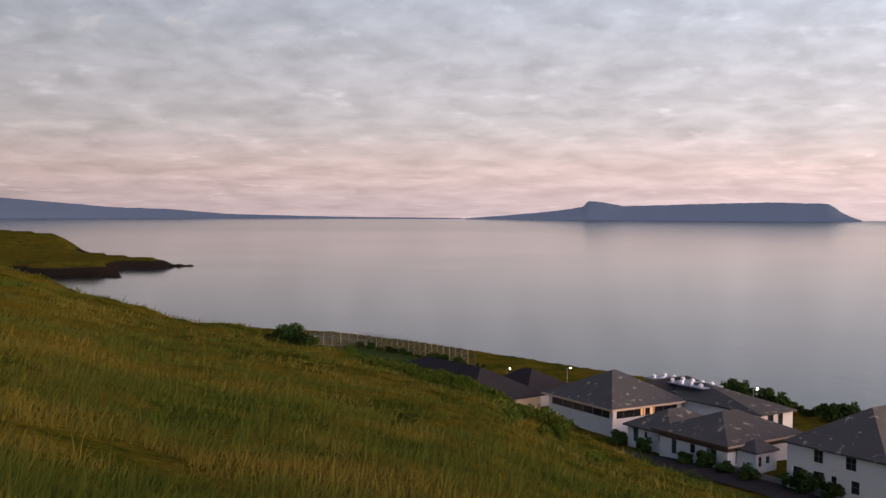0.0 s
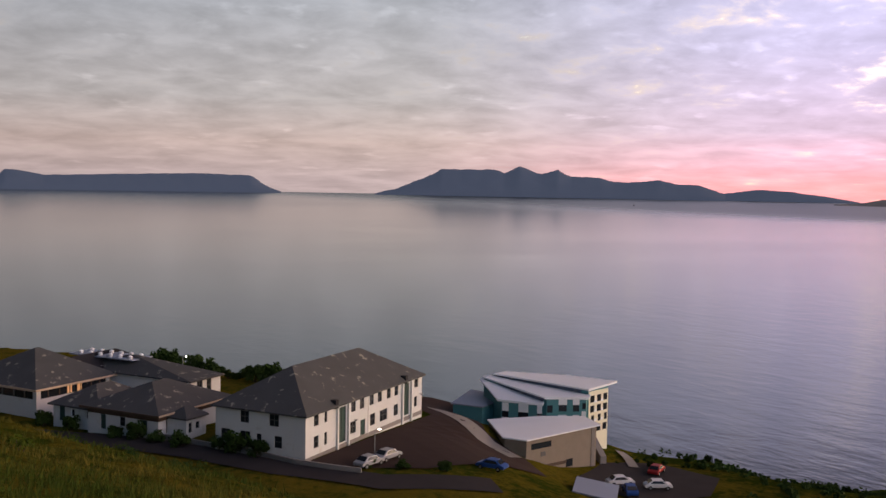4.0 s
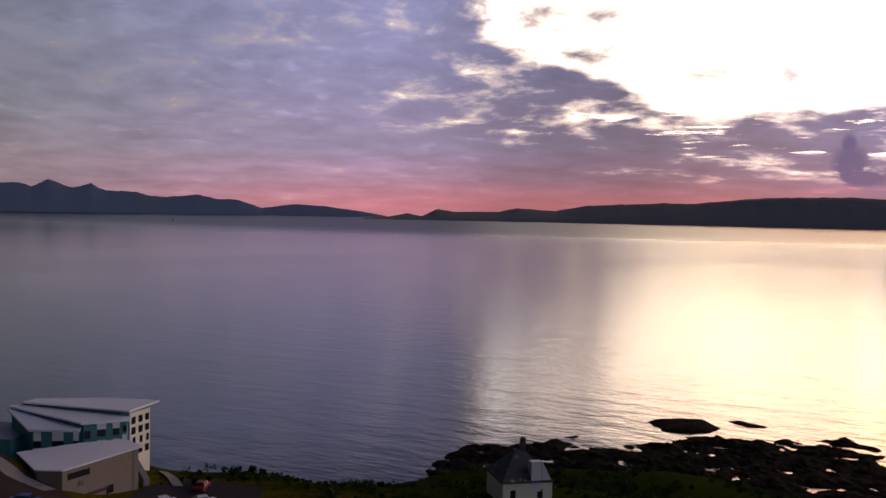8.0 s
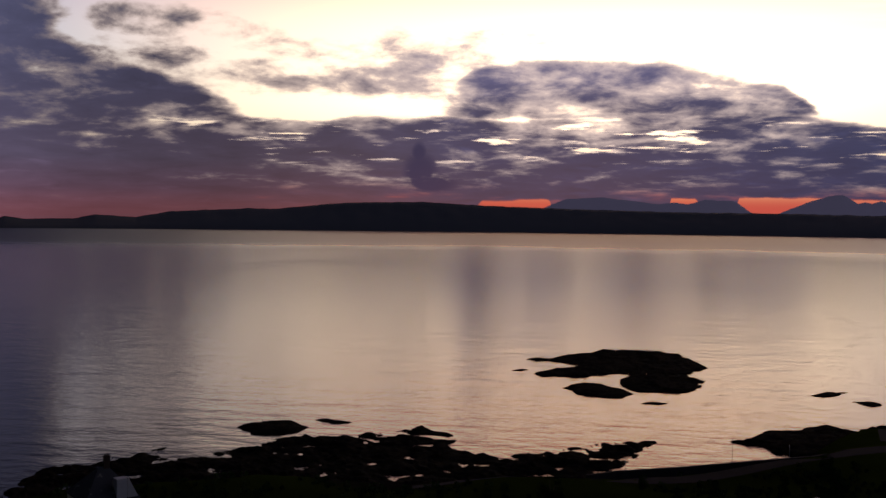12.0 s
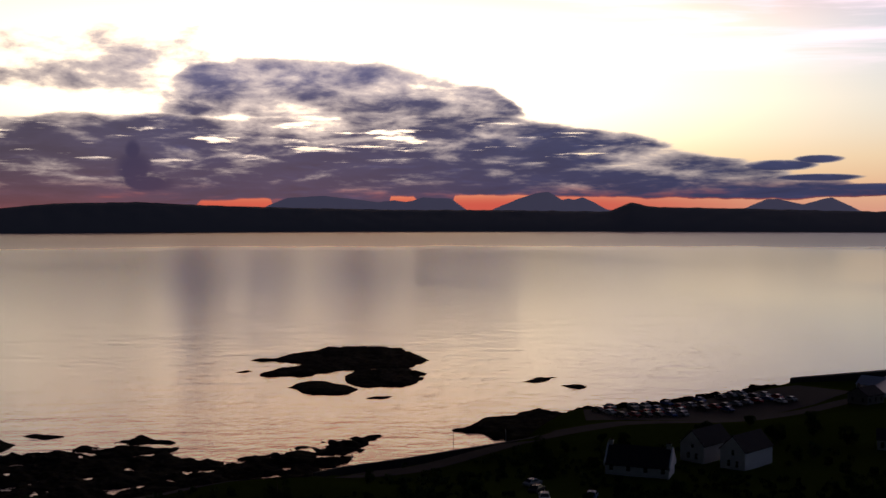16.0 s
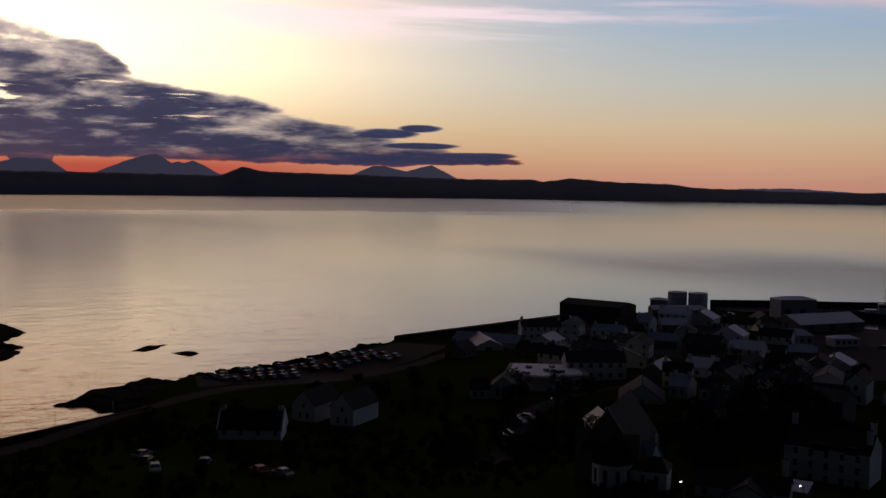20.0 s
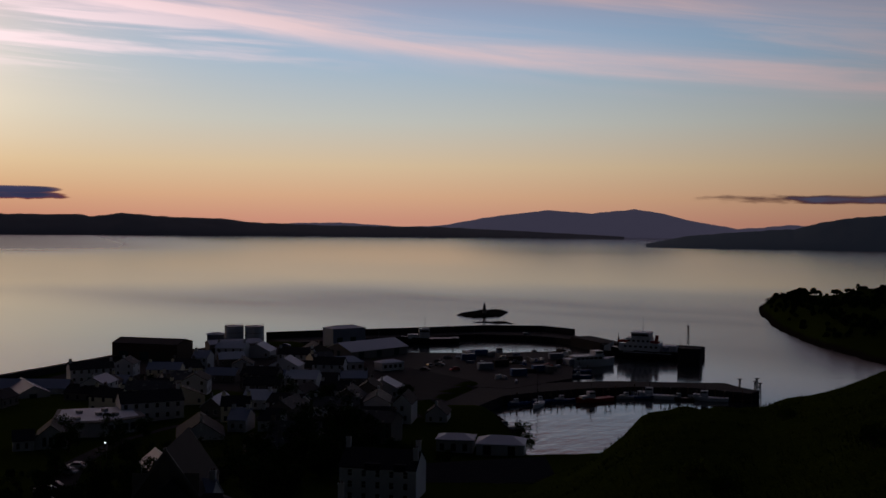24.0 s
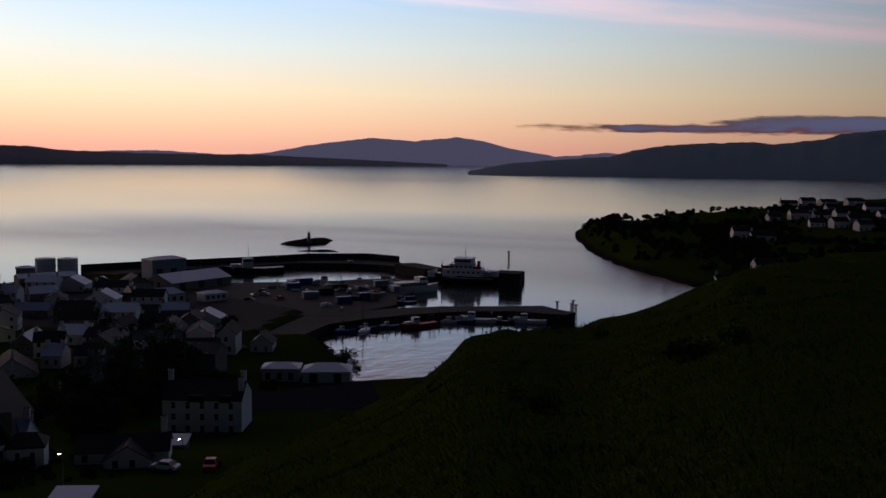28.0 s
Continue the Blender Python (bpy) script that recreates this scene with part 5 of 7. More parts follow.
for i, (ax, ay, cx, cy, z0) in enumerate(FILL):
    w = math.hypot(cx - ax, cy - ay)
    base = min(gz(ax, ay), gz(cx, cy), z0 + 0.5)
    two = rnd.random() < 0.45
    eave, rise = (5.0, 2.2) if two else (3.0, 2.2)
    roof = rnd.choice([DARKROOF, DARKROOF, SLATE, GREYROOF, PALEROOF])
    skin = rnd.choice([HARL, HARL, HARL, STONE, CREAM])
    sills = (0.9, 3.5) if two else (0.9,)
    ops = {0: rows_of(w, max(2, int(w / 2.4)), 0.9, sills, 1.2)}
    text = f"{'two-storey' if two else 'low'} {'stone' if skin is STONE else 'cream' if skin is CREAM else 'white'} town house with a {'pale' if roof is PALEROOF else 'slate' if roof is SLATE else 'dark' if roof is DARKROOF else 'blue-grey'} roof"
    if i % 3 == 2:
        gabled("town_house", (ax, ay), (cx, cy), base, 9 + 3 * rnd.random(), eave, min(rise + 0.6, w * 0.4), text, {3: rows_of(w, 2, 0.9, sills, 1.2, 1.2)}, roof=roof, wall=skin, group="town houses", win="white", stacks=[(0.5, w / 2, eave + rise + 1.6)])
    else:
        facing("town_house", (ax, ay), (cx, cy), base, 7 + 2 * rnd.random(), eave, rise, text, ops, roof=roof, wall=skin, group="town houses", win="white", stacks=[(0.5, 3.5, eave + rise + 1.0)] if i % 2 else [(w - 0.5, 3.5, eave + rise + 1.0), (0.5, 3.5, eave + rise + 1.0)])

# closely built streets behind the quay
BLOCK = [(236, -160), (300, -140), (330, -196), (350, -240), (340, -282), (300, -262), (262, -250), (222, -226), (203, -212), (188, -178), (206, -160)]


def within(x, y, poly):
    return sum(((ay > y) != (by > y)) and x < (bx_ - ax) * (y - ay) / (by - ay) + ax for (ax, ay), (bx_, by) in zip(poly, poly[1:] + poly[:1])) % 2 == 1


taken = [((ax + cx) / 2 + 2, (ay + cy) / 2 - 4) for ax, ay, cx, cy, _ in FILL] + [(240, -134), (244, -145), (247, -150), (240, -154), (246, -160), (204, -146), (208, -150), (200, -207), (290, -268), (280, -282)]
for gi in range(400):
    x, y = 188 + 165 * rnd.random(), -140 - 145 * rnd.random()
    if not within(x, y, BLOCK) or any(math.hypot(x - a, y - b) < 12.0 for a, b in taken):
        continue
    taken.append((x, y))
    two = rnd.random() < 0.4
    w, deep = 7 + 6 * rnd.random(), 6 + 2 * rnd.random()
    eave, rise = (4.8, 2.0) if two else (2.9, 2.0)
    roof = rnd.choice([DARKROOF, DARKROOF, DARKROOF, SLATE, GREYROOF])
    skin = rnd.choice([HARL, HARL, STONE, STONE, CREAM])
    sills = (0.9, 3.4) if two else (0.9,)
    ang = 215 + rnd.choice([0, 0, 90]) + rnd.uniform(-14, 14)
    text = f"{'two-storey' if two else 'low'} {'stone' if skin is STONE else 'cream' if skin is CREAM else 'white'} house with a {'slate' if roof is SLATE else 'dark' if roof is DARKROOF else 'blue-grey'} roof in a close-built street"
    house("street_house", x - 3, y + 3, min(gz(x, y), 8.5) - 0.2, ang, w, deep, eave, rise, text, openings={0: rows_of(w, max(2, int(w / 2.6)), 0.9, sills, 1.2), 3: rows_of(deep, 2, 0.8, sills, 1.1, 1.2)},
          roof=roof, wall=skin, group="street houses", win="white" if rnd.random() < 0.5 else "", stacks=[(0.5, deep / 2, eave + rise + 1.0)] + ([(w - 0.5, deep / 2, eave + rise + 1.0)] if rnd.random() < 0.5 else []))

# houses on the far side of the bay
for i, (hx, hy, hz) in enumerate([(144, -461, 6), (130, -472, 7), (189, -713, 16), (175, -714, 17), (160, -716, 18), (146, -715, 19), (133, -690, 20), (119, -647, 16), (224, -880, 19), (205, -870, 20), (188, -865, 21),
                                  (167, -859, 23), (150, -800, 24), (140, -780, 24), (164, -584, 11), (176, -590, 11), (185, -780, 18), (120, -720, 23), (150, -660, 15), (135, -655, 16), (170, -800, 20), (128, -840, 27), (110, -760, 27)]):
    a = 150 + 40 * rnd.random()
    L0 = 9 + 5 * rnd.random()
    house("hillside_house", hx, hy, gz(hx, hy) - 0.2, 205 + 20 * rnd.random(), L0, 7, 3.0 + 1.6 * (i % 2), 2.4, "white house with a dark roof across the bay", roof=DARKROOF, openings={0: rows_of(L0, 3, 1.0, (0.9,), 1.3)}, group="houses across the bay",
          stacks=[(0.6, 3.5, 7.2)])

sheet("road_shore", band([(215, 52), (222, 20), (232, -6), (250, -36), (266, -60), (278, -92), (292, -122), (318, -160), (330, -210), (300, -235)], 6.0), TARMAC, 0.14, "dark shore road behind the sea wall", "road", 5.0)
sheet("road_town", band([(160, -80), (172, -90), (186, -99), (204, -112), (222, -134), (226, -150), (222, -172), (214, -195), (200, -215)], 5.0), TARMAC, 0.14, "town street", "road", 4.0)
sheet("road_car_park", [(270, -52), (296, -56), (311, -88), (322, -112), (334, -134), (322, -148), (300, -126), (282, -98)], TARMAC, 0.16, "tarmac shore car park", "car park", 5.0)
sheet("road_quayside", [(216, -232), (224, -214), (262, -206), (300, -196), (322, -172), (338, -160), (376, -228), (390, -290), (340, -310), (300, -296), (232, -280), (214, -246)], TARMAC, 0.12, "dark tarmac and concrete yards of the quayside", "road", 6.0)

# ---------------------------------------------------------------- harbour
def quay(name, poly, top, label, mat=DARKSTONE, deck=CONCRETE):
    ob = tagged(prism(name, poly, -4, top, mat), label, "quay", kind="structure")
    return ob


quay("quay_wall_outer", [(340, -134), (343, -136), (376, -224), (373, -226)], 5.6, "high dark stone sea wall of the harbour")
quay("breakwater", [(398, -318), (387, -344), (374, -367), (362, -391), (348, -423), (325, -442), (304, -440), (288, -430), (290, -422), (304, -424), (320, -420), (341, -406), (355, -378), (370, -340), (376, -312)], 3.0, "curved concrete breakwater quay")
quay("breakwater_parapet", [(398.5, -318), (387.5, -344), (374.5, -367), (362.5, -391), (348.5, -423), (325.3, -443), (304, -441), (304, -439.5), (324.5, -441), (346.5, -422), (360.5, -390), (372.5, -366), (385.5, -343), (396.5, -317)], 6.0, "dark parapet wall along the breakwater")
quay("fish_quay", [(345, -312), (312, -328), (297, -342), (286, -352), (276, -369), (266, -383), (256, -371), (219, -316), (220, -282), (262, -258), (310, -290)], 3.1, "broad working quay")
quay("ferry_pier", [(292, -420), (268, -409.5), (246, -417), (224, -424.5), (226, -431), (248, -424), (266, -420), (288, -431)], 4.6, "concrete ferry pier")
quay("long_pier", [(230, -276), (215, -309), (204, -323), (184, -338), (174, -347), (166, -342), (157, -339), (157, -332), (178, -328), (193, -315), (202, -301), (209, -284), (213, -268), (206, -246), (216, -238)], 3.0, "long low dark pier round the inner harbour")
end = thing("mooring_block", 215.5, -408.8, 0, 200, "dark concrete pier head block with vertical fenders", "pier")
box("block", end, DARKSTONE, -9.2, 0, -9, 0, -4, 7.2)
for i in range(6):
    box("fender", end, IRON, -8.9 + 1.6 * i, -8.5 + 1.6 * i, 0.0, 0.3, -3.0, 7.6)


def lattice(name, x, y, z, h, label):
    t = thing(name, x, y, z, 0, label, "mast")
    for a, b in ((-0.4, -0.4), (0.4, -0.4), (0.4, 0.4), (-0.4, 0.4)):
        bm = bmesh.new()
        tube(bm, (a, b, 0), (a * 0.5, b * 0.5, h), 0.09)
        part("leg", bm, IRON, t)
    k = 0.0
    while k < h - 1:
        bm = bmesh.new()
        tube(bm, (-0.4, -0.4, k), (0.4, 0.4, k + 1.1), 0.06), tube(bm, (-0.4, 0.4, k), (0.4, -0.4, k + 1.1), 0.06)
        part("brace", bm, IRON, t)
        k += 1.6
    box("platform", t, IRON, -0.7, 0.7, -0.7, 0.7, h - 0.1, h + 0.1)
    return t


lattice("beacon_mast", 224.5, -412.5, 7.2, 8.2, "dark lattice light mast on the pier head")


def tank(x, y):
    t = thing("storage_tank", x, y, 3.2, 0, "pale grey cylindrical storage tank with a rail", "tank", "pair of tanks on the quay")
    bm = bmesh.new()
    bmesh.ops.create_cone(bm, cap_ends=True, segments=28, radius1=4.3, radius2=4.3, depth=8.4, matrix=Matrix.Translation((0, 0, 4.2)))
    part("shell", bm, PALEROOF, t)
    bm = bmesh.new()
    bmesh.ops.create_cone(bm, cap_ends=True, segments=28, radius1=4.35, radius2=0.4, depth=0.5, matrix=Matrix.Translation((0, 0, 8.65)))
    part("lid", bm, STEEL, t)
    for k in range(14):
        a = 2 * math.pi * k / 14
        bm = bmesh.new()
        tube(bm, (4 * math.cos(a), 4 * math.sin(a), 8.4), (4 * math.cos(a), 4 * math.sin(a), 9.4), 0.05, 4)
        part("rail_post", bm, STEEL, t)
    for zz in (2.7, 5.4, 8.2):
        bm = bmesh.new()
        bmesh.ops.create_cone(bm, cap_ends=False, segments=28, radius1=4.36, radius2=4.36, depth=0.16, matrix=Matrix.Translation((0, 0, zz)))
        part("hoop", bm, STEEL, t)


tank(388.6, -291.6), tank(381.2, -297.4)
facing("long_dark_shed", (376.5, -222.6), (352.0, -236.5), 3.1, 14, 7.2, 1.6, "long dark weathered shed on the quay", {0: [(3, 7, 0.1, 4.0, "door"), (12, 16, 0.1, 4.0, "door")]}, wall=WOOD, roof=DARKROOF, category="shed")
facing("quay_store_block", (352.5, -319.6), (348.5, -336.0), 3.1, 10, 7.6, 1.2, "tall grey-blue store on the quay", {0: [(2, 5, 0.1, 3.6, "door"), (9, 12, 0.1, 3.6, "door")]}, wall=GREYROOF, roof=GREYROOF, kind="hip", inset=4, over=0.2, category="shed")
facing("fish_market_shed", (311.0, -292.0), (309.8, -324.0), 3.1, 17, 3.3, 3.0, "long pale-roofed market shed with a wide gable", {3: [(4, 6, 0.1, 3.2, "door"), (8, 10, 0.1, 3.2, "door")], 0: [(4, 7, 0.1, 3.0, "door"), (14, 17, 0.1, 3.0, "door"), (24, 27, 0.1, 3.0, "door")]}, wall=CONCRETE, roof=PALEROOF, category="shed")
facing("harbour_office", (291.0, -262.0), (285.0, -274.0), 3.3, 8, 3.4, 2.0, "white harbour office with square windows", {0: rows_of(13.4, 5, 1.2, (0.9,), 1.4)}, wall=HARL, roof=GREYROOF, kind="hip", inset=3, category="office")
facing("white_net_store", (278.0, -277.0), (275.5, -286.0), 3.3, 6, 3.2, 0.9, "white store with four dark windows", {0: rows_of(9.3, 4, 1.2, (1.2,), 1.2)}, wall=HARL, roof=PALEROOF, kind="hip", inset=2.5, category="shed")
facing("low_depot", (366, -262), (357, -283), 3.1, 9, 4.0, 1.4, "low depot behind the quay", {0: rows_of(22.0, 5, 1.6, (0.6,), 1.8)}, wall=CONCRETE, roof=GREYROOF, category="shed")
facing("end_store", (398, -283.5), (393.5, -290), 3.1, 6, 4.2, 0.8, "pale square store beside the tanks", None, wall=GREYROOF, roof=PALEROOF, kind="hip", inset=2.6, category="shed")
facing("pallet_store", (340, -186), (336, -204), 3.1, 8, 3.2, 1.4, "row of low pale workshops by the sea wall", {0: rows_of(18.0, 6, 1.2, (0.8,), 1.2)}, wall=CONCRETE, roof=PALEROOF, category="shed")


def loft(L, B, depth, deck, sheer, bluff=2.2, stern=0.75, steps=18):
    """Hull sections from stern to bow: rings from keel to rail."""
    bm = bmesh.new()
    rows = []
    for i in range(steps + 1):
        s = i / steps
        w = B / 2 * (1 - max(0.0, (s - 0.45) / 0.55) ** bluff) * (stern + (1 - stern) * min(1.0, s * 3))
        rail = deck + sheer * (abs(s - 0.35) / 0.65) ** 2
        x = (s - 0.5) * L
        ring = [(x - 0.06 * L * max(0, s - 0.8) * 2, 0, -depth * (1 - 0.5 * max(0, s - 0.7))), (x, w * 0.75, -depth * 0.5), (x + 0.03 * L * max(0, s - 0.7) * 3, w * 0.95, deck * 0.35), (x + 0.05 * L * max(0, s - 0.7) * 3, w, rail)]
        rows.append([bm.verts.new(v) for v in ring] + [bm.verts.new((v[0], -v[1], v[2])) for v in ring[:0:-1]])
    k = len(rows[0])
    for a, b in zip(rows, rows[1:]):
        for j in range(k - 1):
            bm.faces.new((a[j], b[j], b[j + 1], a[j + 1]))
        bm.faces.new((a[k - 1], b[k - 1], b[0], a[0]))
    bm.faces.new(rows[0])
    bmesh.ops.recalc_face_normals(bm, faces=bm.faces[:])
    return bm


def ship(name, x, y, ang, L, B, deck, hull_mat, label, category="ship", group=""):
    s = thing(name, x, y, 0, ang, label, category, group)
    part("hull", loft(L, B, 1.2, deck, deck * 0.45), hull_mat, s)
    return s


def rig(s, x, z, h, cross=1.2):
    bm = bmesh.new()
    tube(bm, (x, 0, z), (x, 0, z + h), 0.12, 6, 0.06)
    tube(bm, (x, -cross, z + h * 0.7), (x, cross, z + h * 0.7), 0.05, 5)
    part("mast", bm, IRON, s)


def rails(s, x0, x1, y, z, mat=PAINTW, n=10):
    bm = bmesh.new()
    tube(bm, (x0, y, z + 1.0), (x1, y, z + 1.0), 0.05, 4)
    tube(bm, (x0, y, z + 0.5), (x1, y, z + 0.5), 0.04, 4)
    for i in range(n + 1):
        xx = x0 + (x1 - x0) * i / n
        tube(bm, (xx, y, z), (xx, y, z + 1.0), 0.05, 4)
    part("railing", bm, mat, s)


ferry = ship("car_ferry", 243.0, -408.5, 19.5, 37.0, 10.0, 3.4, PAINTB, "car ferry with black hull and stepped white superstructure")
box("lower_house", ferry, PAINTW, -6.5, 11.5, -4.6, 4.6, 3.2, 6.6, bevel=0.15)
box("upper_house", ferry, PAINTW, -2.5, 8.5, -4.1, 4.1, 6.6, 9.0, bevel=0.15)
box("bridge", ferry, PAINTW, -2.0, 6, -4.5, 4.5, 9.0, 11.4, bevel=0.2)
box("bridge_window", ferry, GLASS, 5.95, 6.06, -4.1, 4.1, 10.0, 10.9)
box("bridge_window", ferry, GLASS, -1.6, 5.6, 4.48, 4.56, 10.0, 10.9)
box("bridge_roof", ferry, PAINTW, -2.4, 6.4, -4.7, 4.7, 11.4, 11.6)
for i in range(7):
    box("porthole_window", ferry, GLASS, -5.8 + 2.3 * i, -4.7 + 2.3 * i, 4.58, 4.66, 4.9, 5.7)
box("aft_house", ferry, PAINTW, -13.5, -6.5, -4.2, 1.0, 3.2, 5.9, bevel=0.15)
box("winch_house", ferry, GREYROOF, -10.5, -8.0, 1.4, 4.0, 3.4, 5.6, bevel=0.1)
box("bridge_wing", ferry, PAINTW, 3.0, 5.0, -5.6, 5.6, 8.9, 10.0, bevel=0.1)
box("hull_stripe", ferry, PAINTW, -12, 9.5, 4.86, 4.93, 2.6, 2.9)
for i in range(5):
    box("cabin_window", ferry, GLASS, -2.0 + 2.1 * i, -0.9 + 2.1 * i, 4.08, 4.15, 7.4, 8.2)
for yy in (-4.7, 4.7):
    rails(ferry, -16.5, -6.7, yy, 3.5)
    rails(ferry, -6.3, -2.6, yy * 0.95, 6.6)
    rails(ferry, 8.6, 11.3, yy * 0.95, 6.6)
bm = bmesh.new()
tube(bm, (-4.4, 0, 6.6), (-4.7, 0, 10.2), 0.9, 12, 0.75)
part("funnel", bm, PAINTR, ferry, "red funnel with a dark top")
rig(ferry, 1.6, 11.6, 6.6, 1.6), rig(ferry, -15.0, 3.6, 5.0)
bm = bmesh.new()
tube(bm, (12.6, 0, 3.4), (12.6, 0, 8.4), 0.55, 8, 0.4)
tube(bm, (12.6, 0, 8.4), (12.6, 0, 10.6), 0.15, 6, 0.08)
part("bow_mast", bm, IRON, ferry)
prism("ramp", [(15.5, -3.4), (18.6, -3.0), (18.6, 3.0), (15.5, 3.4)], [2.6] * 4, [6.2, 4.6, 4.6, 6.2], PAINTW, ferry, "raised bow ramp")
for a in (-4.6, 9.6):
    bm = bmesh.new()
    bmesh.ops.create_uvsphere(bm, u_segments=10, v_segments=6, radius=1.0, matrix=Matrix.Translation((a, 4.2, 7.6)) @ Matrix.Diagonal((2.4, 0.8, 0.7, 1)))
    part("lifeboat", bm, PAINTR, ferry, "orange-red lifeboat")

cruiser = ship("white_passenger_boat", 245.0, -367.0, -114.0, 22.0, 6.0, 2.6, PAINTW, "white passenger boat with a raked bow")
box("saloon", cruiser, PAINTW, -9, 5, -2.7, 2.7, 2.4, 4.6, bevel=0.15)
for k in range(6):
    box("saloon_window", cruiser, GLASS, -8.2 + 2.1 * k, -6.6 + 2.1 * k, -2.76, -2.68, 3.3, 4.1)
box("upper_deck", cruiser, PAINTW, -9.4, 5.4, -2.9, 2.9, 4.6, 4.75)
box("wheelhouse", cruiser, PAINTW, 1, 5, -2.2, 2.2, 4.6, 6.6, bevel=0.15)
box("wheelhouse_window", cruiser, GLASS, 1.4, 4.6, -2.27, -2.18, 5.5, 6.2)
rig(cruiser, 1.5, 6.6, 3.2), rails(cruiser, -9, 1, -2.7, 4.75), rails(cruiser, 5.5, 9.0, -2.0, 3.0)


def trawler(x, y, ang, L, mat, label, group="fishing boats in the harbour"):
    s = ship("fishing_boat", x, y, ang, L, L * 0.27, L * 0.09, mat, label, "boat", group)
    d = L * 0.09
    box("whaleback", s, PAINTW, L * 0.22, L * 0.40, -L * 0.08, L * 0.08, d, d + L * 0.07, bevel=0.1)
    box("wheelhouse", s, PAINTW, L * 0.02, L * 0.20, -L * 0.07, L * 0.07, d, d + L * 0.17, bevel=0.1)
    box("wheelhouse_window", s, GLASS, L * 0.03, L * 0.19, L * 0.069, L * 0.073, d + L * 0.11, d + L * 0.145)
    rig(s, L * 0.1, d + L * 0.17, L * 0.22), rig(s, -L * 0.3, d, L * 0.24)
    bm = bmesh.new()
    for yy in (-L * 0.1, L * 0.1):
        tube(bm, (-L * 0.4, yy, d), (-L * 0.4, yy, d + L * 0.18), 0.12, 5)
    tube(bm, (-L * 0.4, -L * 0.1, d + L * 0.18), (-L * 0.4, L * 0.1, d + L * 0.18), 0.14, 5)
    part("gantry", bm, IRON, s)
    return s


trawler(347.5, -379.5, 48, 28, PAINTB, "large fishing trawler with white upperworks at the breakwater")
trawler(322, -426, 40, 15, PAINTBLUE, "blue fishing trawler moored at the breakwater")
trawler(291, -366, 52, 15, PAINTBLUE, "blue fishing boat moored at the quay")
trawler(195, -295, 67, 14, PAINTR, "red fishing boat moored at the long pier")
trawler(184.5, -315.5, 25, 14, PAINTW, "white fishing boat beside the long pier")
trawler(168.5, -324.5, 25, 13, PAINTW, "white fishing boat beside the long pier")
trawler(187, -238, 50, 9, PAINTW, "small white fishing boat by the slip")
trawler(279.5, -376, 52, 12, PAINTB, "dark fishing boat beside the working quay")
for bx_, by_, a in ((206.5, -281, 70), (202.6, -288, 66), (190.5, -309, 60), (187.5, -311.5, 205), (176, -319.5, 28), (209.5, -272, 75), (238, -350, 60), (230, -338, 55)):
    trawler(bx_, by_, a, 8.5, random.choice([PAINTW, PAINTBLUE, PAINTB]), "small creel boat at its mooring", "small creel boats")

yacht = ship("moored_yacht", 203.0, -274.0, 112, 10.0, 2.8, 1.0, PAINTW, "white sailing yacht with a tall bare mast", "boat")
box("coachroof", yacht, PAINTW, -1.5, 2.5, -0.8, 0.8, 1.0, 1.6, bevel=0.1)
bm = bmesh.new()
tube(bm, (0.8, 0, 1.5), (0.8, 0, 14.0), 0.13, 6, 0.08)
tube(bm, (0.8, 0, 2.6), (-3.6, 0, 2.7), 0.07, 5)
tube(bm, (0.8, 0, 13.8), (4.6, 0, 1.4), 0.02, 4)
tube(bm, (0.8, 0, 13.8), (-4.8, 0, 1.4), 0.02, 4)
part("mast", bm, IRON, yacht)

# clutter of the working quay: stacked fish boxes, freight containers, net piles
def box_stack(x, y, z, ang, mat, rows, label):
    t = thing("fish_box_stack", x, y, z, ang, label, "crate", "stacks on the quay")
    for i in range(rows):
        for j in range(3):
            box("fish_box", t, mat, 0.05 + 1.15 * j, 1.15 + 1.15 * j, 0, 0.8, 0.5 * i + 0.02, 0.5 * i + 0.48, bevel=0.04)


def container(x, y, z, ang, mat, label):
    t = thing("freight_container", x, y, z, ang, label, "container", "containers on the quay")
    box("body", t, mat, 0, 6.0, 0, 2.4, 0.1, 2.6, bevel=0.04)
    for i in range(12):
        box("rib", t, mat, 0.25 + 0.48 * i, 0.45 + 0.48 * i, 2.4, 2.47, 0.25, 2.5)
    for k in (0.0, 1.2):
        box("door_panel", t, mat, -0.05, 0.0, k + 0.06, k + 1.14, 0.2, 2.5)


load = random.Random(21)
for i in range(34):
    f, g = load.random(), load.random()
    p = Vector((226, -290)).lerp(Vector((300, -330)), f).lerp(Vector((232, -326)).lerp(Vector((262, -376)), f), g)
    if i % 3 == 0:
        container(p.x, p.y, 3.1, load.choice([58, 60, 148, 150]), load.choice([PAINTBLUE, DARKSTONE, GREYROOF, CONCRETE]), "corrugated steel freight container on the quay")
    else:
        box_stack(p.x, p.y, 3.1, load.uniform(0, 180), load.choice([DARKSTONE, PAINTW, CONCRETE, GREYROOF]), load.choice([2, 3, 4]), "stacked plastic fish boxes on the quay")

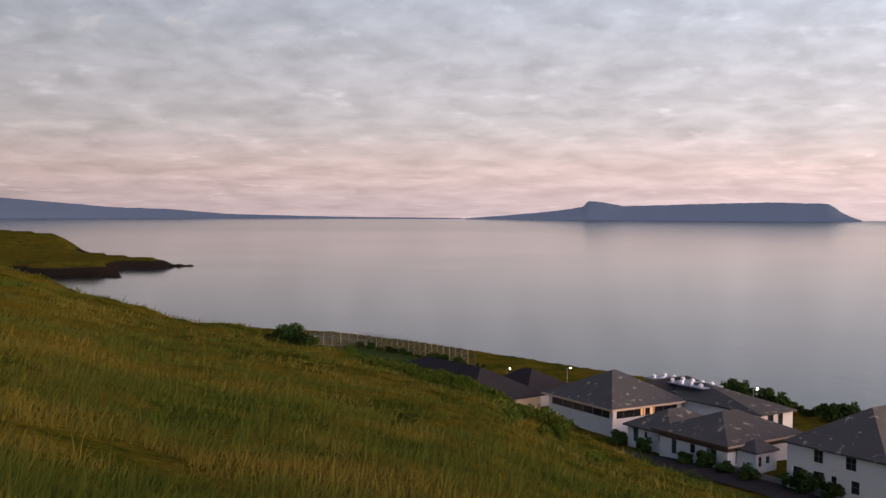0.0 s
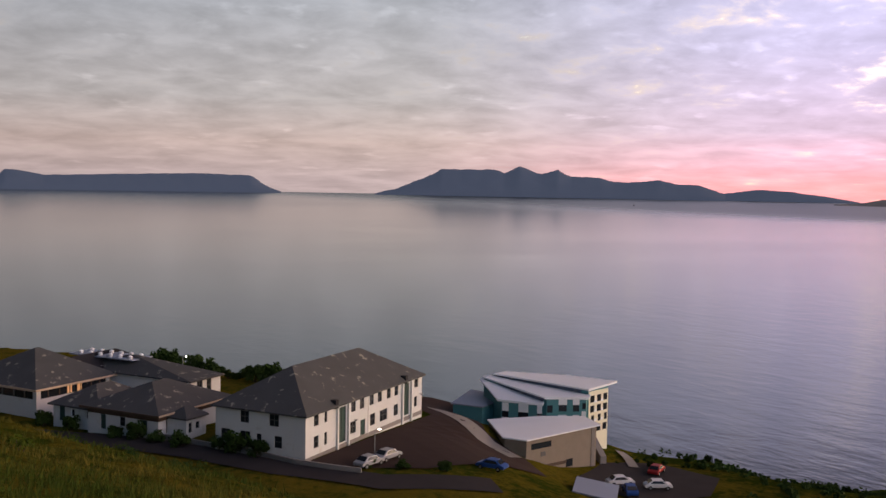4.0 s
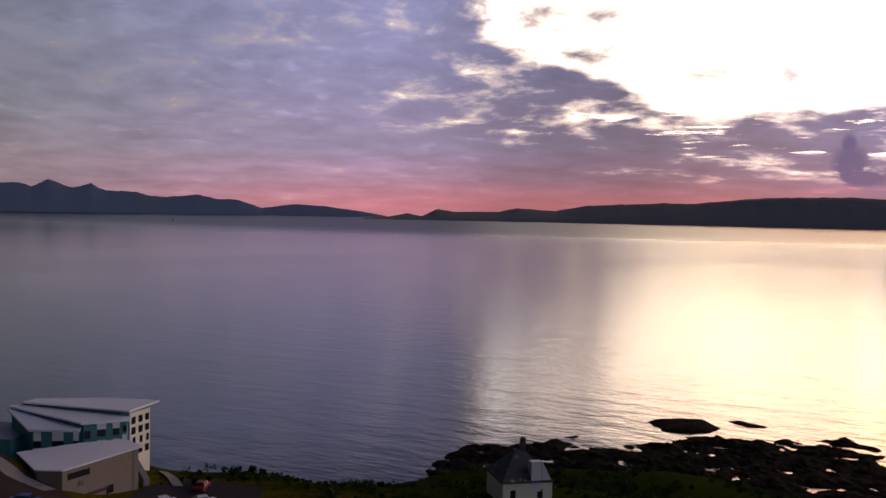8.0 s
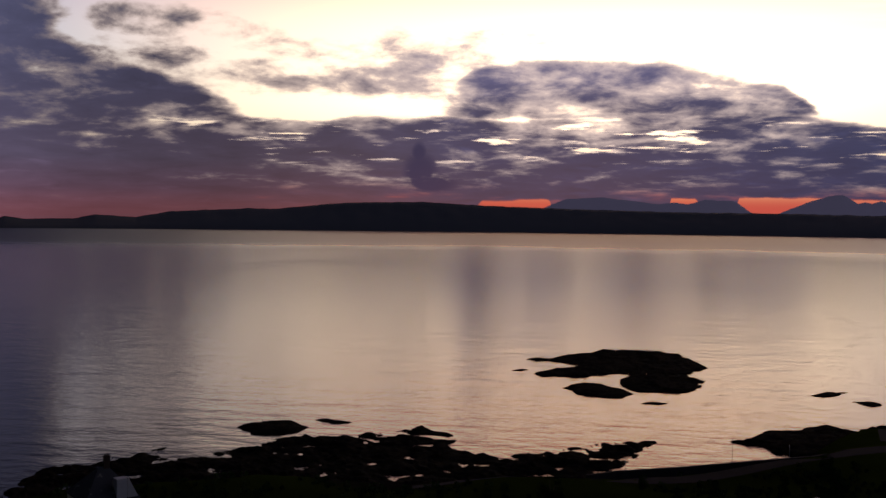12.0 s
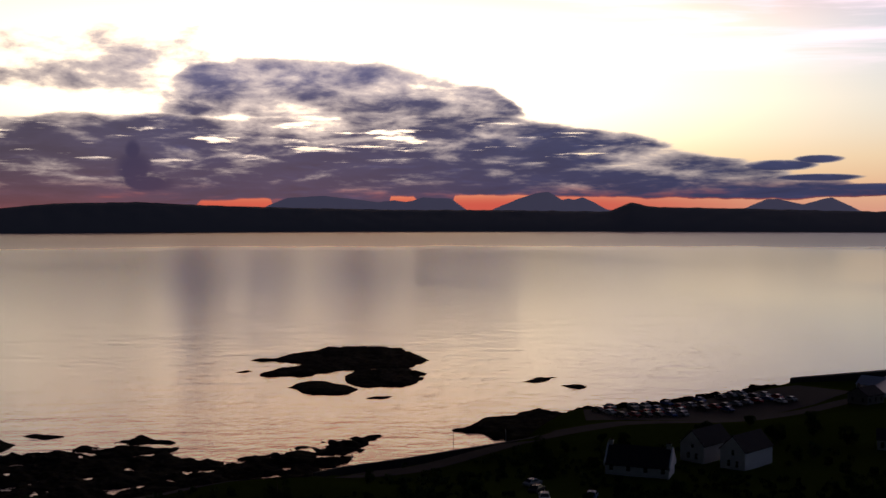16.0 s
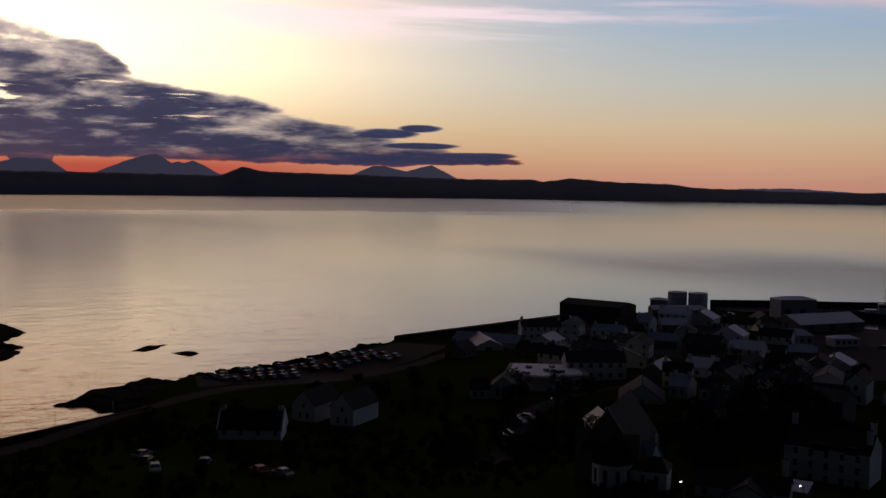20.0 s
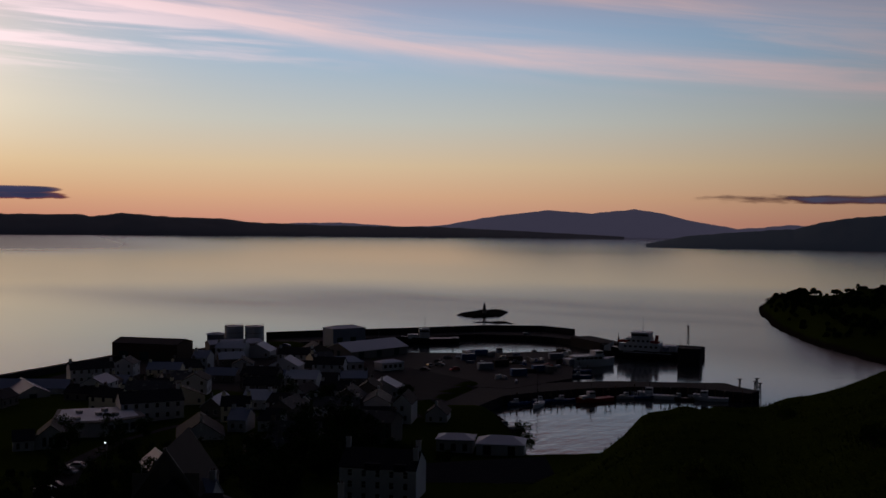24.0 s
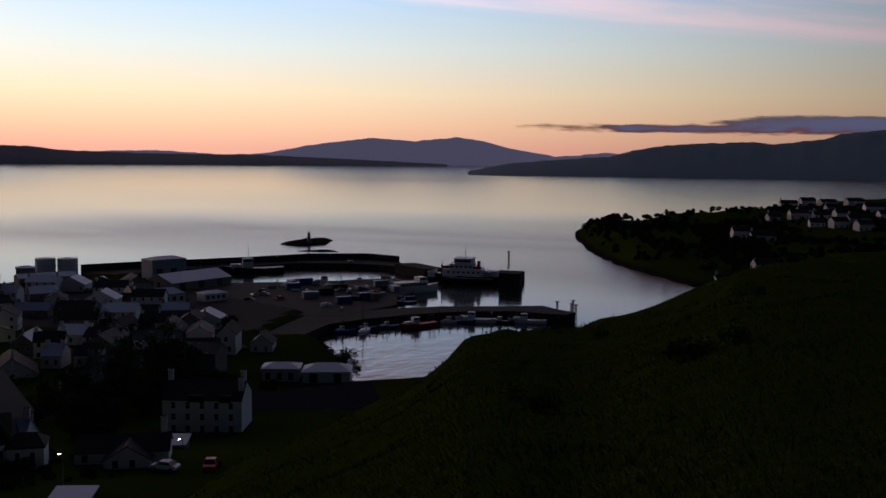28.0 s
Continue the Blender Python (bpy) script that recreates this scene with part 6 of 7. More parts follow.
# pier piles and fender posts
for i in range(34):
    f = i / 33
    p = Vector((213, -268)).lerp(Vector((193, -315)), f / 0.6) if f < 0.6 else Vector((193, -315)).lerp(Vector((157, -332)), (f - 0.6) / 0.4)
    bm = bmesh.new()
    tube(bm, (p.x - 0.6, p.y + 0.2, -3), (p.x - 0.6, p.y + 0.2, 3.0 + 0.5 * (i % 3)), 0.22, 7)
    tagged(part("timber_post", bm, WOOD), "dark timber fender pile against the pier", "pile", "pier piles")
for px_, py_, hh in ((156, -337, 7.0), (158.5, -340, 8.0), (160.5, -343, 6.4), (167, -344.5, 6.4)):
    lattice("pier_dolphin", px_, py_, -1, hh, "dark braced timber dolphin at the pier end")

# skerries and shore rocks, cut by the water
def skerry(name, poly, height, seed, label, res=1.0, amp=0.9, group="shore rocks"):
    pts = np.array(poly, float)
    x0, y0 = pts.min(0) - 5
    x1, y1 = pts.max(0) + 5
    xs, ys = np.arange(x0, x1, res), np.arange(y0, y1, res)
    X, Y = np.meshgrid(xs, ys, indexing="ij")
    best, inside = np.full(X.shape, 1e9), np.zeros(X.shape, bool)
    for (ax, ay), (bx_, by_) in zip(pts, np.roll(pts, -1, 0)):
        vx, vy = bx_ - ax, by_ - ay
        f = np.clip(((X - ax) * vx + (Y - ay) * vy) / (vx * vx + vy * vy), 0, 1)
        best = np.minimum(best, np.hypot(X - ax - f * vx, Y - ay - f * vy))
        cross = (ay > Y) != (by_ > Y)
        with np.errstate(divide="ignore", invalid="ignore"):
            inside ^= cross & (X < (bx_ - ax) * (Y - ay) / (by_ - ay) + ax)
    d = np.where(inside, best, -best)
    body = height * (1 - np.exp(-np.maximum(d, 0) / 2.5)) + np.minimum(d, 0) * 0.5
    rough = np.array([[noise.noise((x * 0.14, y * 0.14, seed)) + 0.55 * noise.noise((x * 0.4, y * 0.4, seed + 3)) + 0.3 * noise.noise((x * 1.1, y * 1.1, seed + 5)) for x, y in zip(*r)] for r in zip(X, Y)])
    Z = np.maximum(body + amp * rough * np.clip((d + 4) / 5, 0, 1), -1.6)
    nx, ny = X.shape
    used, verts, faces = {}, [], []

    def v(i, j):
        if (i, j) not in used:
            used[i, j] = len(verts)
            verts.append((X[i, j], Y[i, j], Z[i, j]))
        return used[i, j]

    for i in range(nx - 1):
        for j in range(ny - 1):
            if Z[i:i + 2, j:j + 2].max() > -1.0:
                faces.append((v(i, j), v(i + 1, j), v(i + 1, j + 1), v(i, j + 1)))
    return tagged(raw(name, verts, faces, ROCK), label, "rock", group)


skerry("shore_reef", [(186, 132), (197, 137), (218, 141), (226, 131), (236, 126), (234, 116), (244, 109), (250, 102), (260, 103), (268, 97), (267, 87), (278, 79), (274, 71), (281, 72), (288, 67), (277, 53), (266, 56),
                      (258, 46), (258, 36), (269, 25), (281, 13), (284, 2), (259, 8), (246, 14), (222, 20), (214, 60), (204, 86), (188, 108)], 0.55, 1.0, "broad dark reef with tidal pools below the shore", 1.0, 1.25)
skerry("low_skerry", [(273, 117), (281, 115), (286, 106), (278, 97), (268, 98), (264, 109)], 1.0, 2.0, "flat dark skerry off the reef", 0.8, 0.6)
skerry("low_skerry", [(289, 101), (292, 97), (288, 88), (284, 92)], 0.6, 3.0, "narrow dark skerry off the reef", 0.7, 0.4)
skerry("low_skerry", [(239, 128), (242, 126), (245, 124), (242, 123)], 0.5, 4.0, "small dark rock off the reef", 0.7, 0.4)
skerry("rock_island", [(436, 58), (441, 47), (457, 40), (472, 28), (481, 11), (471, -6), (443, -15), (432, -18), (413, -11), (411, -1), (402, 20), (393, 32), (389, 44), (399, 49), (410, 43), (417, 36), (424, 34), (432, 44)], 0.95, 5.0,
       "large dark rocky islet in the bay", 1.2, 0.9)
skerry("low_skerry", [(391, 16), (406, 11), (409, -9), (394, -15), (379, -13), (366, -7), (365, 10), (376, 15)], 1.2, 16.0, "broad dark rock against the islet", 1.0, 0.8)
skerry("low_skerry", [(366, 35), (380, 29), (379, 23), (369, 14), (360, 10), (351, 13), (349, 19), (355, 29)], 1.2, 6.0, "dark rock in front of the islet", 0.9, 0.6)
skerry("low_skerry", [(402, 58), (408, 55), (407, 51), (402, 54)], 0.5, 7.0, "small dark rock beside the islet", 0.7, 0.4)
skerry("low_skerry", [(342, 7), (348, 4), (346, -2), (340, 1)], 0.6, 8.0, "small dark rock near the shore", 0.7, 0.4)
skerry("low_skerry", [(374, -49), (384, -56), (385, -64), (376, -59), (370, -53)], 0.7, 9.0, "thin dark skerry off the car park", 0.8, 0.4)
skerry("low_skerry", [(365, -61), (367, -68), (361, -70), (356, -66)], 0.7, 10.0, "small dark skerry off the car park", 0.7, 0.4)
skerry("headland_rock", [(290, -18), (293, -24), (298, -24), (306, -28), (307, -36), (315, -40), (317, -47), (307, -58), (296, -60), (276, -42), (275, -34), (279, -28), (286, -25)], 1.5, 11.0, "dark rocky knoll beside the sea wall", 0.8, 0.8)
skerry("low_skerry", [(359, -125), (364, -129), (360, -136), (352, -137), (355, -129)], 0.6, 12.0, "dark reef at the foot of the quay", 0.8, 0.5)
skerry("lighthouse_islet", [(440, -504), (420, -498), (414, -518), (430, -546), (442, -556), (448, -536)], 1.8, 13.0, "dark islet under the small light tower", 1.0, 0.8)
skerry("low_skerry", [(402, -475), (392, -479), (380, -488), (390, -494), (400, -484)], 0.9, 14.0, "low dark reef by the light tower", 0.8, 0.5)
skerry("far_point_rocks", [(-240, 1018), (-262, 990), (-300, 955), (-268, 866), (-262, 850), (-300, 840), (-370, 880), (-430, 930), (-400, 1010), (-330, 1015)], 1.8, 15.0, "brown tidal rocks on the far point", 5.0, 2.4)
light = thing("light_tower", 425, -515, 1.4, 0, "small dark light tower on the islet", "lighthouse")
bm = bmesh.new()
bmesh.ops.create_cone(bm, cap_ends=True, segments=14, radius1=1.3, radius2=0.9, depth=5.0, matrix=Matrix.Translation((0, 0, 2.5)))
part("tower", bm, CONCRETE, light)
bm = bmesh.new()
bmesh.ops.create_cone(bm, cap_ends=True, segments=14, radius1=1.3, radius2=1.3, depth=0.2, matrix=Matrix.Translation((0, 0, 5.0)))
part("gallery", bm, IRON, light)
bm = bmesh.new()
bmesh.ops.create_cone(bm, cap_ends=True, segments=10, radius1=0.6, radius2=0.5, depth=1.2, matrix=Matrix.Translation((0, 0, 5.7)))
bmesh.ops.create_cone(bm, cap_ends=True, segments=10, radius1=0.75, radius2=0.05, depth=0.5, matrix=Matrix.Translation((0, 0, 6.5)))
part("lantern", bm, IRON, light)
tagged(prism("sea_wall", band([(228, 16), (233, 10), (241, -5), (260, -35), (270, -46)], 0.8), -2, 3.9, DARKSTONE), "long dark stone sea wall along the shore road", "wall", kind="structure")

# ---------------------------------------------------------------- trees, shrubs, grass
def surf(x, y):
    """Ground with its lumps, for arrays."""
    x, y = np.asarray(x, float), np.asarray(y, float)
    r = np.hypot(x, y)
    lump = np.array([noise.noise((a * 0.22, b * 0.22, 0)) + 0.5 * noise.noise((a * 0.7, b * 0.7, 4)) for a, b in zip(x, y)])
    h, l = hill_z(x, y), land_z(x, y)
    return np.maximum(h, l) + lump * np.where(h > l, np.clip((r - 2) * 0.012, 0, 0.55), 0.12)


def leaf_mesh(rng, lobes, per, leaf, mat):
    """A crown of many small leaves gathered in uneven clumps: lobes are (centre, radius)."""
    verts, faces = [], []
    for (cx, cy, cz), rad in lobes:
        for _ in range(per):
            d = Vector((rng.gauss(0, 1), rng.gauss(0, 1), rng.gauss(0, 1))).normalized() * rad * rng.random() ** 0.4
            c = Vector((cx, cy, cz)) + Vector((d.x, d.y, d.z * 0.8))
            u = Vector((rng.gauss(0, 1), rng.gauss(0, 1), rng.gauss(0, 1))).normalized() * leaf * (0.6 + 0.8 * rng.random())
            w = u.orthogonal().normalized() * leaf * 0.6
            k = len(verts)
            verts += [c - u, c + w, c + u, c - w]
            faces.append((k, k + 1, k + 2, k + 3))
    me = bpy.data.meshes.new("crown")
    me.from_pydata([tuple(v) for v in verts], [], faces)
    me.materials.append(mat)
    return me


def make_tree(rng, h, spread, per=90, leaf=0.28):
    t = thing("tree", 0, 0, 0, 0, "dark leafy broadleaf tree among the houses", "tree", "town trees")
    bm = bmesh.new()
    tube(bm, (0, 0, -0.6), (0.1, 0.05, h * 0.4), h * 0.03, 8, h * 0.02)
    lobes = []
    for k in range(20):
        a, e = k * 2.4 + rng.random(), 0.16 + 0.76 * rng.random()
        c = Vector((math.cos(a) * spread * (0.25 + 0.55 * rng.random()), math.sin(a) * spread * (0.2 + 0.6 * rng.random()) * (1.1 - 0.5 * abs(e - 0.45)), h * e))
        tube(bm, (0.1, 0.05, h * (0.12 + 0.25 * rng.random())), c, h * 0.014, 5, 0.03)
        lobes.append((tuple(c), spread * (0.28 + 0.22 * rng.random())))
    part("trunk", bm, BARK, t)
    crown = new("crown", leaf_mesh(rng, lobes, per, leaf, LEAF))
    crown.parent = t
    return t


rng = random.Random(3)
trees = [make_tree(rng, 8.5, 3.6), make_tree(rng, 7.0, 3.2), make_tree(rng, 10.0, 4.2)]
SPOTS = [(173, -119), (158, -120), (152, -110), (201, -172), (185, -163), (189, -174), (172, -147), (157, -139), (170, -160), (152, -125), (140, -112), (145, -100),
         (164, -215), (222, -196), (246, -204), (180, -152), (166, -130), (176, -140), (196, -182), (160, -150), (163, -143), (178, -170), (149, -133)]
for i, (tx, ty) in enumerate(SPOTS):
    m = Matrix.Translation((tx, ty, gz(tx, ty) - 0.1)) @ Matrix.Rotation(rng.random() * 6.3, 4, "Z")
    if i < 3:
        trees[i].matrix_world = m
    else:
        c = copy_thing(trees[i % 3], m)
        c.scale = [0.75 + 0.5 * rng.random()] * 3


more = random.Random(12)
placed = 0
while placed < 46:
    tx, ty = more.uniform(130, 300), more.uniform(-240, -84)
    b = math.degrees(math.atan2(tx, ty))
    if not (116 < b < 140) or any(math.hypot(tx - a, ty - c) < 6.5 for a, c in taken) or math.hypot(tx, ty) < 158 or (math.hypot(tx, ty) > 250 and placed % 3) or gz(tx, ty) < 2:
        continue
    if 123.4 < b < 126.8 or math.hypot(tx - 131, ty + 130) < 12 or math.hypot(tx - 204, ty + 144) < 13 or math.hypot(tx - 164, ty + 184) < 18:
        continue
    placed += 1
    c = copy_thing(trees[placed % 3], Matrix.Translation((tx, ty, gz(tx, ty) - 0.1)) @ Matrix.Rotation(more.random() * 6.3, 4, "Z"))
    c.scale = [0.5 + 0.4 * more.random()] * 3

# small unseen trees between the shore road and the church, added to darken bare ground
placed = 0
keep_off = [(208, -52), (224, -70), (216, -76), (126, -88), (231, -118), (142, 78), (199, -28), (186.5, -27), (176, -35), (171, -26), (166, -42), (188, -98), (197, -108), (179, -96)]
while placed < 48:
    tx, ty = more.uniform(146, 250), more.uniform(-112, 22)
    if any(math.hypot(tx - a, ty - c) < 9.5 for a, c in keep_off) or math.hypot(tx, ty) < 150 or gz(tx, ty) < 4.2:
        continue
    if within(tx, ty, band([(215, 52), (222, 20), (232, -6), (250, -36), (266, -60), (278, -92)], 11.0)) or within(tx, ty, band([(160, -80), (172, -90), (186, -99), (204, -112)], 9.0)):
        continue
    placed += 1
    c = copy_thing(trees[placed % 3], Matrix.Translation((tx, ty, gz(tx, ty) - 0.1)) @ Matrix.Rotation(more.random() * 6.3, 4, "Z"))
    c.scale = [0.3 + 0.4 * more.random() ** 2] * 3

# woods over the far headland
lobes = []
while len(lobes) < 1300:
    b, r = more.uniform(152.5, 174), more.uniform(500, 900)
    p = polar(b, r)
    z0 = gz(p.x, p.y)
    if z0 < 3.5 or noise.noise((p.x * 0.02, p.y * 0.02, 1.0)) < -0.12:
        continue
    rad = 0.8 + 1.7 * more.random() ** 2
    lobes.append(((p.x, p.y, z0 + rad * 0.6), rad))
    if more.random() < 0.2:
        lobes.append(((p.x, p.y, z0 + rad * 1.5), rad * 0.6))
tagged(new("far_woods", leaf_mesh(more, lobes, 44, 0.9, LEAF)), "dark scattered woods and gardens across the bay", "trees", kind="stuff")


def make_bush(rng, h, mat, name, label, category, group, per=60, leaf=0.09):
    t = thing(name, 0, 0, 0, 0, label, category, group)
    bm = bmesh.new()
    lobes = []
    for k in range(9):
        a = k * 2.4
        c = (math.cos(a) * h * 0.45 * rng.random() ** 0.5, math.sin(a) * h * 0.45 * rng.random() ** 0.5, h * (0.3 + 0.5 * rng.random()))
        tube(bm, (0, 0, -0.2), c, 0.02 * h, 4, 0.01)
        lobes.append((c, h * (0.22 + 0.14 * rng.random())))
    part("stem", bm, BARK, t)
    c = new("foliage", leaf_mesh(rng, lobes, per, leaf * h, mat))
    c.parent = t
    return t


bushes = [make_bush(rng, 1.0, LEAF, "shrub", "dense dark green shrub", "shrub", "shrubs round the school", 90) for _ in range(3)]
BUSH = [(-8.3, 54.0, 1.15), (-8.9, 54.5, 0.9), (-7.8, 53.5, 0.85), (-7.3, 53.2, 0.7), (-9.4, 54.8, 0.6)]
spots = [(polar(a, r), h) for a, r, h in BUSH]
for x, y, h in ((38.6, 141, 2.0), (36.6, 144, 2.2), (34.6, 147, 2.0), (41, 137.6, 2.4), (46.6, 131, 3.2), (48.4, 127.6, 2.6), (45.4, 133.6, 2.4), (30, 155, 2.0), (59, 117, 1.5), (63, 115, 1.6), (68, 113, 1.5), (27.5, 161, 2.2)):
    spots.append((Vector((x, y, 0)), h))
for i in range(22):
    a = 15.5 + 9.5 * i / 21
    spots.append((polar(a, 214 - 1.2 * i + rng.uniform(-3, 3)), 1.6 + 1.8 * rng.random()))
for i in range(26):
    f = i / 25
    p = Vector((-20, 271, 0)).lerp(Vector((9, 238, 0)), f)
    spots.append((p + Vector((rng.uniform(-2, 1), rng.uniform(-2, 1), 0)), 0.7 + 1.4 * rng.random() ** 2))
for i in range(120):
    f = i / 119
    p = Vector((118, 138, 0)).lerp(Vector((196, 104, 0)), f) + Vector((rng.uniform(-8, 4), rng.uniform(-14, 2), 0))
    spots.append((p, 0.5 + 0.9 * rng.random() ** 2))
for i in range(60):
    a, r = rng.uniform(100, 146), rng.uniform(150, 300)
    if r < 165 or a < 124:
        spots.append((polar(a, r), 0.8 + 1.8 * rng.random()))
for i in range(40):
    spots.append((polar(rng.uniform(60, 104), rng.uniform(150, 215)), 0.6 + 1.4 * rng.random()))
spots = [(p, h) for p, h in spots if gz(p.x, p.y) > 1.2]
zs = surf([p.x for p, _ in spots], [p.y for p, _ in spots])
first = set()
for i, ((p, h), z0) in enumerate(zip(spots, zs)):
    m = Matrix.Translation((p.x, p.y, z0 - 0.1)) @ Matrix.Rotation(rng.random() * 6.3, 4, "Z")
    k = i % 3
    if k not in first:
        first.add(k)
        bushes[k].matrix_world = m
        bushes[k].scale = (h, h, h)
    else:
        c = copy_thing(bushes[k], m)
        c.matrix_basis = m @ Matrix.Diagonal((h, h, h * (0.8 + 0.4 * rng.random()), 1))

lobes = []
for i in range(320):
    f = rng.random()
    p = Vector((12, 167, 0)).lerp(Vector((38, 124, 0)), f) + Vector((rng.uniform(-4.5, 2.0), rng.uniform(-3.5, 2.0), 0))
    rad = 0.5 + 0.7 * rng.random()
    lobes.append(((p.x, p.y, gz(p.x, p.y) + rad * (0.5 + 1.4 * rng.random())), rad))
tagged(new("hedge", leaf_mesh(rng, lobes, 50, 0.16, LEAF)), "dense dark green hedge between the slope and the school", "hedge", kind="stuff")
lobes = []
BRACKEN = [(-5.3, 50), (-2.2, 45), (0.9, 43), (4.0, 38), (7.0, 33)]
for i in range(420):
    f = rng.random() * (len(BRACKEN) - 1)
    k = int(f)
    a = BRACKEN[k][0] + (BRACKEN[k + 1][0] - BRACKEN[k][0]) * (f - k)
    r = BRACKEN[k][1] + (BRACKEN[k + 1][1] - BRACKEN[k][1]) * (f - k) + rng.gauss(0, 1.6)
    p = polar(a, r)
    rad = 0.18 + 0.2 * rng.random()
    lobes.append(((p.x, p.y, float(surf([p.x], [p.y])[0]) + rad * 0.5), rad))
tagged(new("bracken", leaf_mesh(rng, lobes, 40, 0.07, BLADE2)), "dark green band of bracken across the grassy slope", "bracken", kind="stuff")

lobes = []
clear_of = [(142, 78), (208, -52), (224, -70), (216, -76), (199, -28), (186.5, -27), (176, -35), (171, -26), (166, -42), (231, -118)]
shore_lane = band([(215, 52), (222, 20), (232, -6), (250, -36), (266, -60), (278, -92)], 10.0)
while len(lobes) < 1500:
    x, y = more.uniform(112, 262), more.uniform(-100, 140)
    if any(math.hypot(x - a, y - c) < 9.0 for a, c in clear_of) or math.hypot(x, y) < 142 or noise.noise((x * 0.05, y * 0.05, 7.0)) < -0.18 or within(x, y, shore_lane) or (x < 124 and 106 < y):
        continue
    z0 = gz(x, y)
    if z0 < 1.6 or (x > 236 and y < -30):
        continue
    rad = 0.4 + 0.9 * more.random() ** 2
    lobes.append(((x, y, z0 + rad * 0.45), rad))
tagged(new("shore_scrub", leaf_mesh(more, lobes, 34, 0.3, LEAF)), "dark low scrub over the ground above the shore", "scrub", kind="stuff")

gorse = make_bush(rng, 1.0, GORSE, "gorse_clump", "yellow-green weed clump on the hillside", "shrub", "hillside clumps", 40, 0.07)
GSP = [(3.4, 28, 0.8), (4.6, 33, 0.6), (8.5, 24, 0.5), (-2, 20, 0.5), (156.5, 33, 0.6), (161, 16.8, 0.5), (161.9, 16.8, 0.45), (163.5, 17.6, 0.5), (163.8, 32, 0.5), (164.7, 31, 0.5), (153.6, 13.9, 0.4), (151.7, 15.2, 0.35)]
gs = [polar(a, r) for a, r, _ in GSP]
for i, (p, (_, _, h), z0) in enumerate(zip(gs, GSP, surf([p.x for p in gs], [p.y for p in gs]))):
    m = Matrix.Translation((p.x, p.y, z0 - 0.05)) @ Matrix.Rotation(i * 1.3, 4, "Z") @ Matrix.Diagonal((h, h, h, 1))
    if i == 0:
        gorse.matrix_world = m
    else:
        copy_thing(gorse, m).matrix_basis = m


def grass_field(name, a0, a1, r0, r1, count, seed, label, tall=1.0, mat=None):
    """Bent blades over the near hill, denser close by."""
    g = np.random.default_rng(seed)
    r = r0 * (r1 / r0) ** g.random(count)
    a = np.radians(g.uniform(a0, a1, count))
    x, y = r * np.sin(a), r * np.cos(a)
    tuft = np.array([noise.noise((p * 0.5, q * 0.5, 9)) for p, q in zip(x, y)])
    keep = tuft > -0.5
    x, y, r, tuft = x[keep], y[keep], r[keep], tuft[keep]
    z = surf(x, y)
    k = len(x)
    h = tall * (0.07 + 0.12 * g.random(k)) * (1 + 0.8 * np.clip(tuft, 0, 1)) * np.where(g.random(k) < 0.03, 2.2, 1.0)
    w = 0.0025 + 0.0004 * r
    b = g.uniform(0, 2 * np.pi, k)
    lean = h * g.uniform(0.3, 1.1, k)
    la = g.normal(1.2, 0.7, k)
    V = np.empty((k, 5, 3))
    for i, (f, side) in enumerate(((0, -1), (0, 1), (0.55, 0.7), (0.55, -0.7), (1, 0))):
        V[:, i, 0] = x + side * w * np.cos(b) + lean * f * f * np.cos(la)
        V[:, i, 1] = y + side * w * np.sin(b) + lean * f * f * np.sin(la)
        V[:, i, 2] = z - 0.03 + h * f
    base = (np.arange(k) * 5)[:, None]
    quads = (base + np.array([0, 1, 2, 3])).tolist()
    tris = (base + np.array([3, 2, 4])).tolist()
    ob = raw(name, V.reshape(-1, 3).tolist(), quads + tris, mat or BLADE)
    return tagged(ob, label, "grass", kind="stuff")


grass_field("grass_slope", -30, 26, 2.6, 78, 110000, 1, "long rough summer grass on the hillside")
grass_field("grass_slope", 132, 178, 2.6, 70, 90000, 2, "short rough green grass on the hillside", 0.5, BLADE2)

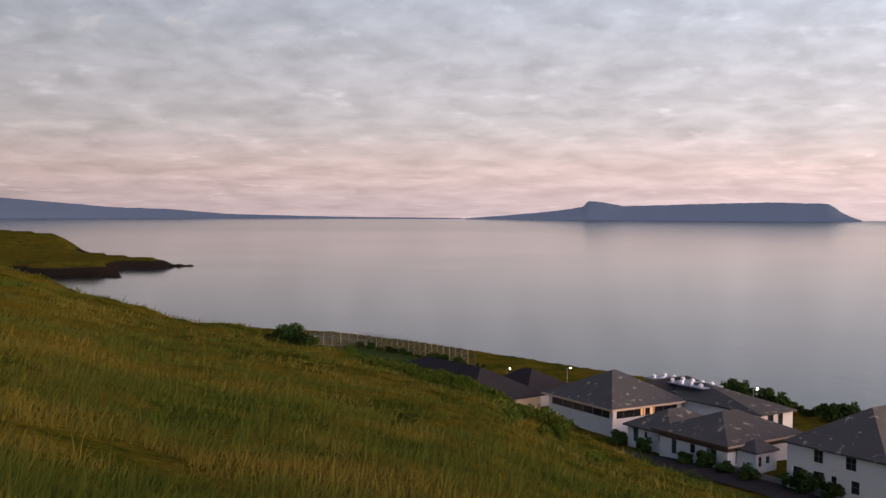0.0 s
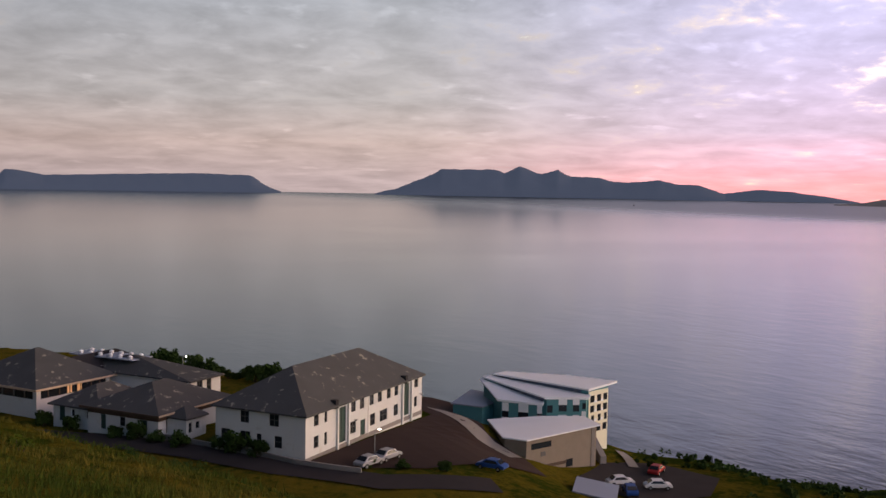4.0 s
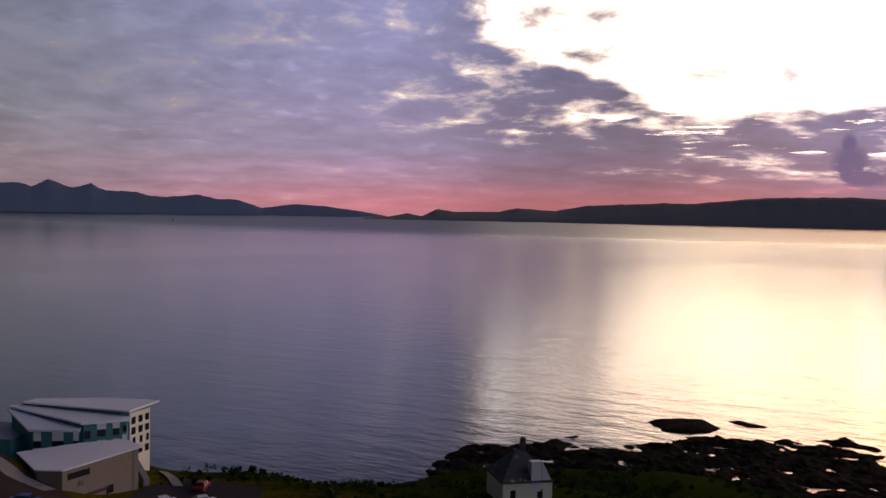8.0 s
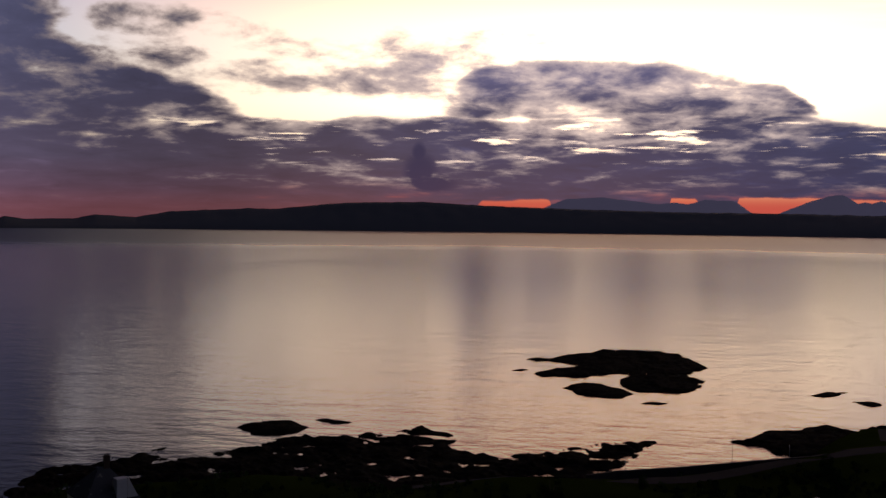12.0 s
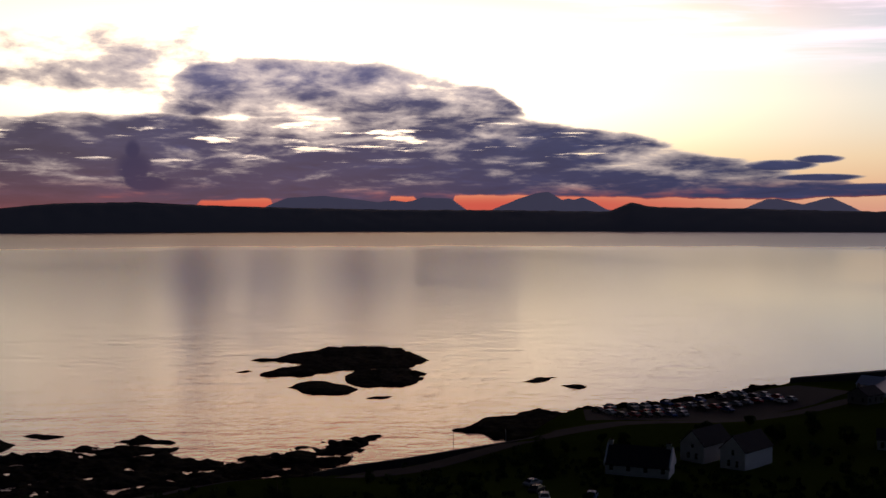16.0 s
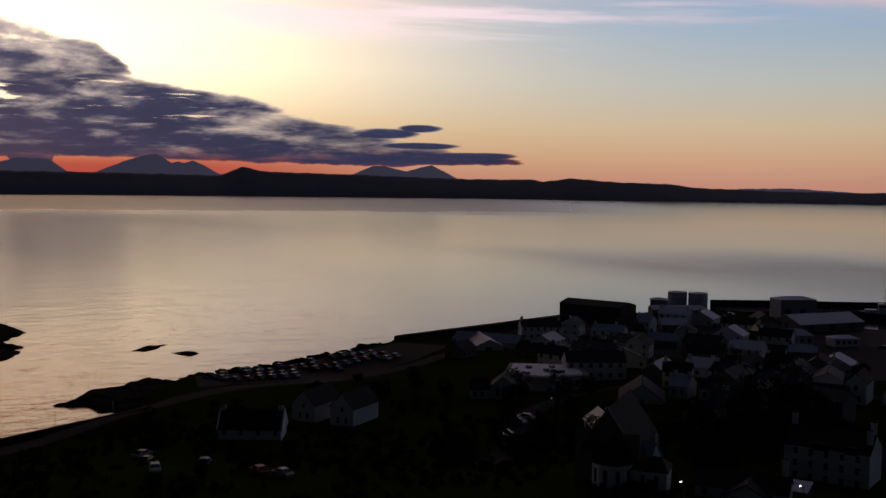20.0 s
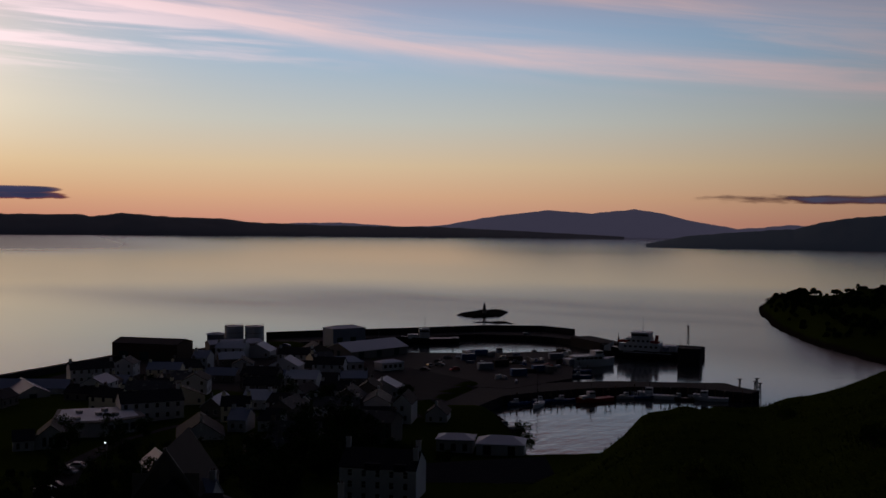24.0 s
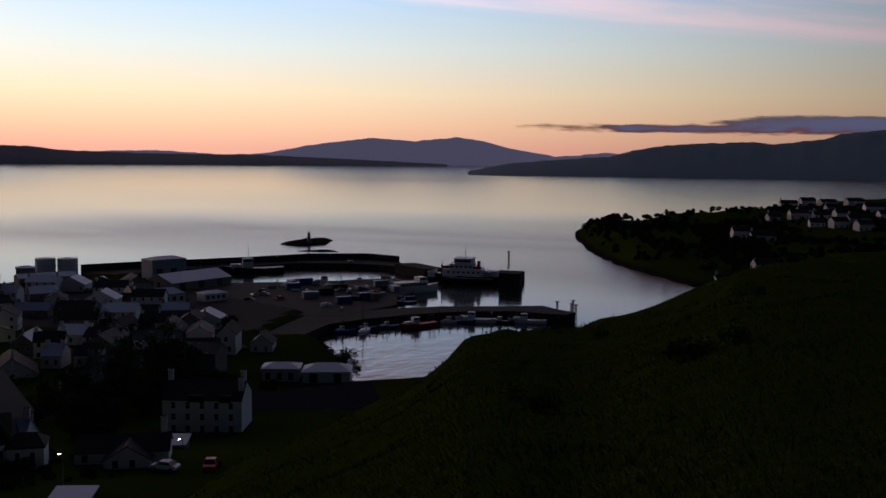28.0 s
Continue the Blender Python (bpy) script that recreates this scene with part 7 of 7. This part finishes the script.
# ---------------------------------------------------------------- cars
def make_car(paint, label):
    c = thing("parked_car", 0, 0, 0, 0, label, "car", "parked cars")
    bm = bmesh.new()
    prof = [(-2.05, 0.35), (-2.1, 0.75), (-1.6, 0.92), (-0.95, 1.42), (0.55, 1.45), (1.15, 0.95), (1.95, 0.8), (2.1, 0.4)]
    sides = []
    for yy, inset in ((-0.86, 0), (0.86, 0)):
        sides.append([bm.verts.new((x, yy * (0.82 if z > 1.2 else 1.0), z)) for x, z in prof])
    bm.faces.new(sides[0]), bm.faces.new(sides[1][::-1])
    for i in range(len(prof)):
        j = (i + 1) % len(prof)
        bm.faces.new((sides[0][j], sides[0][i], sides[1][i], sides[1][j]))
    bmesh.ops.recalc_face_normals(bm, faces=bm.faces[:])
    bmesh.ops.bevel(bm, geom=bm.edges[:], offset=0.06, segments=2, affect="EDGES")
    body = part("body", bm, paint, c)
    bm = bmesh.new()
    for yy in (-0.80, 0.80):
        vs = [bm.verts.new((x, yy * k, z)) for x, z, k in ((-1.25, 0.98, 1.09), (0.9, 0.98, 1.09), (0.45, 1.36, 0.93), (-0.85, 1.34, 0.93))]
        bm.faces.new(vs if yy < 0 else vs[::-1])
    part("side_window", bm, GLASS, c)
    prism("windscreen", [(0.62, -0.66), (1.16, -0.74), (1.16, 0.74), (0.62, 0.66)], [1.39, 0.97, 0.97, 1.39], [1.44, 1.0, 1.0, 1.44], GLASS, c)
    prism("rear_window", [(-1.56, -0.72), (-1.0, -0.64), (-1.0, 0.64), (-1.56, 0.72)], [0.98, 1.38, 1.38, 0.98], [1.01, 1.43, 1.43, 1.01], GLASS, c)
    for x in (-1.3, 1.3):
        for yy in (-0.8, 0.8):
            bm = bmesh.new()
            tube(bm, (x, yy - 0.1, 0.32), (x, yy + 0.1, 0.32), 0.32, 12)
            wheel = part("wheel", bm, TYRE, c)
            bm = bmesh.new()
            tube(bm, (x, yy - 0.11, 0.32), (x, yy + 0.11, 0.32), 0.18, 10)
            part("rim", bm, STEEL, wheel)
    return c


kinds = [make_car(p, f"{n_} parked car") for p, n_ in zip(CARS, ("silver hatchback", "white hatchback", "dark hatchback", "red hatchback", "blue hatchback"))]
for k_, words in zip(kinds, ("silver hatchback parked on tarmac", "white hatchback parked on tarmac", "dark hatchback parked on tarmac", "red hatchback parked on tarmac", "blue hatchback parked on tarmac")):
    k_["label"] = words
PARK = [(113.0, 122.8, 30, 3), (102.0, 118.6, -20, 1), (106.4, 115.2, -30, 1), (99.6, 113.6, 60, 4), (105.3, -105.7, 128, 3), (110.2, -101.6, 20, 1), (59.2, 117.2, 20, 0), (62.8, 119.0, 22, 0), (75.5, 113.5, 120, 4)]
for i, (x, y) in enumerate(((196, -106), (199, -109.6), (188, -98.4), (186, -96), (179, -96))):
    PARK.append((x, y, 30 + 10 * i, i % 3))
for i, (x, y) in enumerate(((199, -28), (186.5, -27), (176, -35), (171, -26), (166, -42), (163, -45))):
    PARK.append((x, y, -50 + 15 * i, (i * 2) % 5))
for i, (x, y) in enumerate(((262, -316), (261, -325), (259, -333), (255, -342), (275, -300), (275, -306), (243, -334), (266, -321), (252, -330), (281, -312), (270, -340), (262, -300), (286, -330), (292, -345), (268, -290))):
    PARK.append((x, y, 40 * i, (i * 3) % 5))
for row in range(4):
    for i in range(17):
        f = i / 16
        p = Vector((281, -62)).lerp(Vector((312, -124)), f) + Vector((0.88, 0.47)) * (row * 5.2 - 3)
        if rng.random() < 0.62:
            PARK.append((p.x, p.y, 28 + rng.uniform(-4, 4), rng.choice([0, 0, 1, 2, 2, 3, 4])))
for i, (x, y) in enumerate(((300, -250), (310, -240), (334, -270), (350, -290), (362, -300), (322, -284), (340, -232), (372, -262), (366, -250))):
    PARK.append((x, y, 55 * i, i % 5))
used_kinds = set()
for x, y, a, k in PARK:
    z0 = max(gz(x, y), 2.6) + 0.2
    if x > 240 and y < -288 and y > -360:
        z0 = max(z0, 3.12)
    m = pose(x, y, z0, 0, 0, a)
    if k not in used_kinds:
        used_kinds.add(k)
        kinds[k].matrix_world = m
    else:
        copy_thing(kinds[k], m)

# ---------------------------------------------------------------- lamps, poles, fence, boulders
def make_lamp(x, y, z, h, lit=True, label="tall lamp post with a lit head"):
    t = thing("street_lamp", x, y, z, 0, label, "lamp", "lamp posts")
    bm = bmesh.new()
    tube(bm, (0, 0, -0.5), (0, 0, h), 0.08, 7, 0.05)
    part("pole", bm, STEEL, t)
    bm = bmesh.new()
    tube(bm, (0, 0, h), (0.7, 0, h + 0.12), 0.04, 5)
    part("arm", bm, STEEL, t)
    bm = bmesh.new()
    bx(bm, 0.5, 0.82, -0.09, 0.09, h + 0.04, h + 0.14)
    part("lamp_head", bm, LAMP if lit else STEEL, t)
    return t


# the short posts by the dark block stand in for its wall lights
for x, y, z0, top in ((25.7, 213.8, 22.5, 26.6), (58.7, 195.7, 22, 25.6), (61.2, 119.6, 23.5, 27.6), (15.4, 183.4, 24, 26.2), (2.6, 206.0, 24, 27.4), (6.0, 190.0, 24, 26.0), (12.4, 200.0, 24, 28.6)):
    make_lamp(x, y, z0, top - z0)
for x, y, top in ((112.0, -85.9, 20.2), (113.4, -108.1, 16.8), (205, -120, 11.0)):
    make_lamp(x, y, gz(x, y), top - gz(x, y))
for x, y, h in ((251, -16, 5.5), (262, -30, 2.5), (236, 8, 3.0), (362, -358, 7.5), (345, -410, 6.5)):
    make_lamp(x, y, 3.0, h, False, "thin unlit lamp post by the water")

fence = thing("pitch_fence", 0, 0, 0, 0, "tall pale mesh fence round the playing field", "fence")
run = [(-42, 270), (-20, 273), (-7, 257.5), (6, 242.5)]
for (ax, ay), (cx, cy) in zip(run, run[1:]):
    n_ = int(math.hypot(cx - ax, cy - ay) / 2.2)
    for i in range(n_ + 1):
        px_, py_ = ax + (cx - ax) * i / n_, ay + (cy - ay) * i / n_
        z0 = gz(px_, py_)
        bm = bmesh.new()
        tube(bm, (px_, py_, z0 - 0.3), (px_, py_, z0 + 3.6), 0.06, 5)
        part("post", bm, STEEL, fence)
    for h in [0.3 * k for k in range(1, 13)]:
        bm = bmesh.new()
        tube(bm, (ax, ay, gz(ax, ay) + h), (cx, cy, gz(cx, cy) + h), 0.035, 4)
        part("wire", bm, STEEL, fence)

bm = bmesh.new()
bmesh.ops.create_icosphere(bm, subdivisions=2, radius=1.0)
for v in bm.verts:
    v.co *= 1 + 0.35 * noise.noise(v.co * 1.3)
boulder = tagged(part("boulder", bm, ROCK), "rough dark boulder of the shore armour", "boulder", "shore boulders")
edge = [(300, -56), (315, -88), (327, -111), (340, -130)]
for i in range(90):
    f = i / 89 * 3
    k = min(int(f), 2)
    p = Vector(edge[k]).lerp(Vector(edge[k + 1]), f - k) + Vector((rng.uniform(-1.5, 2.5), rng.uniform(-1, 1)))
    s = 0.7 + 0.8 * rng.random()
    m = Matrix.Translation((p.x, p.y, 2.2 + 1.2 * rng.random())) @ Matrix.Rotation(rng.random() * 6, 4, "Z") @ Matrix.Diagonal((s, s * 1.2, s * 0.8, 1))
    if i == 0:
        boulder.matrix_world = m
    else:
        copy_thing(boulder, m).matrix_basis = m

# low wall and rail beside the school lane
line = band([(34.5, 150), (37.5, 146), (40.5, 141.5), (43.5, 137), (46.5, 132), (49, 127), (51, 122), (54, 118), (57, 115)], 0.3)
lane_wall = tagged(prism("lane_wall", line, 18, [gz(x, y) + 0.75 for x, y in line], CONCRETE), "low pale boundary wall beside the school lane", "wall", kind="structure")
# buoy shape scaled up to stand in for a small distant boat
buoy = thing("marker_buoy", 1990, 2290, 0, 0, "dark enlarged buoy standing in for a small boat far out", "buoy")
buoy.scale = (2.2, 2.2, 2.2)
bm = bmesh.new()
tube(bm, (0, 0, -0.5), (0, 0, 1.2), 1.4, 10, 0.9)
tube(bm, (0, 0, 1.2), (0, 0, 3.4), 0.35, 6, 0.2)
part("float", bm, IRON, buoy)
